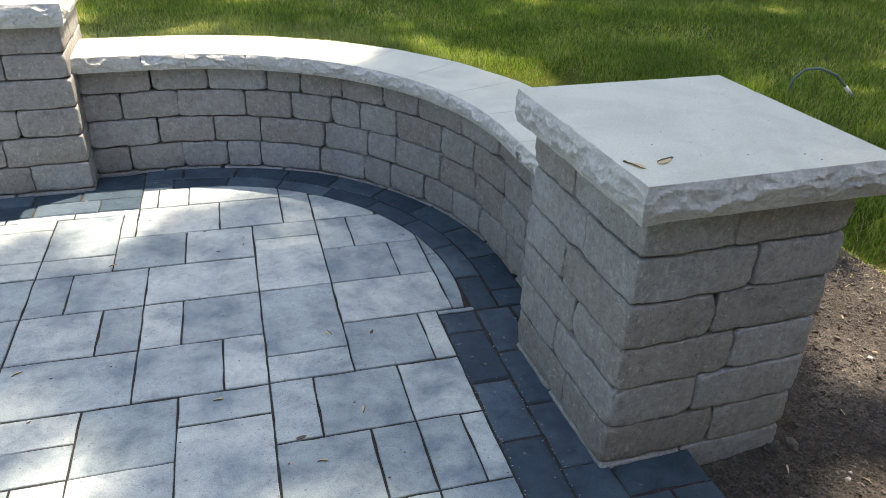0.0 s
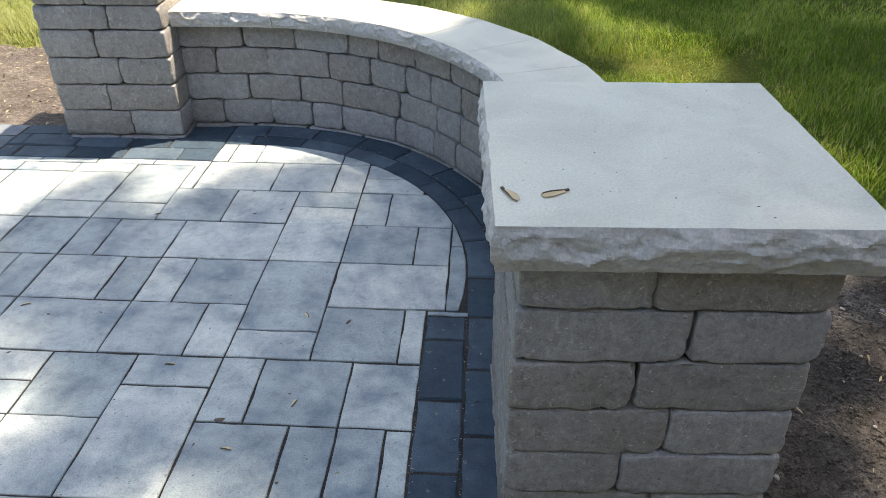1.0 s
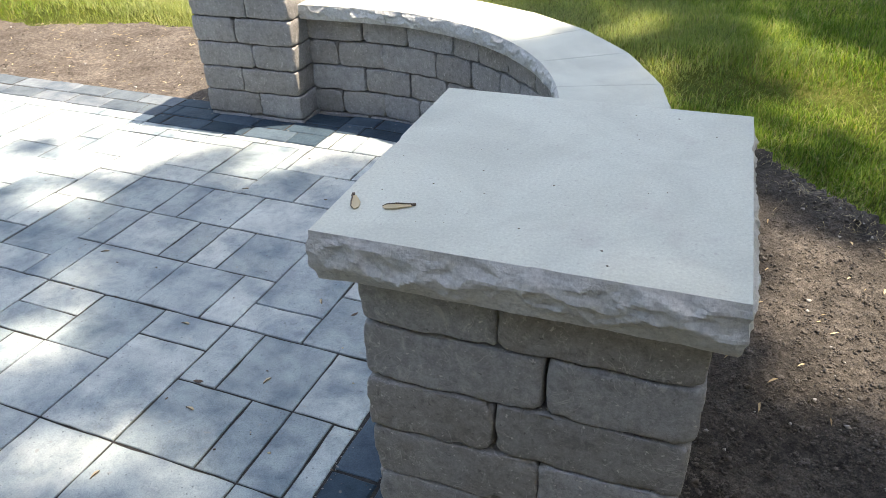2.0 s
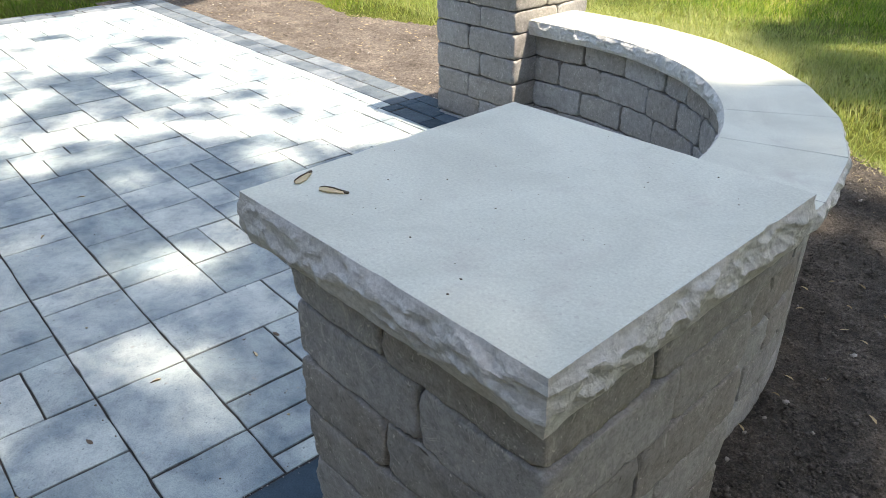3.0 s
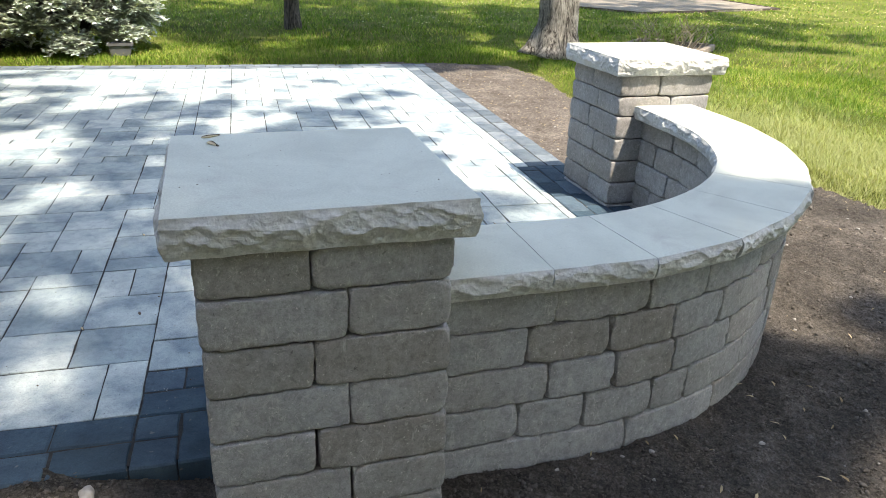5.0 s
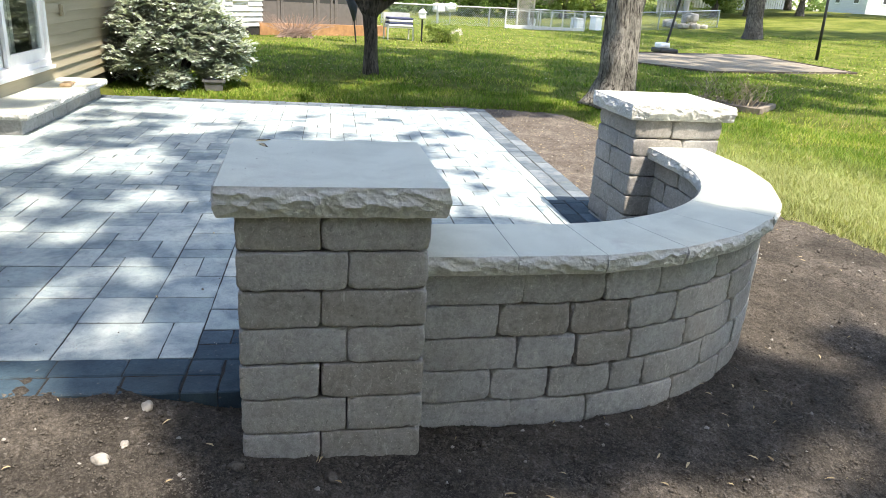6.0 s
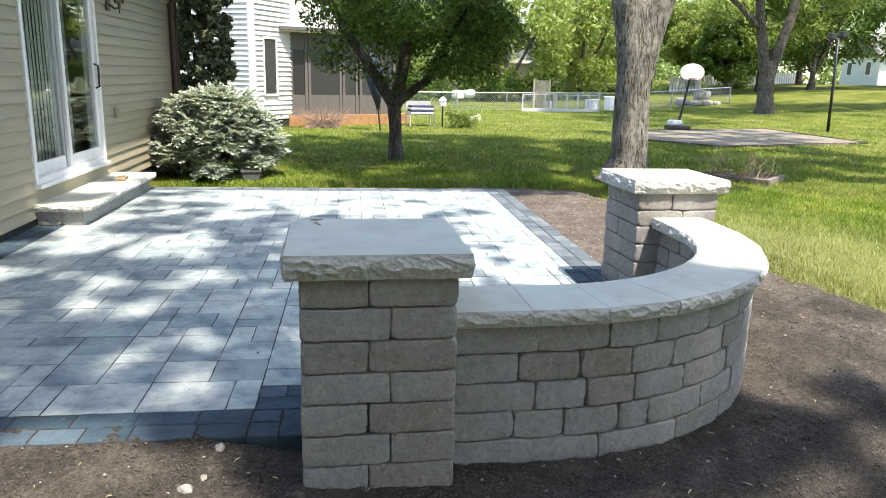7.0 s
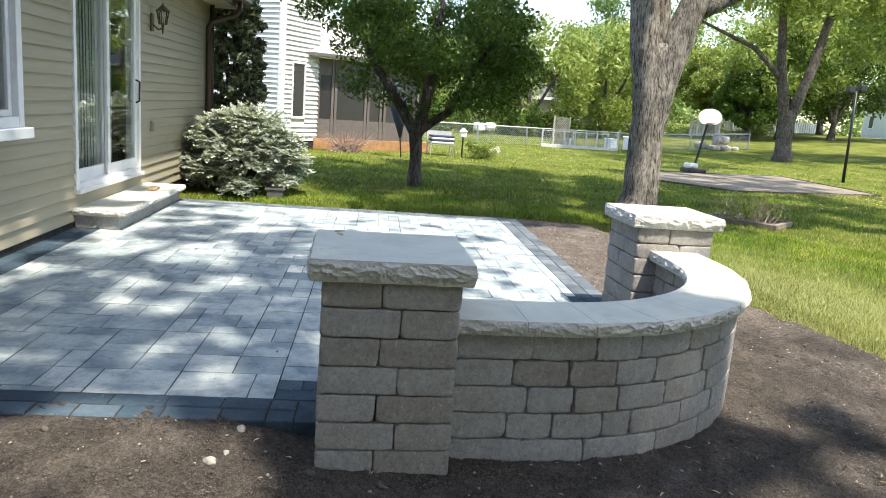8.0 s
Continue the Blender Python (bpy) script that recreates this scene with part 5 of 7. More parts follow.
shrub("columnar_evergreen", "tall dark green columnar evergreen at the house corner", (-10.3, -2.15), (0.55, 0.62, 3.6), 240, 22000, 0.06, NEEDLE_DARK, 8)


# ---- lawn, soil crumbs and litter ----
COURT = [(-17.4, 8.7), (-18.3, 13.3), (-13.9, 13.25), (-12.6, 8.6), (-14.4, 7.4)]


def open_lawn(x, y):
    wob = 0.10 * noise.noise((x * 3, y * 3, 0)), 0.10 * noise.noise((x * 3, y * 3, 8))
    if inside(SOIL_EDGE, x + wob[0], y + wob[1]) or in_patio(x, y, -0.03) or inside(COURT, x, y):
        return False
    u, v = uv(x, y)
    return not (v < -2.75 and -9.6 < u < 4.7)


def blades(name, count, place, height, width, seed, segments=2):
    """Many bent blades of grass as one mesh."""
    r = np.random.RandomState(seed)
    rows = []
    while len(rows) < count:
        x, y = place(r)
        if not open_lawn(x, y):
            continue
        patch = noise.noise((x * 1.1, y * 1.1, 4))
        if r.rand() > 0.88 + 0.5 * patch:
            continue
        rows.append((x, y, lawn_height(x, y) - 0.005, 1 + 0.45 * patch))
    b = np.array(rows)
    n = len(b)
    a = r.rand(n) * 2 * np.pi
    h = height * (0.5 + 0.8 * r.rand(n)) * b[:, 3]
    w = width * (0.7 + 0.6 * r.rand(n))
    lean = (0.25 + 1.1 * r.rand(n)) * h
    d = np.stack([np.cos(a), np.sin(a)], 1)
    s = np.stack([-np.sin(a), np.cos(a)], 1) * w[:, None] / 2
    base, mid, tip = b[:, :2], b[:, :2] + d * lean[:, None] * 0.3, b[:, :2] + d * lean[:, None]
    z = b[:, 2]
    v = np.stack([np.c_[base - s, z], np.c_[base + s, z], np.c_[mid + s * 0.8, z + h * 0.62], np.c_[mid - s * 0.8, z + h * 0.62], np.c_[tip, z + h * 0.95]], 1).reshape(-1, 3)
    k = np.arange(n)[:, None] * 5
    f = np.concatenate([k + np.array([[0, 1, 2]]), k + np.array([[0, 2, 3]]), k + np.array([[3, 2, 4]])])
    if segments == 1:
        v = np.stack([np.c_[base - s, z], np.c_[base + s, z], np.c_[tip, z + h * 0.95]], 1).reshape(-1, 3)
        f = np.arange(n * 3).reshape(-1, 3)
    ob = new(name, leaf_mesh(name, v, f, GRASS))
    tagged(ob, "fresh green grass blades of the mown lawn", "grass", kind="stuff")


def ring_place(r0, r1, cx, cy, a0, a1):
    def at(r):
        a = radians(a0 + (a1 - a0) * r.rand())
        d = math.sqrt(r0 * r0 + (r1 * r1 - r0 * r0) * r.rand())
        return cx + d * math.cos(a), cy + d * math.sin(a)
    return at


blades("grass", 122000, ring_place(1.5, 4.9, -0.6, 0.4, 5, 202), 0.055, 0.0045, 1)
blades("grass", 150000, ring_place(4.9, 8.0, -0.6, 0.4, 5, 202), 0.058, 0.0075, 4, 1)
blades("grass", 95000, ring_place(8.0, 15.0, -0.6, 0.4, 30, 203), 0.06, 0.013, 2, 1)
blades("grass", 52000, ring_place(15.0, 34.0, -0.6, 0.4, 95, 190), 0.05, 0.028, 3, 1)

STRAW = leaf_material("dry_grass", (0.24, 0.20, 0.11), (0.42, 0.37, 0.23), 0.7, 0.3)


def thatch():
    """Dry blades and clippings where the lawn frays into the soil."""
    r = np.random.RandomState(17)
    verts, faces = [], []
    edge = list(zip(SOIL_EDGE, SOIL_EDGE[1:]))[2:12]
    while len(faces) < 9500:
        (x0, y0), (x1, y1) = edge[r.randint(len(edge))]
        t, off = r.rand(), r.normal(-0.02, 0.10) if r.rand() < 0.5 else -abs(r.normal(0.0, 0.42))
        n = Vector((y0 - y1, x1 - x0)).normalized() * -1
        x, y = x0 + (x1 - x0) * t + n.x * off, y0 + (y1 - y0) * t + n.y * off
        if in_patio(x, y, -0.02) or noise.noise((x * 2.2, y * 2.2, 6)) < -0.12:
            continue
        z = (soil_height(x, y) if inside(SOIL_EDGE, x, y) else lawn_height(x, y) + 0.012) + 0.006
        a, l = r.rand() * 6.28, 0.008 + 0.016 * r.rand()
        c, s = math.cos(a) * l, math.sin(a) * l
        k, up = len(verts), 0.02 * r.rand()
        verts += [(x - c, y - s, z), (x - s * 0.05, y + c * 0.05, z + up), (x + c, y + s, z + up * r.rand()), (x + s * 0.05, y - c * 0.05, z + up)]
        faces.append((k, k + 1, k + 2, k + 3))
    ob = new("dry_grass", leaf_mesh("dry_grass", np.array(verts), np.array(faces), STRAW))
    tagged(ob, "dry straw-coloured grass along the edge of the soil", "grass", kind="stuff")


thatch()
STONE = plain("pale_pebble", (0.33, 0.31, 0.28), 0.8, vary=0.25, scale=40, bump=0.3)
CLOD = ground_material("soil_crumb", [(0.3, (0.078, 0.070, 0.061)), (0.7, (0.178, 0.160, 0.139))], 6, 90, 0.004)
LITTER = leaf_material("dry_litter", (0.24, 0.18, 0.10), (0.42, 0.34, 0.21), 0.8, 0.15)
TWIG = plain("dry_twig", (0.11, 0.08, 0.055), 0.9)
SEED = leaf_material("maple_seed", (0.38, 0.29, 0.16), (0.48, 0.39, 0.24), 0.7, 0.15)


def scatter_lumps(name, count, place, small, large, material, seed, sink=0.35, label="", category=""):
    """Angular crumbs or pebbles as one mesh."""
    r = np.random.RandomState(seed)
    ico = bmesh.new()
    bmesh.ops.create_icosphere(ico, subdivisions=1, radius=1.0)
    ico.verts.ensure_lookup_table()
    bv = np.array([v.co for v in ico.verts])
    bf = np.array([[v.index for v in f.verts] for f in ico.faces])
    ico.free()
    if large < 0.0115:
        bv = np.array([(1, 0, 0), (0, 1, 0), (-1, 0, 0), (0, -1, 0), (0, 0, 1), (0, 0, -1)], float)
        bf = np.array([(0, 1, 4), (1, 2, 4), (2, 3, 4), (3, 0, 4), (1, 0, 5), (2, 1, 5), (3, 2, 5), (0, 3, 5)])
    vs, fs, n = [], [], 0
    while n < count:
        x, y = place(r)
        if not inside(SOIL_EDGE, x, y) or in_patio(x, y, 0.0):
            continue
        s = small + (large - small) * r.rand() ** 1.7
        jig = bv * (0.45 + 0.9 * r.rand(len(bv), 1)) * s * np.array([1, 0.6 + 0.5 * r.rand(), 0.5 + 0.35 * r.rand()])
        a = r.rand() * 6.28
        rot = np.array([[math.cos(a), -math.sin(a), 0], [math.sin(a), math.cos(a), 0], [0, 0, 1]])
        vs.append(jig @ rot.T + np.array([x, y, soil_height(x, y) + s * (0.5 - sink)]))
        fs.append(bf + n * len(bv))
        n += 1
    ob = new(name, leaf_mesh(name, np.concatenate(vs), np.concatenate(fs), material))
    tagged(ob, label, category, kind="stuff")


def near_soil(r):
    if r.rand() < 0.3:
        return (r.rand() * 3.4 - 1.8, r.rand() * 2.0 + 1.4)
    return (r.rand() * 1.75 - 0.15, r.normal(0.35, 0.95))


def any_soil(r):
    return (r.rand() * 8.2 - 6.6, r.rand() * 5.0 - 1.5)


scatter_lumps("soil_crumbs", 1800, near_soil, 0.004, 0.012, CLOD, 9, label="crumbs of dark soil", category="soil")
scatter_lumps("soil_crumbs", 52000, near_soil, 0.0020, 0.0068, CLOD, 1, label="crumbs of dark soil", category="soil")
scatter_lumps("soil_crumbs", 6000, any_soil, 0.002, 0.0094, CLOD, 2, label="crumbs of dark soil", category="soil")
scatter_lumps("pebbles", 220, any_soil, 0.003, 0.012, STONE, 3, label="pale pebbles in the soil", category="pebble")
scatter_lumps("pebbles", 110, near_soil, 0.003, 0.011, STONE, 4, label="pale pebbles in the soil", category="pebble")


def litter():
    """Pale leaf scraps and seeds lying on the soil."""
    r = np.random.RandomState(5)
    rows = []
    while len(rows) < 620:
        x, y = (-6.3 + 4.6 * r.rand(), 1.7 + 1.5 * r.rand()) if len(rows) < 380 else any_soil(r) if len(rows) < 540 else near_soil(r)
        if inside(SOIL_EDGE, x, y) and not in_patio(x, y, 0.0):
            rows.append((x, y, soil_height(x, y) + 0.008))
    verts, faces = [], []
    for n, (x, y, z) in enumerate(rows):
        a, l = r.rand() * 6.28, 0.008 + 0.013 * r.rand()
        c, s = math.cos(a) * l, math.sin(a) * l
        k = len(verts)
        w = 0.12 + 0.12 * r.rand()
        verts += [(x - c, y - s, z), (x - c * 0.4 - s * w, y - s * 0.4 + c * w, z + 0.004), (x + c * 0.4 - s * (w + 0.1), y + s * 0.4 + c * (w + 0.1), z + 0.005), (x + c, y + s, z + 0.002), (x + c * 0.3 + s * w * 0.6, y + s * 0.3 - c * w * 0.6, z + 0.003), (x - c * 0.4 + s * w * 0.5, y - s * 0.4 - c * w * 0.5, z + 0.003)]
        faces.append((k, k + 1, k + 2, k + 3, k + 4, k + 5))
    ob = new("leaf_litter", leaf_mesh("leaf_litter", np.array(verts), np.array(faces), LITTER))
    tagged(ob, "dry tan leaf scraps on the soil", "litter", kind="stuff")


litter()


def stone(x, y, size, turn, seed, material=STONE, label="rounded pale stone half sunk in the soil"):
    bm = bmesh.new()
    bmesh.ops.create_icosphere(bm, subdivisions=3, radius=size * 0.5)
    for p in bm.verts:
        d = p.co.normalized()
        bump = 1 + 0.35 * noise.noise(d * 1.3 + Vector((seed, 0, 0))) + 0.12 * noise.noise(d * 3.5 + Vector((0, seed, 0)))
        p.co = Vector((d.x * 1.35, d.y * 0.95, d.z * 0.75)) * size * 0.5 * bump
    ob = part("stone", bm, material, None, smooth=True)
    ob.matrix_basis = pose(x, y, soil_height(x, y) + size * 0.12, 0, 0, turn)
    tagged(ob, label, "stone", "stones on the soil")


for _n, (_x, _y, _s, _t) in enumerate(((0.29, -0.65, 0.042, 60), (0.04, -0.57, 0.038, 10), (0.36, -0.01, 0.036, 20), (0.31, -0.28, 0.034, 70), (0.06, -1.32, 0.03, 40), (0.22, -0.6, 0.025, 0))):
    stone(_x, _y, _s, _t, _n + 2, STONE if _n in (0, 1, 5) else CLOD, "rounded pale stone half sunk in the soil" if _n in (0, 1, 5) else "dark clod of earth on the soil")


def maple_seed(x, y, z, turn, size=0.034):
    """A winged seed: a thick nut and a thin curved wing."""
    ob = empty("maple_seed", pose(x, y, z, 0, 0, turn))
    tagged(ob, "dry tan maple seed with one papery wing", "seed", "fallen maple seeds")
    bm = bmesh.new()
    rim = [(0.0, 0.10), (0.25, 0.16), (0.6, 0.24), (0.9, 0.18), (1.0, 0.02), (0.85, -0.10), (0.5, -0.08), (0.2, -0.04), (0.0, -0.06)]
    lo = [bm.verts.new((a * size, b * size, 0.0012)) for a, b in rim]
    hi = [bm.verts.new((a * size, b * size, 0.0017 + 0.002 * math.sin(a * 3))) for a, b in rim]
    bm.faces.new(hi)
    bm.faces.new(lo[::-1])
    for k in range(len(rim)):
        j = (k + 1) % len(rim)
        bm.faces.new((lo[k], lo[j], hi[j], hi[k]))
    part("wing", bm, SEED, ob)
    spine = [(a * size, b * size, 0.0022 + 0.002 * math.sin(a * 3)) for a, b in ((-0.02, -0.05), (0.2, -0.04), (0.5, -0.075), (0.85, -0.095), (0.99, 0.0))]
    part("spine", tube(bmesh.new(), spine, [0.0014, 0.0013, 0.0012, 0.0009, 0.0005], 5), TWIG, ob, "dark brown spine")
    v, f = lumpy((size * 0.17, size * 0.11, size * 0.07), (5, 4, 3), size * 0.045, 0.0002, 3)
    part("nut", mesh_of("nut", v, f, TWIG, True), None, ob, m=Matrix.Translation((-size * 0.06, 0.0, size * 0.05)))
    return ob


TOP = 0.776
maple_seed(-0.289, -0.195, TOP, -64, 0.044)
maple_seed(-0.19, -0.198, TOP, 203, 0.045)
for _x, _y, _t in ((-0.91, -0.05, -10), (-1.66, 0.49, 30), (-1.14, 0.24, 0), (-0.77, 0.09, 70), (-0.79, 0.45, 120), (-0.98, -0.31, 80), (-0.79, -0.68, 200), (-2.02, -0.26, 140), (-1.64, -0.55, 20), (-2.28, -0.04, 60), (-1.45, 1.04, 10)):
    maple_seed(_x, _y, 0.0, _t, 0.024)


def leaf_scrap(x, y, turn, size):
    bm = bmesh.new()
    rim = [(-1, 0), (-0.5, 0.35), (0.1, 0.42), (0.7, 0.25), (1, 0.0), (0.6, -0.3), (0, -0.38), (-0.6, -0.25)]
    lo = [bm.verts.new((a * size, b * size, 0.001 + 0.10 * size * a * a)) for a, b in rim]
    hi = [bm.verts.new((a * size, b * size, 0.0022 + 0.12 * size * a * a)) for a, b in rim]
    bm.faces.new(hi)
    bm.faces.new(lo[::-1])
    for k in range(len(rim)):
        j = (k + 1) % len(rim)
        bm.faces.new((lo[k], lo[j], hi[j], hi[k]))
    ob = part("fallen_leaf", bm, TWIG, None)
    ob.matrix_basis = pose(x, y, 0.0, 0, 0, turn)
    tagged(ob, "small dark curled dead leaf on the pavers", "leaf", "dead leaves on the patio")


for _x, _y, _t, _s in ((-0.67, 0.43, 60, 0.015), (-0.94, 0.04, 10, 0.018), (-1.59, 0.28, 30, 0.007), (-0.98, -0.04, 80, 0.006), (-1.09, 1.05, 0, 0.009), (-1.33, 1.36, 50, 0.007), (-1.13, 1.22, 20, 0.008), (-1.0, 1.08, 90, 0.008), (-1.56, 0.45, 0, 0.007), (-0.87, -0.51, 15, 0.016)):
    leaf_scrap(_x, _y, _t, _s * 0.8)


def specks(name, label, category, places, small, large, material, seed):
    """Tiny crumbs lying on a flat top."""
    r = np.random.RandomState(seed)
    oct_v = np.array([(1, 0, 0), (0, 1, 0), (-1, 0, 0), (0, -1, 0), (0, 0, 1), (0, 0, -1)], float)
    oct_f = np.array([(0, 1, 4), (1, 2, 4), (2, 3, 4), (3, 0, 4), (1, 0, 5), (2, 1, 5), (3, 2, 5), (0, 3, 5)])
    vs, fs = [], []
    for n, (x, y, z) in enumerate(places):
        s = small + (large - small) * r.rand() ** 2.5
        vs.append(oct_v * s * (0.6 + 0.6 * r.rand(6, 1)) * np.array([1, 0.7, 0.45]) + np.array([x, y, z + s * 0.2]))
        fs.append(oct_f + 6 * n)
    ob = new(name, leaf_mesh(name, np.concatenate(vs), np.concatenate(fs), material))
    tagged(ob, label, category, kind="stuff")


def on_patio(count, seed):
    r, out = random.Random(seed), []
    while len(out) < count:
        u, v = -0.3 - 4.5 * r.random() ** 1.6, r.uniform(-2.3, 1.6)
        p = PATIO @ Vector((u, v, 0.0015))
        if in_patio(p.x, p.y, 0.12) and math.hypot(p.x + 1.26, p.y - 0.71) < (0.93 if p.y > 0.71 and p.x > -1.26 else 99):
            out.append((p.x, p.y, 0.0012))
    return out


specks("patio_crumbs", "tiny dark crumbs of soil and bud scales on the pavers", "debris", on_patio(420, 3), 0.0012, 0.0055, TWIG, 4)
specks("patio_crumbs", "tiny tan seed scraps on the pavers", "debris", on_patio(120, 6), 0.0015, 0.006, SEED, 5)
_r = random.Random(19)
specks("cap_crumbs", "tiny dark crumbs on the pale stone cap", "debris", [(_r.uniform(-0.28, 0.28), _r.uniform(-0.28, 0.28), 0.776) for _ in range(46)], 0.0008, 0.003, TWIG, 6)
specks("joint_sand_grains", "pale sand grains along the charcoal border joints", "sand", [tuple(PATIO @ Vector((_u + _r.gauss(0, 0.008), _r.uniform(-0.48, 0.45), 0.001))) for _u in (-0.342, -0.458, -0.24) for _ in range(90)], 0.001, 0.0038, STONE, 7)
specks("joint_sand_grains", "pale sand grains along the charcoal border joints", "sand", [tuple(PATIO @ Vector((MID_UV[0] + _d * math.cos(_a), MID_UV[1] + _d * math.sin(_a), 0.001))) for _d, _a in ((_r.choice((1.03, 1.035, 1.1)) + _r.gauss(0, 0.007), _r.uniform(0, 1.57)) for _ in range(170))], 0.001, 0.0036, STONE, 8)


def garden_hose_end():
    ob = empty("garden_hose", Matrix.Translation((2.85, 2.45, -0.1)))
    tagged(ob, "short arch of grey-green garden hose standing in the grass", "hose")
    bm = tube(bmesh.new(), [(-0.19, 0.02, -0.02), (-0.18, 0.03, 0.09), (-0.10, 0.03, 0.155), (0.0, 0.0, 0.165), (0.10, -0.05, 0.125), (0.165, -0.1, 0.05)], 0.009, 10)
    part("hose", bm, plain("grey_green_rubber", (0.10, 0.14, 0.12), 0.4), ob, smooth=True)
    bm = tube(bmesh.new(), [(0.155, -0.095, 0.06), (0.19, -0.125, 0.01), (0.2, -0.13, -0.01)], [0.012, 0.014, 0.012], 10)
    part("coupling", bm, STEEL, ob, "metal hose coupling", smooth=True)


garden_hose_end()


def glove(x, y, z):
    ob = empty("work_glove", PATIO @ pose(x, y, z, 0, 0, 8))
    tagged(ob, "tan work glove lying on the door step", "glove")
    tan = plain("tan_leather", (0.42, 0.30, 0.18), 0.85, vary=0.2, scale=30)
    v, f = lumpy((0.13, 0.09, 0.035), (8, 6, 3), 0.014, 0.006, 2)
    part("palm", mesh_of("palm", v, f, tan, True), None, ob, m=Matrix.Translation((0, 0, 0.018)))
    for k in range(4):
        bm = tube(bmesh.new(), [(-0.05, -0.03 + k * 0.022, 0.018), (-0.10, -0.035 + k * 0.026, 0.02), (-0.14, -0.04 + k * 0.028, 0.014)], [0.012, 0.012, 0.008], 7)
        part("finger", bm, tan, ob, smooth=True)
    part("cuff", boxed(0.055, -0.05, 0.0, 0.12, 0.05, 0.035, bevel=0.012, seg=2), tan, ob)


glove(-5.45, -2.52, 0.184)


def planter_pot():
    ob = empty("planter_box", pose(-7.48, -1.16, -0.09, 0, 0, 4))
    tagged(ob, "small grey plastic planter box under the shrub", "planter")
    bm = bmesh.new()
    rims = [(0.062, 0.0), (0.075, 0.11), (0.086, 0.11), (0.086, 0.135), (0.071, 0.135), (0.06, 0.07)]
    loops = [[bm.verts.new((sx * r, sy * r * 1.6, z)) for sx, sy in ((-1, -1), (1, -1), (1, 1), (-1, 1))] for r, z in rims]
    for a, b in zip(loops, loops[1:]):
        for k in range(4):
            bm.faces.new((a[k], a[(k + 1) % 4], b[(k + 1) % 4], b[k]))
    bm.faces.new(loops[0][::-1])
    bm.faces.new(loops[-1])
    part("pot", bm, plain("grey_plastic", (0.12, 0.12, 0.125), 0.5), ob)
    part("earth", boxed(-0.058, -0.092, 0.06, 0.058, 0.092, 0.095), SOIL, ob)


planter_pot()

# ---- neighbours and far garden ----
def vec_frame(origin, along_dir):
    d = Vector((*along_dir, 0)).normalized()
    n = Vector((-d.y, d.x, 0))
    return Matrix(((d.x, n.x, 0, origin[0]), (d.y, n.y, 0, origin[1]), (0, 0, 1, origin[2]), (0, 0, 0, 1)))


def laps(ob, length, z0, z1, step, material, y, cut=None):
    """Clapboards along local x on the -y face of a wall."""
    z = z0
    while z < z1:
        spans = [(0, length)]
        if cut and z + step > cut[2] and z < cut[3]:
            spans = [(0, cut[0]), (cut[1], length)]
        for a, b in spans:
            verts = []
            for x in (a, b):
                verts += [(x, y, z + 0.02), (x, y - 0.034, z), (x, y - 0.004, z + step), (x, y, z + step)]
            me = mesh_of("siding_board", verts, [(4, 5, 1, 0), (5, 6, 2, 1), (6, 7, 3, 2), (7, 4, 0, 3), (0, 1, 2, 3), (7, 6, 5, 4)], material)
            part("siding_board", me, None, ob)
        z += step


def neighbour_house():
    ob = empty("neighbour_house", vec_frame((-16.8, -1.95, -0.15), (0.84, -0.54)))
    tagged(ob, "two-storey neighbouring house with white clapboard siding", "house")
    # local x runs back along the window face (negative), local y along the other face (negative)
    ob.matrix_basis = vec_frame((-16.8, -1.95, -0.15), (-0.84, 0.54))
    # window face: local y = 0 plane looking towards -y
    part("wall", boxed(0.0, 0.01, 0.0, 1.66, 0.2, 6.2), SIDING_WHITE, ob)
    part("wall", boxed(0.01, 0.2, 0.0, 0.2, 6.0, 6.2), SIDING_WHITE, ob)
    part("wall", boxed(1.46, 0.2, 0.0, 1.66, 6.0, 6.2), SIDING_WHITE, ob)
    laps(ob, 1.66, 0.25, 5.6, 0.125, SIDING_WHITE, 0.008, (0.42, 1.02, 0.85, 2.35))
    # the other face
    z = 0.25
    while z < 5.6:
        verts = []
        for y in (0.0, 6.0):
            verts += [(0.008, y, z + 0.02), (-0.026, y, z), (0.004, y, z + 0.125), (0.008, y, z + 0.125)]
        me = mesh_of("siding_board", verts, [(0, 1, 5, 4), (1, 2, 6, 5), (2, 3, 7, 6), (3, 0, 4, 7), (3, 2, 1, 0), (4, 5, 6, 7)], SIDING_WHITE)
        part("siding_board", me, None, ob)
        z += 0.125
    part("corner_board", boxed(-0.03, -0.03, 0.1, 0.10, 0.10, 5.8, bevel=0.005), WHITE, ob)
    bm = bmesh.new()
    frame_bars(bm, 0.42, 1.02, 0.85, 2.35, -0.03, 0.03, 0.06)
    win = part("window", bm, WHITE, ob)
    part("pane", boxed(0.48, -0.005, 0.91, 0.96, 0.005, 2.29), SCREEN, win, "dark window pane")
    part("foundation", boxed(-0.005, -0.005, -0.3, 1.66, 0.1, 0.25), SAND, ob)
    rv = [(-0.5, -0.5, 6.1), (2.2, -0.5, 6.1), (2.2, 6.5, 6.1), (-0.5, 6.5, 6.1), (0.8, -0.5, 7.3), (0.8, 6.5, 7.3)]
    part("roof", mesh_of("roof", rv, [(0, 1, 4), (1, 2, 5, 4), (3, 0, 4, 5), (2, 3, 5), (3, 2, 1, 0)], ROOF), None, ob)


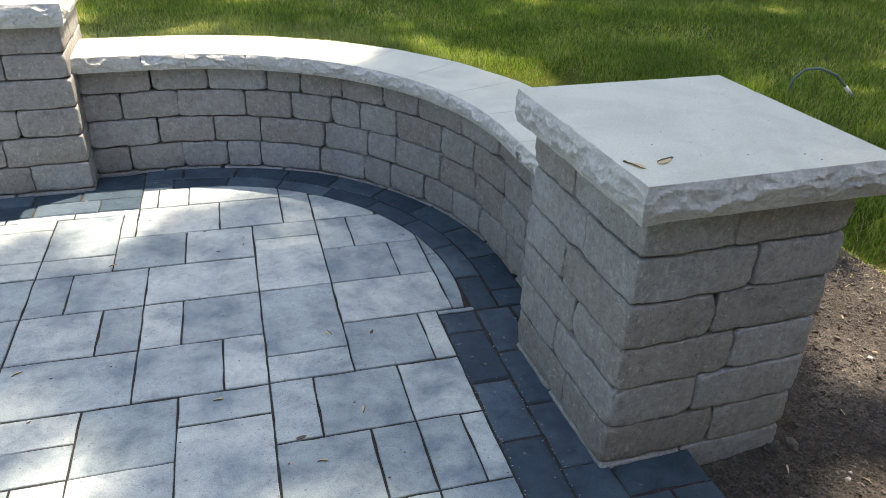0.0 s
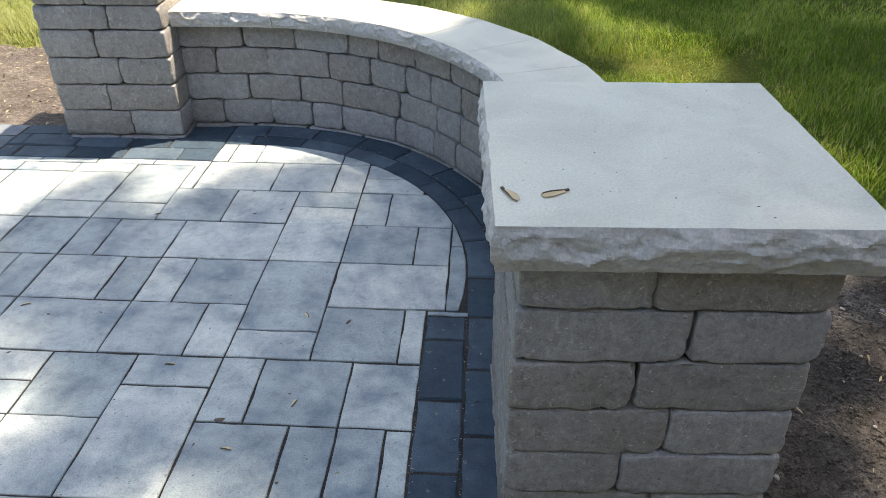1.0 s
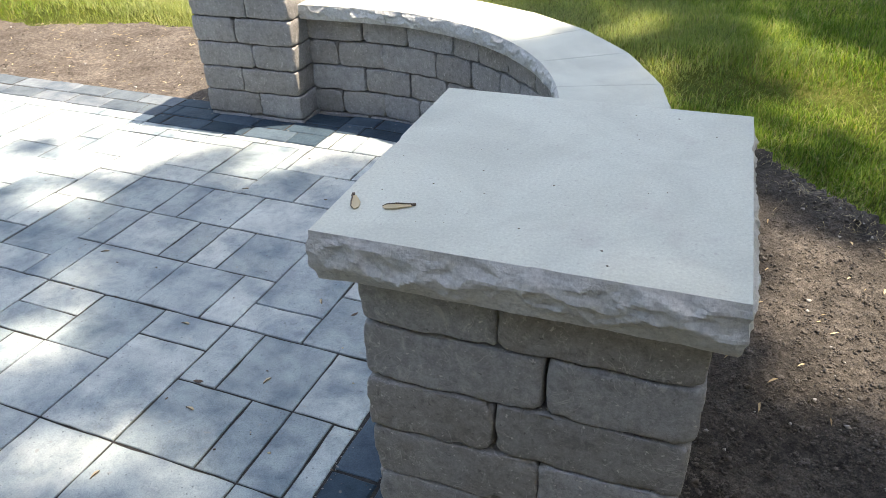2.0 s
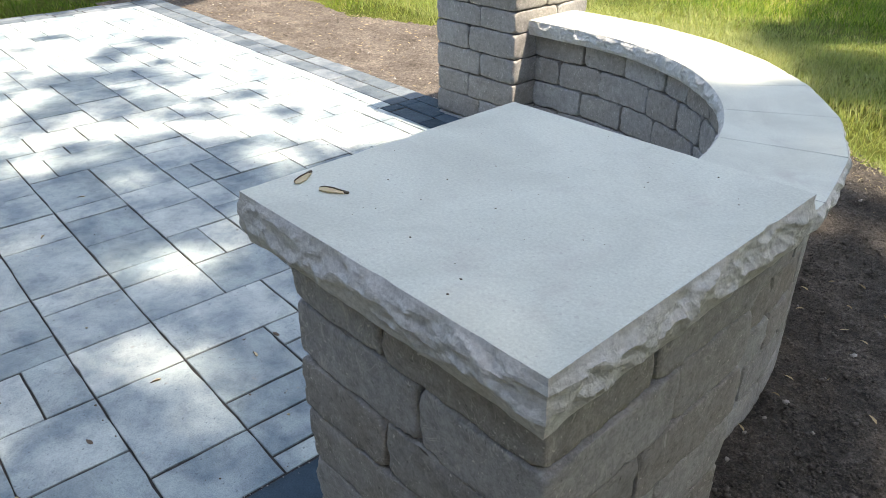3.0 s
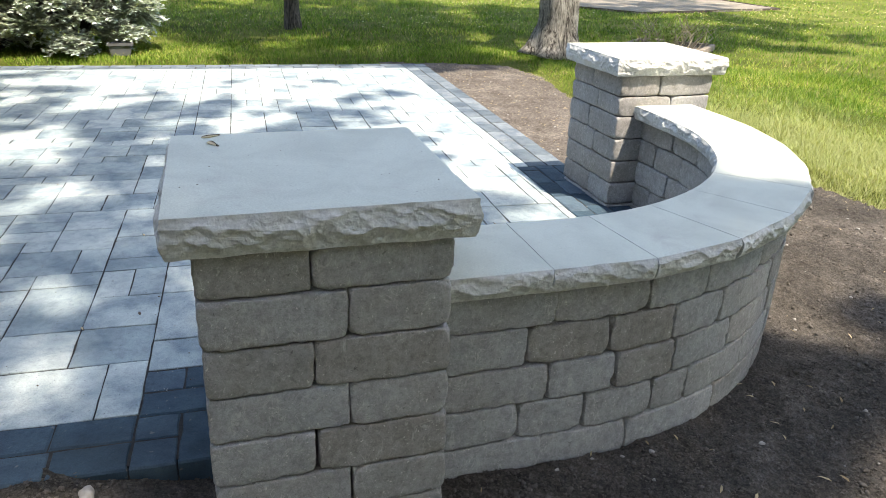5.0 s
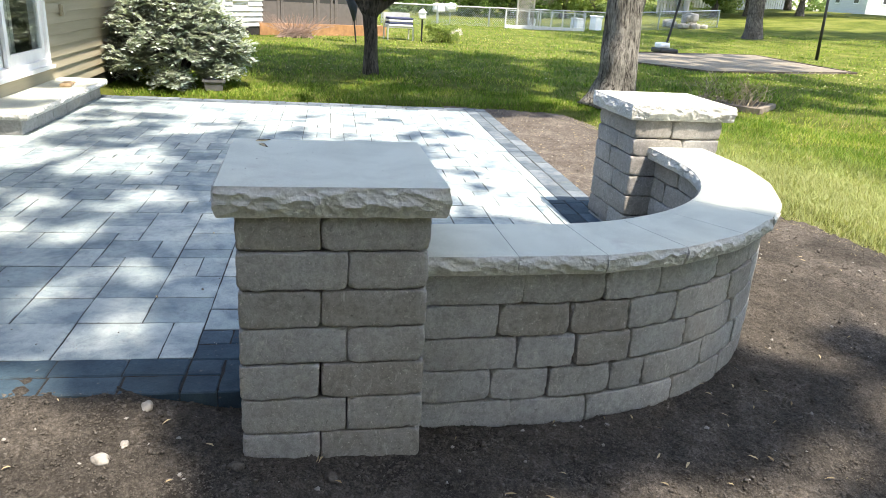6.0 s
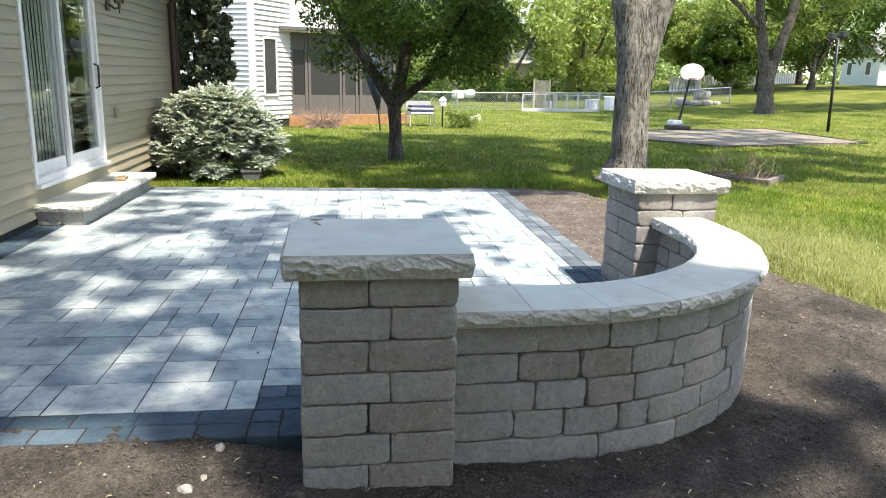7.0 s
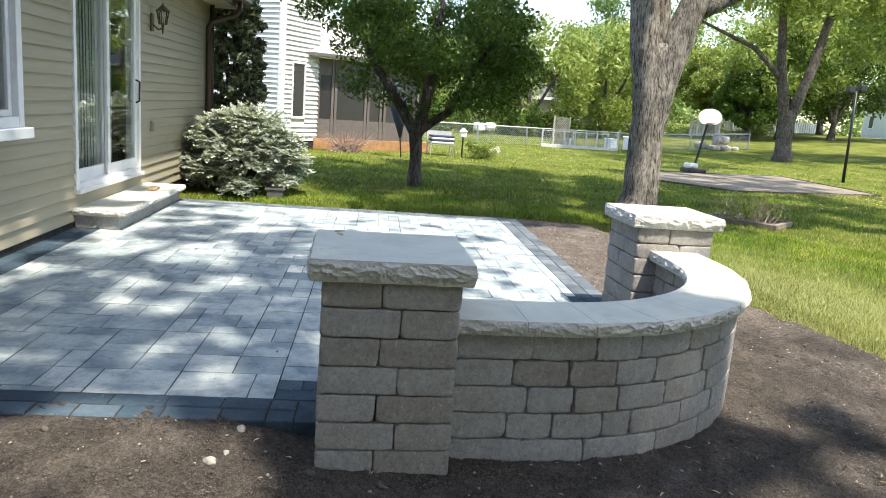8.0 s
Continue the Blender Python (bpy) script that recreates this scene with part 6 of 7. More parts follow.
def porch():
    d = Vector((-1.25, 2.9)).normalized()
    ob = empty("screened_porch", vec_frame((-18.15, -1.08, -0.12), (d.x, d.y)))
    tagged(ob, "dark screened porch on a cedar deck base", "porch")
    length, h = 3.25, 2.5
    frame = plain("taupe_trim", (0.125, 0.11, 0.10), 0.6)
    part("deck", boxed(-0.1, -0.1, 0.0, length + 0.4, 2.6, 0.3), WOOD, ob, "orange cedar deck boards")
    posts = (0.0, 0.42, 0.52, 1.45, 1.55, 1.95, 2.08, 2.62, 2.75, length - 0.08)
    for x in posts:
        part("post", boxed(x, 0.0, 0.3, x + 0.08, 0.09, h, bevel=0.006), frame, ob)
    for z0, z1 in ((0.3, 0.78), (0.78, 0.84), (2.05, 2.12), (2.12, h)):
        part("rail", boxed(0.0, 0.02, z0, length, 0.07, z1), frame, ob)
    for a, b in zip(posts, posts[1:]):
        if b - a > 0.15:
            part("screen", boxed(a + 0.08, 0.035, 0.84, b, 0.042, 2.05), SCREEN, ob, "dark insect screen")
    part("back_wall", boxed(0.0, 2.5, 0.3, length, 2.6, h), frame, ob)
    part("side_wall", boxed(length - 0.08, 0.09, 0.3, length, 2.5, h), SCREEN, ob)
    rv = [(-0.4, -0.35, h), (length + 0.4, -0.35, h), (length + 0.4, 2.8, h + 1.25), (-0.4, 2.8, h + 1.25)]
    rv += [(x, y, z + 0.12) for x, y, z in rv]
    part("roof", mesh_of("roof", rv, [(0, 1, 2, 3), (7, 6, 5, 4), (0, 4, 5, 1), (1, 5, 6, 2), (2, 6, 7, 3), (3, 7, 4, 0)], ROOF), None, ob, "pale grey shingle porch roof")
    part("fascia", boxed(-0.4, -0.37, h + 0.03, length + 0.4, -0.352, h + 0.11), frame, ob)


neighbour_house()
porch()


PALE_METAL = plain("pale_metal", (0.5, 0.5, 0.47), 0.5, 0.2)


def garden_bench():
    ob = empty("garden_bench", pose(-18.6, 2.55, -0.12, 0, 0, 100))
    tagged(ob, "pale metal garden bench with striped white cushions", "bench")
    for x in (-0.36, 0.36):
        part("side_frame", tube(bmesh.new(), [(x, -0.2, 0), (x, -0.2, 0.34), (x, 0.2, 0.34), (x, 0.24, 0.7)], 0.02, 6), PALE_METAL, ob)
        part("leg", tube(bmesh.new(), [(x, 0.2, 0.34), (x, 0.2, 0)], 0.02, 6), PALE_METAL, ob)
    part("seat", boxed(-0.38, -0.22, 0.33, 0.38, 0.22, 0.37), PALE_METAL, ob)
    part("backrest", boxed(-0.38, 0.21, 0.55, 0.38, 0.24, 0.72), PALE_METAL, ob)
    navy = plain("navy_cloth", (0.05, 0.06, 0.12), 0.9)
    for k, (z, back) in enumerate(((0.37, 0.18), (0.43, 0.17), (0.49, 0.16), (0.55, 0.15))):
        part("cushion", boxed(-0.34, -0.24, z, 0.34, back, z + 0.056, bevel=0.02, seg=2), navy if k % 2 else WHITE, ob, "navy cushion" if k % 2 else "white cushion")


garden_bench()


def flower_clump(x, y):
    ob = empty("flower_clump", pose(x, y, lawn_height(x, y) - 0.03))
    tagged(ob, "low green plant with small white blooms by the bench", "plant")
    r = random.Random(41)
    bm = bmesh.new()
    for k in range(10):
        a = 0.63 * k
        tube(bm, [(0, 0, 0), (0.15 * math.cos(a), 0.18 * math.sin(a), 0.25), (0.28 * math.cos(a), 0.4 * math.sin(a), 0.42)], [0.01, 0.007, 0.004], 4, False)
    part("stem", bm, TWIG, ob)
    cl = [(r.uniform(-0.3, 0.3), r.uniform(-0.4, 0.4), r.uniform(0.1, 0.5), 0.16) for _ in range(16)]
    v, f = leaf_cloud(cl, 1600, 0.045, 8)
    part("foliage", leaf_mesh("foliage", v, f, LEAF_BRIGHT), None, ob)
    cl = [(r.uniform(-0.2, 0.3), r.uniform(0.2, 0.55), r.uniform(0.15, 0.4), 0.08) for _ in range(7)]
    v, f = leaf_cloud(cl, 160, 0.035, 9)
    tagged(part("bloom", leaf_mesh("bloom", v, f, leaf_material("white_petal", (0.6, 0.55, 0.52), (0.8, 0.76, 0.74), trans=0.3)), None, ob), "small white blooms", kind="stuff")


flower_clump(-18.4, 3.75)


def path_lantern(x, y):
    ob = empty("path_lantern", pose(x, y, lawn_height(x, y)))
    tagged(ob, "small white path lantern on a dark stake", "lantern")
    part("stake", tube(bmesh.new(), [(0, 0, -0.1), (0, 0, 0.6)], 0.025, 6), BLACK, ob)
    part("lamp_head", boxed(-0.09, -0.09, 0.6, 0.09, 0.09, 0.76, bevel=0.02), WHITE, ob)
    bm = bmesh.new()
    bmesh.ops.create_cone(bm, segments=8, radius1=0.13, radius2=0.02, depth=0.1, cap_ends=True, matrix=Matrix.Translation((0, 0, 0.81)))
    part("cap", bm, WHITE, ob)


path_lantern(-18.3, 3.15)


def umbrella():
    ob = empty("patio_umbrella", pose(-16.6, 1.25, -0.12, 6, 4, 0))
    tagged(ob, "folded dark blue patio umbrella leaning by the porch", "umbrella")
    navy = plain("navy_canvas", (0.02, 0.03, 0.06), 0.85, vary=0.3, scale=12)
    part("pole", tube(bmesh.new(), [(0, 0, 0), (0, 0, 2.2)], 0.02, 8), BLACK, ob)
    bm = bmesh.new()
    tube(bm, [(0, 0, 0.55), (0, 0, 1.0), (0, -0.03, 1.6), (0, -0.05, 2.05)], [0.03, 0.15, 0.27, 0.05], 10)
    part("canopy", bm, navy, ob, "folded navy canopy", smooth=True)


umbrella()


def sand_court():
    n = len(COURT)
    cx, cy = sum(p[0] for p in COURT) / n, sum(p[1] for p in COURT) / n
    r = random.Random(3)
    rim = []
    for (x0, y0), (x1, y1) in zip(COURT, COURT[1:] + COURT[:1]):
        for k in range(6):
            rim.append((x0 + (x1 - x0) * k / 6 + r.uniform(-0.05, 0.05), y0 + (y1 - y0) * k / 6 + r.uniform(-0.05, 0.05)))
    m = len(rim)
    z = lambda x, y: lawn_height(x, y) + 0.035
    verts = [(cx, cy, z(cx, cy))] + [(x, y, z(x, y)) for x, y in rim] + [(x, y, z(x, y) - 0.15) for x, y in rim]
    faces = [(0, 1 + k, 1 + (k + 1) % m) for k in range(m)] + [(1 + m + k, 1 + m + (k + 1) % m, 1 + (k + 1) % m, 1 + k) for k in range(m)]
    mat_ = ground_material("pale_gravel", [(0.3, (0.18, 0.155, 0.12)), (0.7, (0.31, 0.275, 0.22))], 3, 60, 0.01)
    ob = new("gravel_court", mesh_of("gravel_court", verts, faces, mat_))
    tagged(ob, "pale gravel play court in the lawn", "gravel", kind="structure")
    for (x0, y0), (x1, y1) in zip(COURT, COURT[1:] + COURT[:1]):
        d = Vector((x1 - x0, y1 - y0, 0))
        n = Vector((-d.y, d.x, 0)).normalized() * 0.025
        verts = []
        for x, y in ((x0, y0), (x1, y1)):
            for s in (-1, 1):
                zz = lawn_height(x, y)
                verts += [(x + n.x * s, y + n.y * s, zz - 0.1), (x + n.x * s, y + n.y * s, zz + 0.046)]
        part("edging_board", mesh_of("edging_board", verts, [(0, 1, 5, 4), (6, 7, 3, 2), (1, 3, 7, 5), (4, 5, 7, 6), (2, 3, 1, 0), (0, 4, 6, 2)], BROWN), None, ob)


sand_court()


def hoop():
    x, y = -17.9, 10.15
    ob = empty("basketball_hoop", pose(x, y, lawn_height(x, y) + 0.03, 0, 0, 0))
    tagged(ob, "low portable basketball hoop with a white board", "hoop")
    part("base", boxed(-0.3, -0.28, 0.0, 0.3, 0.28, 0.13, bevel=0.04, seg=2), BLACK, ob)
    v, f = lumpy((0.4, 0.3, 0.16), (6, 5, 4), 0.05, 0.02, 4)
    part("ballast", mesh_of("ballast", v, f, WHITE, True), None, ob, "white sand bag", m=Matrix.Translation((0.0, -0.1, 0.2)))
    part("pole", tube(bmesh.new(), [(0, 0.0, 0.1), (0, 0.12, 0.7), (0, 0.24, 1.45)], 0.035, 8), BLACK, ob)
    bm = bmesh.new()
    bmesh.ops.create_circle(bm, cap_ends=True, segments=20, radius=0.5)
    for vv in bm.verts:
        a, b = vv.co.x, vv.co.y
        vv.co = Vector((0.1, 0.24 + a * 0.74, 1.66 + max(-0.2, b * 0.5)))
    ext = bmesh.ops.extrude_face_region(bm, geom=bm.faces[:])
    for vv in ext["geom"]:
        if isinstance(vv, bmesh.types.BMVert):
            vv.co.x += 0.04
    part("backboard", bm, WHITE, ob, "white fan-shaped backboard")
    rim = [(0.14 + 0.16 + 0.16 * math.cos(a), 0.24 + 0.16 * math.sin(a), 1.48) for a in (2 * math.pi * k / 12 for k in range(13))]
    part("rim", tube(bmesh.new(), rim, 0.012, 6, False), plain("orange_metal", (0.55, 0.12, 0.03), 0.5), ob)


hoop()


def yard_lamp():
    x, y = -18.1, 15.25
    ob = empty("yard_lamp", pose(x, y, lawn_height(x, y), 0, 0, 0))
    tagged(ob, "slim dark lamp post with two lantern heads on the lawn", "lamp")
    part("post", tube(bmesh.new(), [(0, 0, -0.1), (0.02, -0.06, 1.4), (0.0, -0.1, 2.75)], [0.05, 0.04, 0.04], 8), BLACK, ob, smooth=True)
    part("bracket", tube(bmesh.new(), [(0, -0.35, 2.72), (0, 0.15, 2.8)], 0.03, 6), BLACK, ob)
    part("lamp_head", boxed(-0.09, -0.42, 2.74, 0.09, -0.2, 2.93, bevel=0.03, seg=2), BLACK, ob)
    part("lamp_head", boxed(-0.09, -0.04, 2.8, 0.09, 0.18, 2.99, bevel=0.03, seg=2), BLACK, ob)


yard_lamp()


def timber_bed():
    ob = empty("raised_bed", pose(-7.7, 6.1, lawn_height(-7.7, 6.1), 0, 0, 42))
    tagged(ob, "low weathered timber garden bed full of twiggy weeds", "planter")
    grey = plain("weathered_timber", (0.20, 0.165, 0.13), 0.9, vary=0.3, scale=12, bump=0.4)
    for a in ((-0.55, -0.42, 0.55, -0.35), (-0.55, 0.35, 0.55, 0.42), (-0.55, -0.348, -0.48, 0.348), (0.48, -0.348, 0.55, 0.348)):
        part("board", boxed(a[0], a[1], -0.03, a[2], a[3], 0.085, bevel=0.008), grey, ob)
    part("earth", boxed(-0.478, -0.348, -0.02, 0.478, 0.348, 0.06), SOIL, ob)
    r = random.Random(6)
    bm = bmesh.new()
    for _ in range(60):
        x, y = r.uniform(-0.45, 0.45), r.uniform(-0.3, 0.3)
        tube(bm, [(x, y, 0.05), (x + r.uniform(-0.1, 0.1), y + r.uniform(-0.1, 0.1), 0.2), (x + r.uniform(-0.25, 0.25), y + r.uniform(-0.25, 0.25), r.uniform(0.25, 0.5))], [0.007, 0.005, 0.003], 4)
    part("stem", bm, plain("dry_stalk", (0.34, 0.28, 0.19), 0.9), ob, "dry straw-coloured stalks")
    cl = [(r.uniform(-0.45, 0.45), r.uniform(-0.3, 0.3), r.uniform(0.12, 0.3), 0.12) for _ in range(14)]
    v, f = leaf_cloud(cl, 500, 0.03, 4)
    tagged(part("weed", leaf_mesh("weeds", v, f, LEAF_BRIGHT), None, ob), kind="stuff")


timber_bed()


PICKET = plain("weathered_white", (0.5, 0.5, 0.48), 0.7, vary=0.15)


def chain_fence(x0, y0, x1, y1, height, posts):
    ob = empty("chain_link_fence", Matrix.Translation((0, 0, 0)))
    tagged(ob, "low galvanised chain-link fence across the far lawn", "fence")
    pts = [(x0 + (x1 - x0) * k / posts, y0 + (y1 - y0) * k / posts) for k in range(posts + 1)]
    for x, y in pts:
        z = lawn_height(x, y)
        part("post", tube(bmesh.new(), [(x, y, z - 0.1), (x, y, z + height + 0.04)], 0.035, 6), STEEL, ob)
    for (xa, ya), (xb, yb) in zip(pts, pts[1:]):
        za, zb = lawn_height(xa, ya), lawn_height(xb, yb)
        part("rail", tube(bmesh.new(), [(xa, ya, za + height), (xb, yb, zb + height)], 0.028, 6), STEEL, ob)
        bm = bmesh.new()
        n = 26
        for k in range(-8, n):
            for s in (1, -1):
                a, b = k / n, (k + 8) / n
                ca, cb = max(0.0, a), min(1.0, b)
                ha, hb = (ca - a) / (b - a), (cb - a) / (b - a)
                if s < 0:
                    ha, hb = 1 - ha, 1 - hb
                p = (xa + (xb - xa) * ca, ya + (yb - ya) * ca, za + height * ha)
                q = (xa + (xb - xa) * cb, ya + (yb - ya) * cb, zb + height * hb)
                tube(bm, [p, q], 0.0035, 3, False)
        part("wire_mesh", bm, STEEL, ob)


chain_fence(-27.5, 3.0, -30.5, 14.5, 0.75, 5)
chain_fence(-30.5, 14.5, -33.0, 20.5, 0.8, 3)




def picket_fence(x0, y0, x1, y1, height, n, label):
    ob = empty("picket_fence")
    tagged(ob, label, "fence")
    d = Vector((x1 - x0, y1 - y0, 0))
    turn = math.degrees(math.atan2(d.y, d.x))
    z = lawn_height((x0 + x1) / 2, (y0 + y1) / 2)
    ob.matrix_basis = pose(x0, y0, z, 0, 0, turn)
    step = d.length / n
    for h in (0.25, height - 0.25):
        part("rail", boxed(0, 0.03, h, d.length, 0.07, h + 0.09), PICKET, ob)
    for k in range(n):
        part("picket", boxed(k * step, -0.01, -0.05, k * step + step * 0.72, 0.028, height), PICKET, ob)


picket_fence(-48, 27, -54, 39, 1.0, 40, "white picket fence far across the lawn")
picket_fence(-43, 22, -44, 24.5, 0.9, 9, "white picket fence far across the lawn")


def trellis():
    x, y = -28.2, 9.0
    ob = empty("lattice_trellis", pose(x, y, lawn_height(x, y), 0, 0, 95))
    tagged(ob, "pale wooden lattice trellis by the fence", "trellis")
    wood = plain("pale_lattice", (0.42, 0.38, 0.30), 0.8)
    for k in range(-6, 7):
        for s in (1, -1):
            pts = []
            for t in (0.0, 1.0):
                pts.append((k * 0.1 + s * (t - 0.5) * 1.3, 0.01 * s, t * 1.3))
            (xa, _, za), (xb, _, zb) = pts
            # cut to the width
            def at_x(xx):
                return za + (zb - za) * (xx - xa) / (xb - xa)
            lo, hi = max(min(xa, xb), -0.35), min(max(xa, xb), 0.35)
            if hi - lo > 0.05:
                part("lath", tube(bmesh.new(), [(lo, 0.01 * s, at_x(lo)), (hi, 0.01 * s, at_x(hi))], 0.016, 4), wood, ob)
    for x in (-0.36, 0.36):
        part("post", boxed(x - 0.025, -0.03, -0.1, x + 0.025, 0.03, 1.35), wood, ob)


trellis()


def garden_enclosure(x, y0, y1, height):
    """A low run of pale wire panels over a base board, round a vegetable plot."""
    ob = empty("garden_enclosure", pose(x, y0, lawn_height(x, (y0 + y1) / 2), 0, 0, 94))
    tagged(ob, "low pale wire garden enclosure over a white base board", "fence")
    length = y1 - y0
    part("base_board", boxed(0, -0.02, -0.05, length, 0.02, 0.14, bevel=0.005), PICKET, ob)
    n = 7
    for k in range(n + 1):
        a = length * k / n
        part("post", boxed(a - 0.025, -0.025, -0.1, a + 0.025, 0.025, height + 0.05, bevel=0.004), PICKET, ob)
    part("rail", boxed(0, -0.018, height - 0.03, length, 0.018, height), PICKET, ob)
    for k in range(n):
        a, b = length * k / n, length * (k + 1) / n
        bm = bmesh.new()
        for j in range(1, 8):
            u = a + (b - a) * j / 8
            tube(bm, [(u, 0, 0.12), (u, 0, height - 0.02)], 0.005, 3, False)
        for j in range(1, 7):
            z = 0.14 + (height - 0.16) * j / 7
            tube(bm, [(a, 0, z), (b, 0, z)], 0.005, 3, False)
        part("wire_panel", bm, STEEL, ob)




garden_enclosure(-27.9, 8.1, 11.6, 0.72)


def rain_barrel(x, y, w, h, name, label):
    ob = empty(name, pose(x, y, lawn_height(x, y), 0, 0, 20))
    tagged(ob, label, "bin")
    part("body", boxed(-w / 2, -w / 2, 0, w / 2, w / 2, h * 0.88, bevel=0.03), WHITE, ob)
    part("lid", boxed(-w / 2 - 0.02, -w / 2 - 0.02, h * 0.88, w / 2 + 0.02, w / 2 + 0.02, h, bevel=0.02), WHITE, ob)


rain_barrel(-29.0, 11.6, 0.45, 0.5, "storage_bin", "white plastic storage bin by the fence")
rain_barrel(-29.4, 12.6, 0.4, 0.62, "storage_bin", "white plastic storage bin by the fence")
rain_barrel(-30.5, 10.0, 0.3, 0.35, "storage_bin", "white plastic storage bin by the fence")


def wrapped_bundle(x, y):
    """White sheeting gathered over a garden frame."""
    ob = empty("covered_frame", pose(x, y, lawn_height(x, y)))
    tagged(ob, "white sheeting bundled over a low garden frame", "cover")
    for k, (dy, z, w) in enumerate(((0.0, 0.62, 0.42), (0.5, 0.66, 0.4))):
        v, f = lumpy((w, w * 1.1, 0.34), (8, 8, 6), 0.12, 0.05, k + 3)
        part("sheet", mesh_of("sheet", v, f, WHITE, True), None, ob, m=Matrix.Translation((0, dy, z)))
        part("stake", tube(bmesh.new(), [(0, dy, -0.1), (0, dy, 0.6)], 0.02, 6), STEEL, ob)


wrapped_bundle(-29.5, 5.6)


def rock_pile(x, y):
    ob = empty("rock_fountain", pose(x, y, lawn_height(x, y)))
    tagged(ob, "pile of pale rocks round a stone garden pillar", "rocks")
    r = random.Random(8)
    for k in range(12):
        a, d, s = r.uniform(0, 6.28), r.uniform(0.1, 1.1), r.uniform(0.25, 0.5)
        v, f = lumpy((s * 1.3, s, s * 0.8), (5, 5, 4), s * 0.3, s * 0.08, k + 3)
        part("rock", mesh_of("rock", v, f, STONE, True), None, ob, m=pose(d * math.cos(a), d * math.sin(a), s * 0.3 + (0.35 if d < 0.4 else 0), 0, 0, r.uniform(0, 180)))
    part("column", tube(bmesh.new(), [(0, 0, 0), (0, 0, 1.0), (0, 0, 1.6)], [0.16, 0.14, 0.2], 10), STONE, ob)


rock_pile(-32.5, 18.4)


ROOF_DARK = plain("dark_shingle", (0.17, 0.165, 0.16), 0.9, vary=0.25, scale=14)


def far_house(x, y, turn, w, d, h, wall, label, windows):
    ob = empty("far_house", pose(x, y, lawn_height(x, y) - 0.1, 0, 0, turn))
    tagged(ob, label, "house")
    part("wall", boxed(-w / 2, -d / 2, 0, w / 2, d / 2, h), wall, ob)
    rv = [(-w / 2 - 0.4, -d / 2 - 0.4, h), (w / 2 + 0.4, -d / 2 - 0.4, h), (w / 2 + 0.4, d / 2 + 0.4, h), (-w / 2 - 0.4, d / 2 + 0.4, h), (-w / 2 - 0.4, 0, h + 1.9), (w / 2 + 0.4, 0, h + 1.9)]
    part("roof", mesh_of("roof", rv, [(0, 1, 5, 4), (2, 3, 4, 5), (0, 4, 3), (1, 2, 5), (3, 2, 1, 0)], ROOF_DARK), None, ob)
    for k in range(windows):
        a = -w / 2 + w * (k + 0.5) / windows
        bm = bmesh.new()
        frame_bars(bm, a - 0.5, a + 0.5, 1.0, 2.3, -d / 2 - 0.05, -d / 2 + 0.02, 0.09)
        win = part("window", bm, WHITE, ob)
        part("pane", boxed(a - 0.41, -d / 2 - 0.02, 1.09, a + 0.41, -d / 2 - 0.01, 2.21), SCREEN, win)
    for side in (-1, 1):
        for b in (-d / 4, d / 4):
            x = side * (w / 2 + 0.02)
            bm = boxed(x - 0.05, b - 0.55, 0.95, x + 0.05, b + 0.55, 2.3, bevel=0.01)
            win = part("window", bm, WHITE, ob)
            part("pane", boxed(x + side * 0.04 - 0.02, b - 0.44, 1.06, x + side * 0.04 + 0.02, b + 0.44, 2.19), SCREEN, win)
    part("fascia", boxed(-w / 2 - 0.42, -d / 2 - 0.43, h - 0.12, w / 2 + 0.42, -d / 2 - 0.405, h + 0.1), WHITE, ob)


far_house(-60, 57, 75, 14, 8, 2.8, siding_material("far_white_vinyl", (0.60, 0.60, 0.57)), "pale house far beyond the lawn", 4)
far_house(-62, 13, 85, 16, 8, 2.6, SIDING, "low house with a grey roof behind the far trees", 4)

# ---- far trees ----
r_far = random.Random(21)


def far_tree(x, y, height, spread, leaf, seed, leaves=13000, size=0.14, low=0.25, bark=BARK_DARK):
    z0 = height * low
    mid = (z0 + height) / 2
    lean = r_far.uniform(-0.4, 0.4)
    tree("garden_tree", "leafy green garden tree beyond the lawn", (x, y, lawn_height(x, y) - 0.1),
         [(((0, 0, 0), (0, lean * 0.5, z0), (0, lean, height * 0.7)), (0.2 + height * 0.01, 0.16, 0.06)),
          (((0, lean * 0.5, z0), (0.2, spread * 0.4, mid), (0.3, spread * 0.6, height * 0.8)), (0.10, 0.08, 0.03)),
          (((0, lean * 0.5, z0), (-0.2, -spread * 0.4, mid), (0, -spread * 0.6, height * 0.8)), (0.10, 0.08, 0.03))],
         [((0, 0, mid), (spread, spread, (height - z0) / 2), 75, spread * 0.24)], leaves, size, bark, leaf, seed, 8, 0.2)


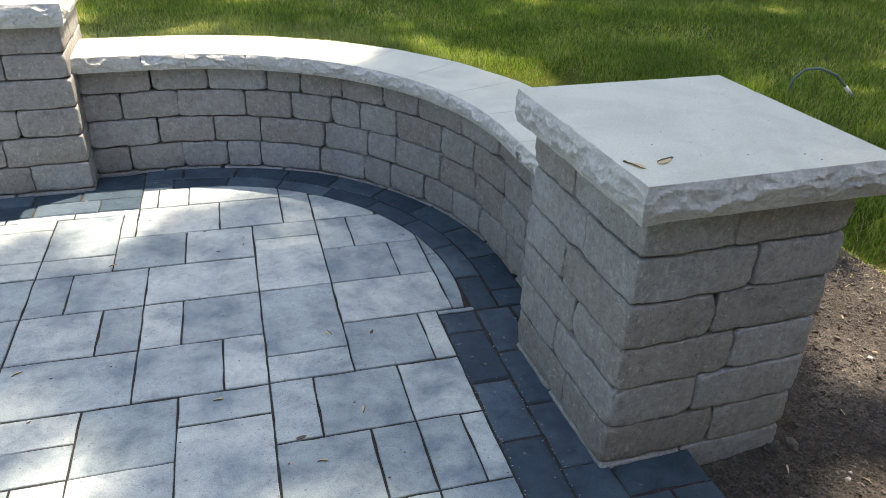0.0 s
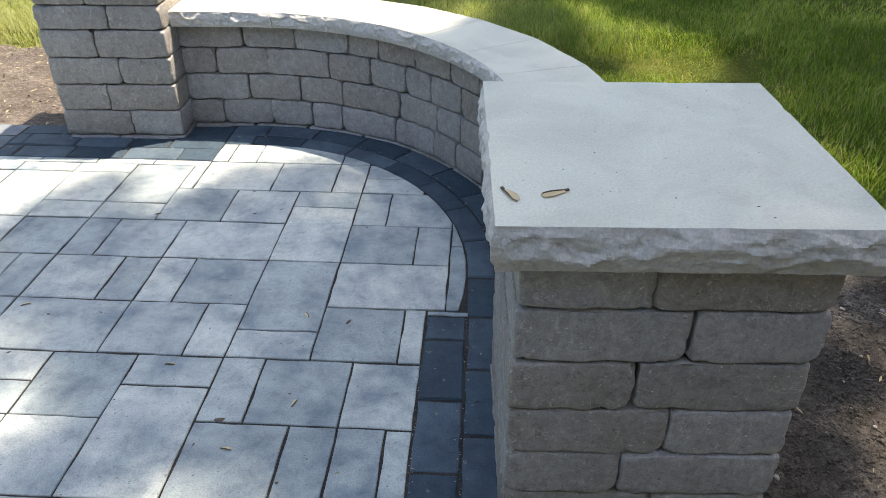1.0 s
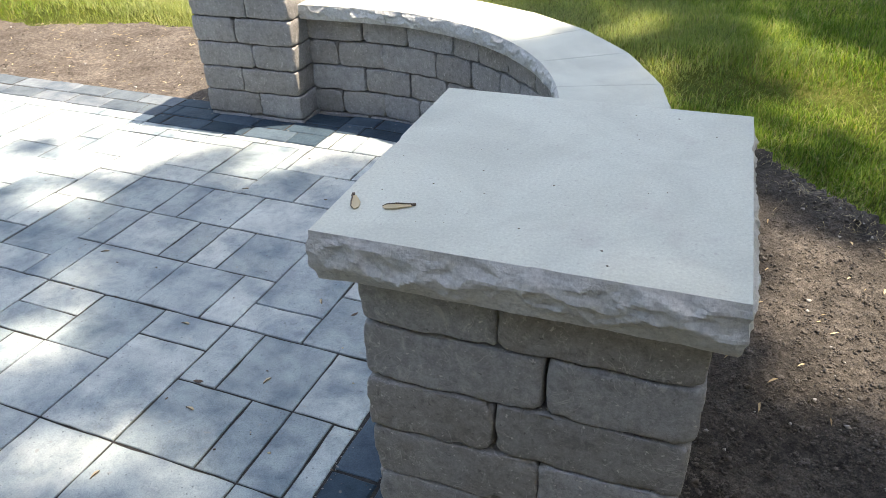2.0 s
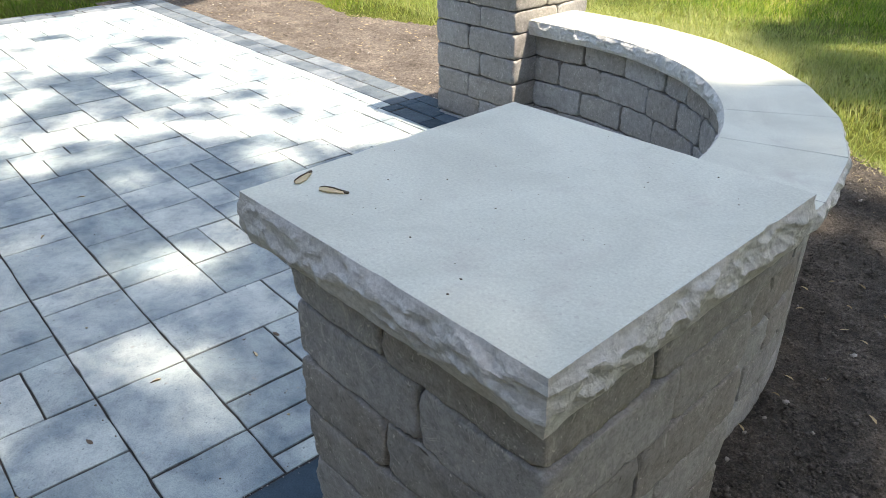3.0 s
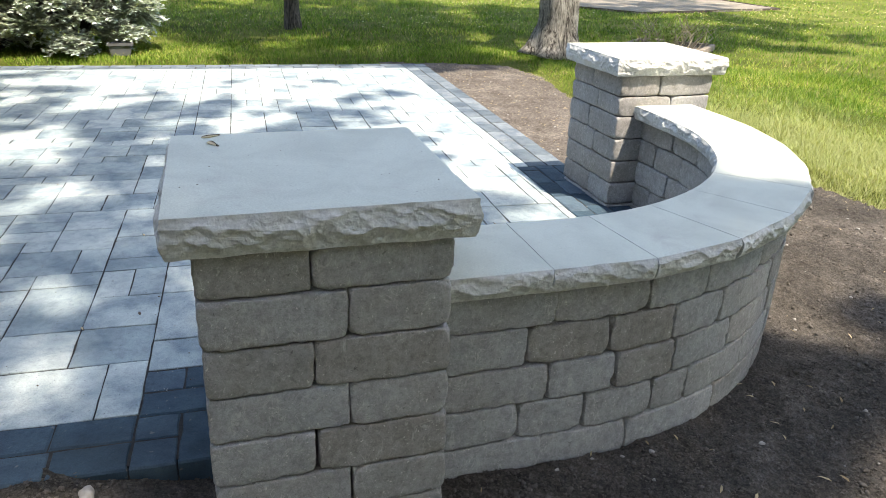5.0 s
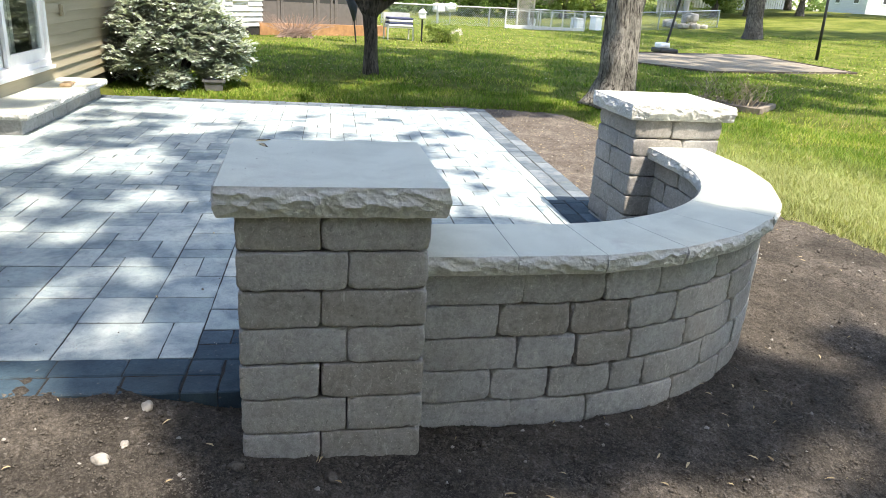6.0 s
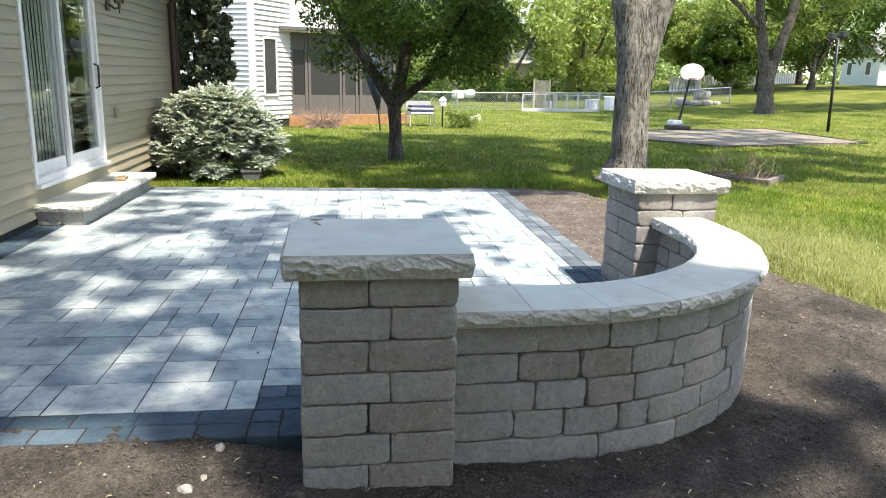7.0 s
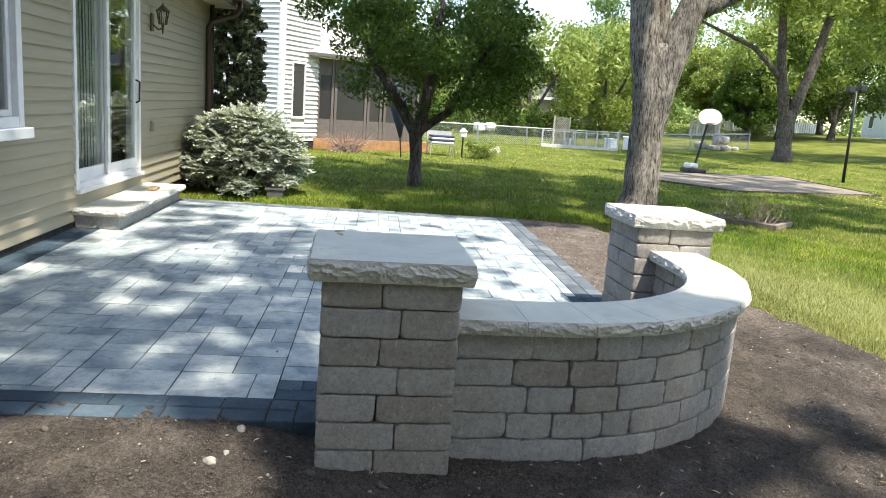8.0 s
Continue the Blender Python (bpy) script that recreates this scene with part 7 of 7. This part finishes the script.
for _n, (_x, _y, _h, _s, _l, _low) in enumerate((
        (-40, 10.5, 6.8, 3.4, LEAF_BRIGHT, 0.12), (-42, 15.5, 7.2, 3.6, LEAF_BRIGHT, 0.12), (-46, 6.0, 6.5, 3.2, LEAF_HAZED, 0.1), (-44, 1.5, 6.0, 3.0, LEAF_HAZED, 0.1),
        (-50, 20.5, 9.0, 4.2, LEAF_HAZED, 0.15), (-46, 25.0, 6.0, 2.6, LEAF_BRIGHT, 0.2), (-40, 24.2, 4.2, 1.9, LEAF, 0.25), (-56, 30.0, 10.0, 5.0, LEAF_HAZED, 0.2), (-40, 30.0, 9.5, 4.4, LEAF, 0.1),
        (-50, 36.0, 9.0, 4.5, LEAF_HAZED, 0.25), (-38, 36.0, 9.0, 4.2, LEAF, 0.12), (-58, 11.0, 9.0, 5.0, LEAF_HAZED, 0.1), (-58, 2.0, 9.0, 5.0, LEAF_HAZED, 0.1), (-56, 22.0, 11.0, 5.0, LEAF, 0.2), (-52, -6.0, 8.0, 5.0, LEAF_HAZED, 0.1), (-40, 26.5, 9.5, 4.0, LEAF_BRIGHT, 0.12), (-46, 31, 10.0, 4.4, LEAF_HAZED, 0.2))):
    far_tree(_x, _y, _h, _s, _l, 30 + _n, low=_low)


def far_woods():
    cl = []
    r = random.Random(2)
    for k in range(420):
        a = r.uniform(-25, 75)
        x = -78 - r.uniform(0, 10) + max(0, a - 45) * 0.5
        cl.append((x, a, r.uniform(0.3, 6.5) * r.uniform(0.6, 1.2), r.uniform(1.2, 2.4)))
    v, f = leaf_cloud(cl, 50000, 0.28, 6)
    ob = new("far_woods", leaf_mesh("far_woods", v, f, LEAF_HAZED))
    tagged(ob, "hazy green woods closing the view", "woods", kind="stuff")


far_woods()


def hedge_row(x0, y0, x1, y1, h, seed):
    ob = empty("garden_hedge", Matrix.Translation((x0, y0, lawn_height(x0, y0) - 0.1)))
    tagged(ob, "loose green hedge along the far fence", "hedge")
    r = random.Random(seed)
    cl = []
    for k in range(60):
        t = r.random()
        cl.append(((x1 - x0) * t + r.uniform(-0.4, 0.4), (y1 - y0) * t, r.uniform(0.2, h * r.uniform(0.6, 1.1)), 0.5))
    v, f = leaf_cloud(cl, 12000, 0.09, seed)
    part("foliage", leaf_mesh("foliage", v, f, LEAF if seed % 2 else LEAF_HAZED), None, ob)


hedge_row(-36, 1.0, -40, 14.0, 1.6, 3)
hedge_row(-41, 14.0, -46, 30.0, 1.6, 4)


def lawn_flowers():
    """Tiny yellow and white blooms in the far lawn."""
    r = np.random.RandomState(12)
    verts, faces = [], []
    while len(faces) < 2600:
        x, y = -9.5 - 20 * r.rand(), -1 + 17 * r.rand()
        if not open_lawn(x, y) or noise.noise((x * 0.4, y * 0.4, 2)) < -0.15:
            continue
        z, s, k = lawn_height(x, y) + 0.045, 0.012 + 0.014 * r.rand(), len(verts)
        verts += [(x - s, y, z), (x, y - s, z + 0.008), (x + s, y, z), (x, y + s, z + 0.008)]
        faces.append((k, k + 1, k + 2, k + 3))
    ob = new("lawn_flowers", leaf_mesh("lawn_flowers", np.array(verts), np.array(faces), leaf_material("pale_yellow_bloom", (0.55, 0.50, 0.14), (0.70, 0.66, 0.42))))
    tagged(ob, "tiny pale yellow blooms scattered in the lawn", "flower", kind="stuff")


lawn_flowers()


def twig_shrub(x, y):
    ob = empty("bare_shrub", pose(x, y, lawn_height(x, y)))
    tagged(ob, "bare twiggy pinkish shrub before the porch", "shrub")
    r = random.Random(14)
    bm = bmesh.new()
    for _ in range(150):
        a, t = r.uniform(0, 6.28), r.uniform(0.2, 1.0)
        tube(bm, [(r.uniform(-0.3, 0.3), r.uniform(-0.5, 0.5), 0), (0.3 * t * math.cos(a), 0.7 * t * math.sin(a), 0.25), (0.55 * t * math.cos(a), 1.1 * t * math.sin(a), r.uniform(0.3, 0.6))], [0.008, 0.006, 0.003], 3, False)
    part("twig", bm, plain("pinkish_twig", (0.30, 0.21, 0.17), 0.9), ob)


twig_shrub(-17.6, -0.25)
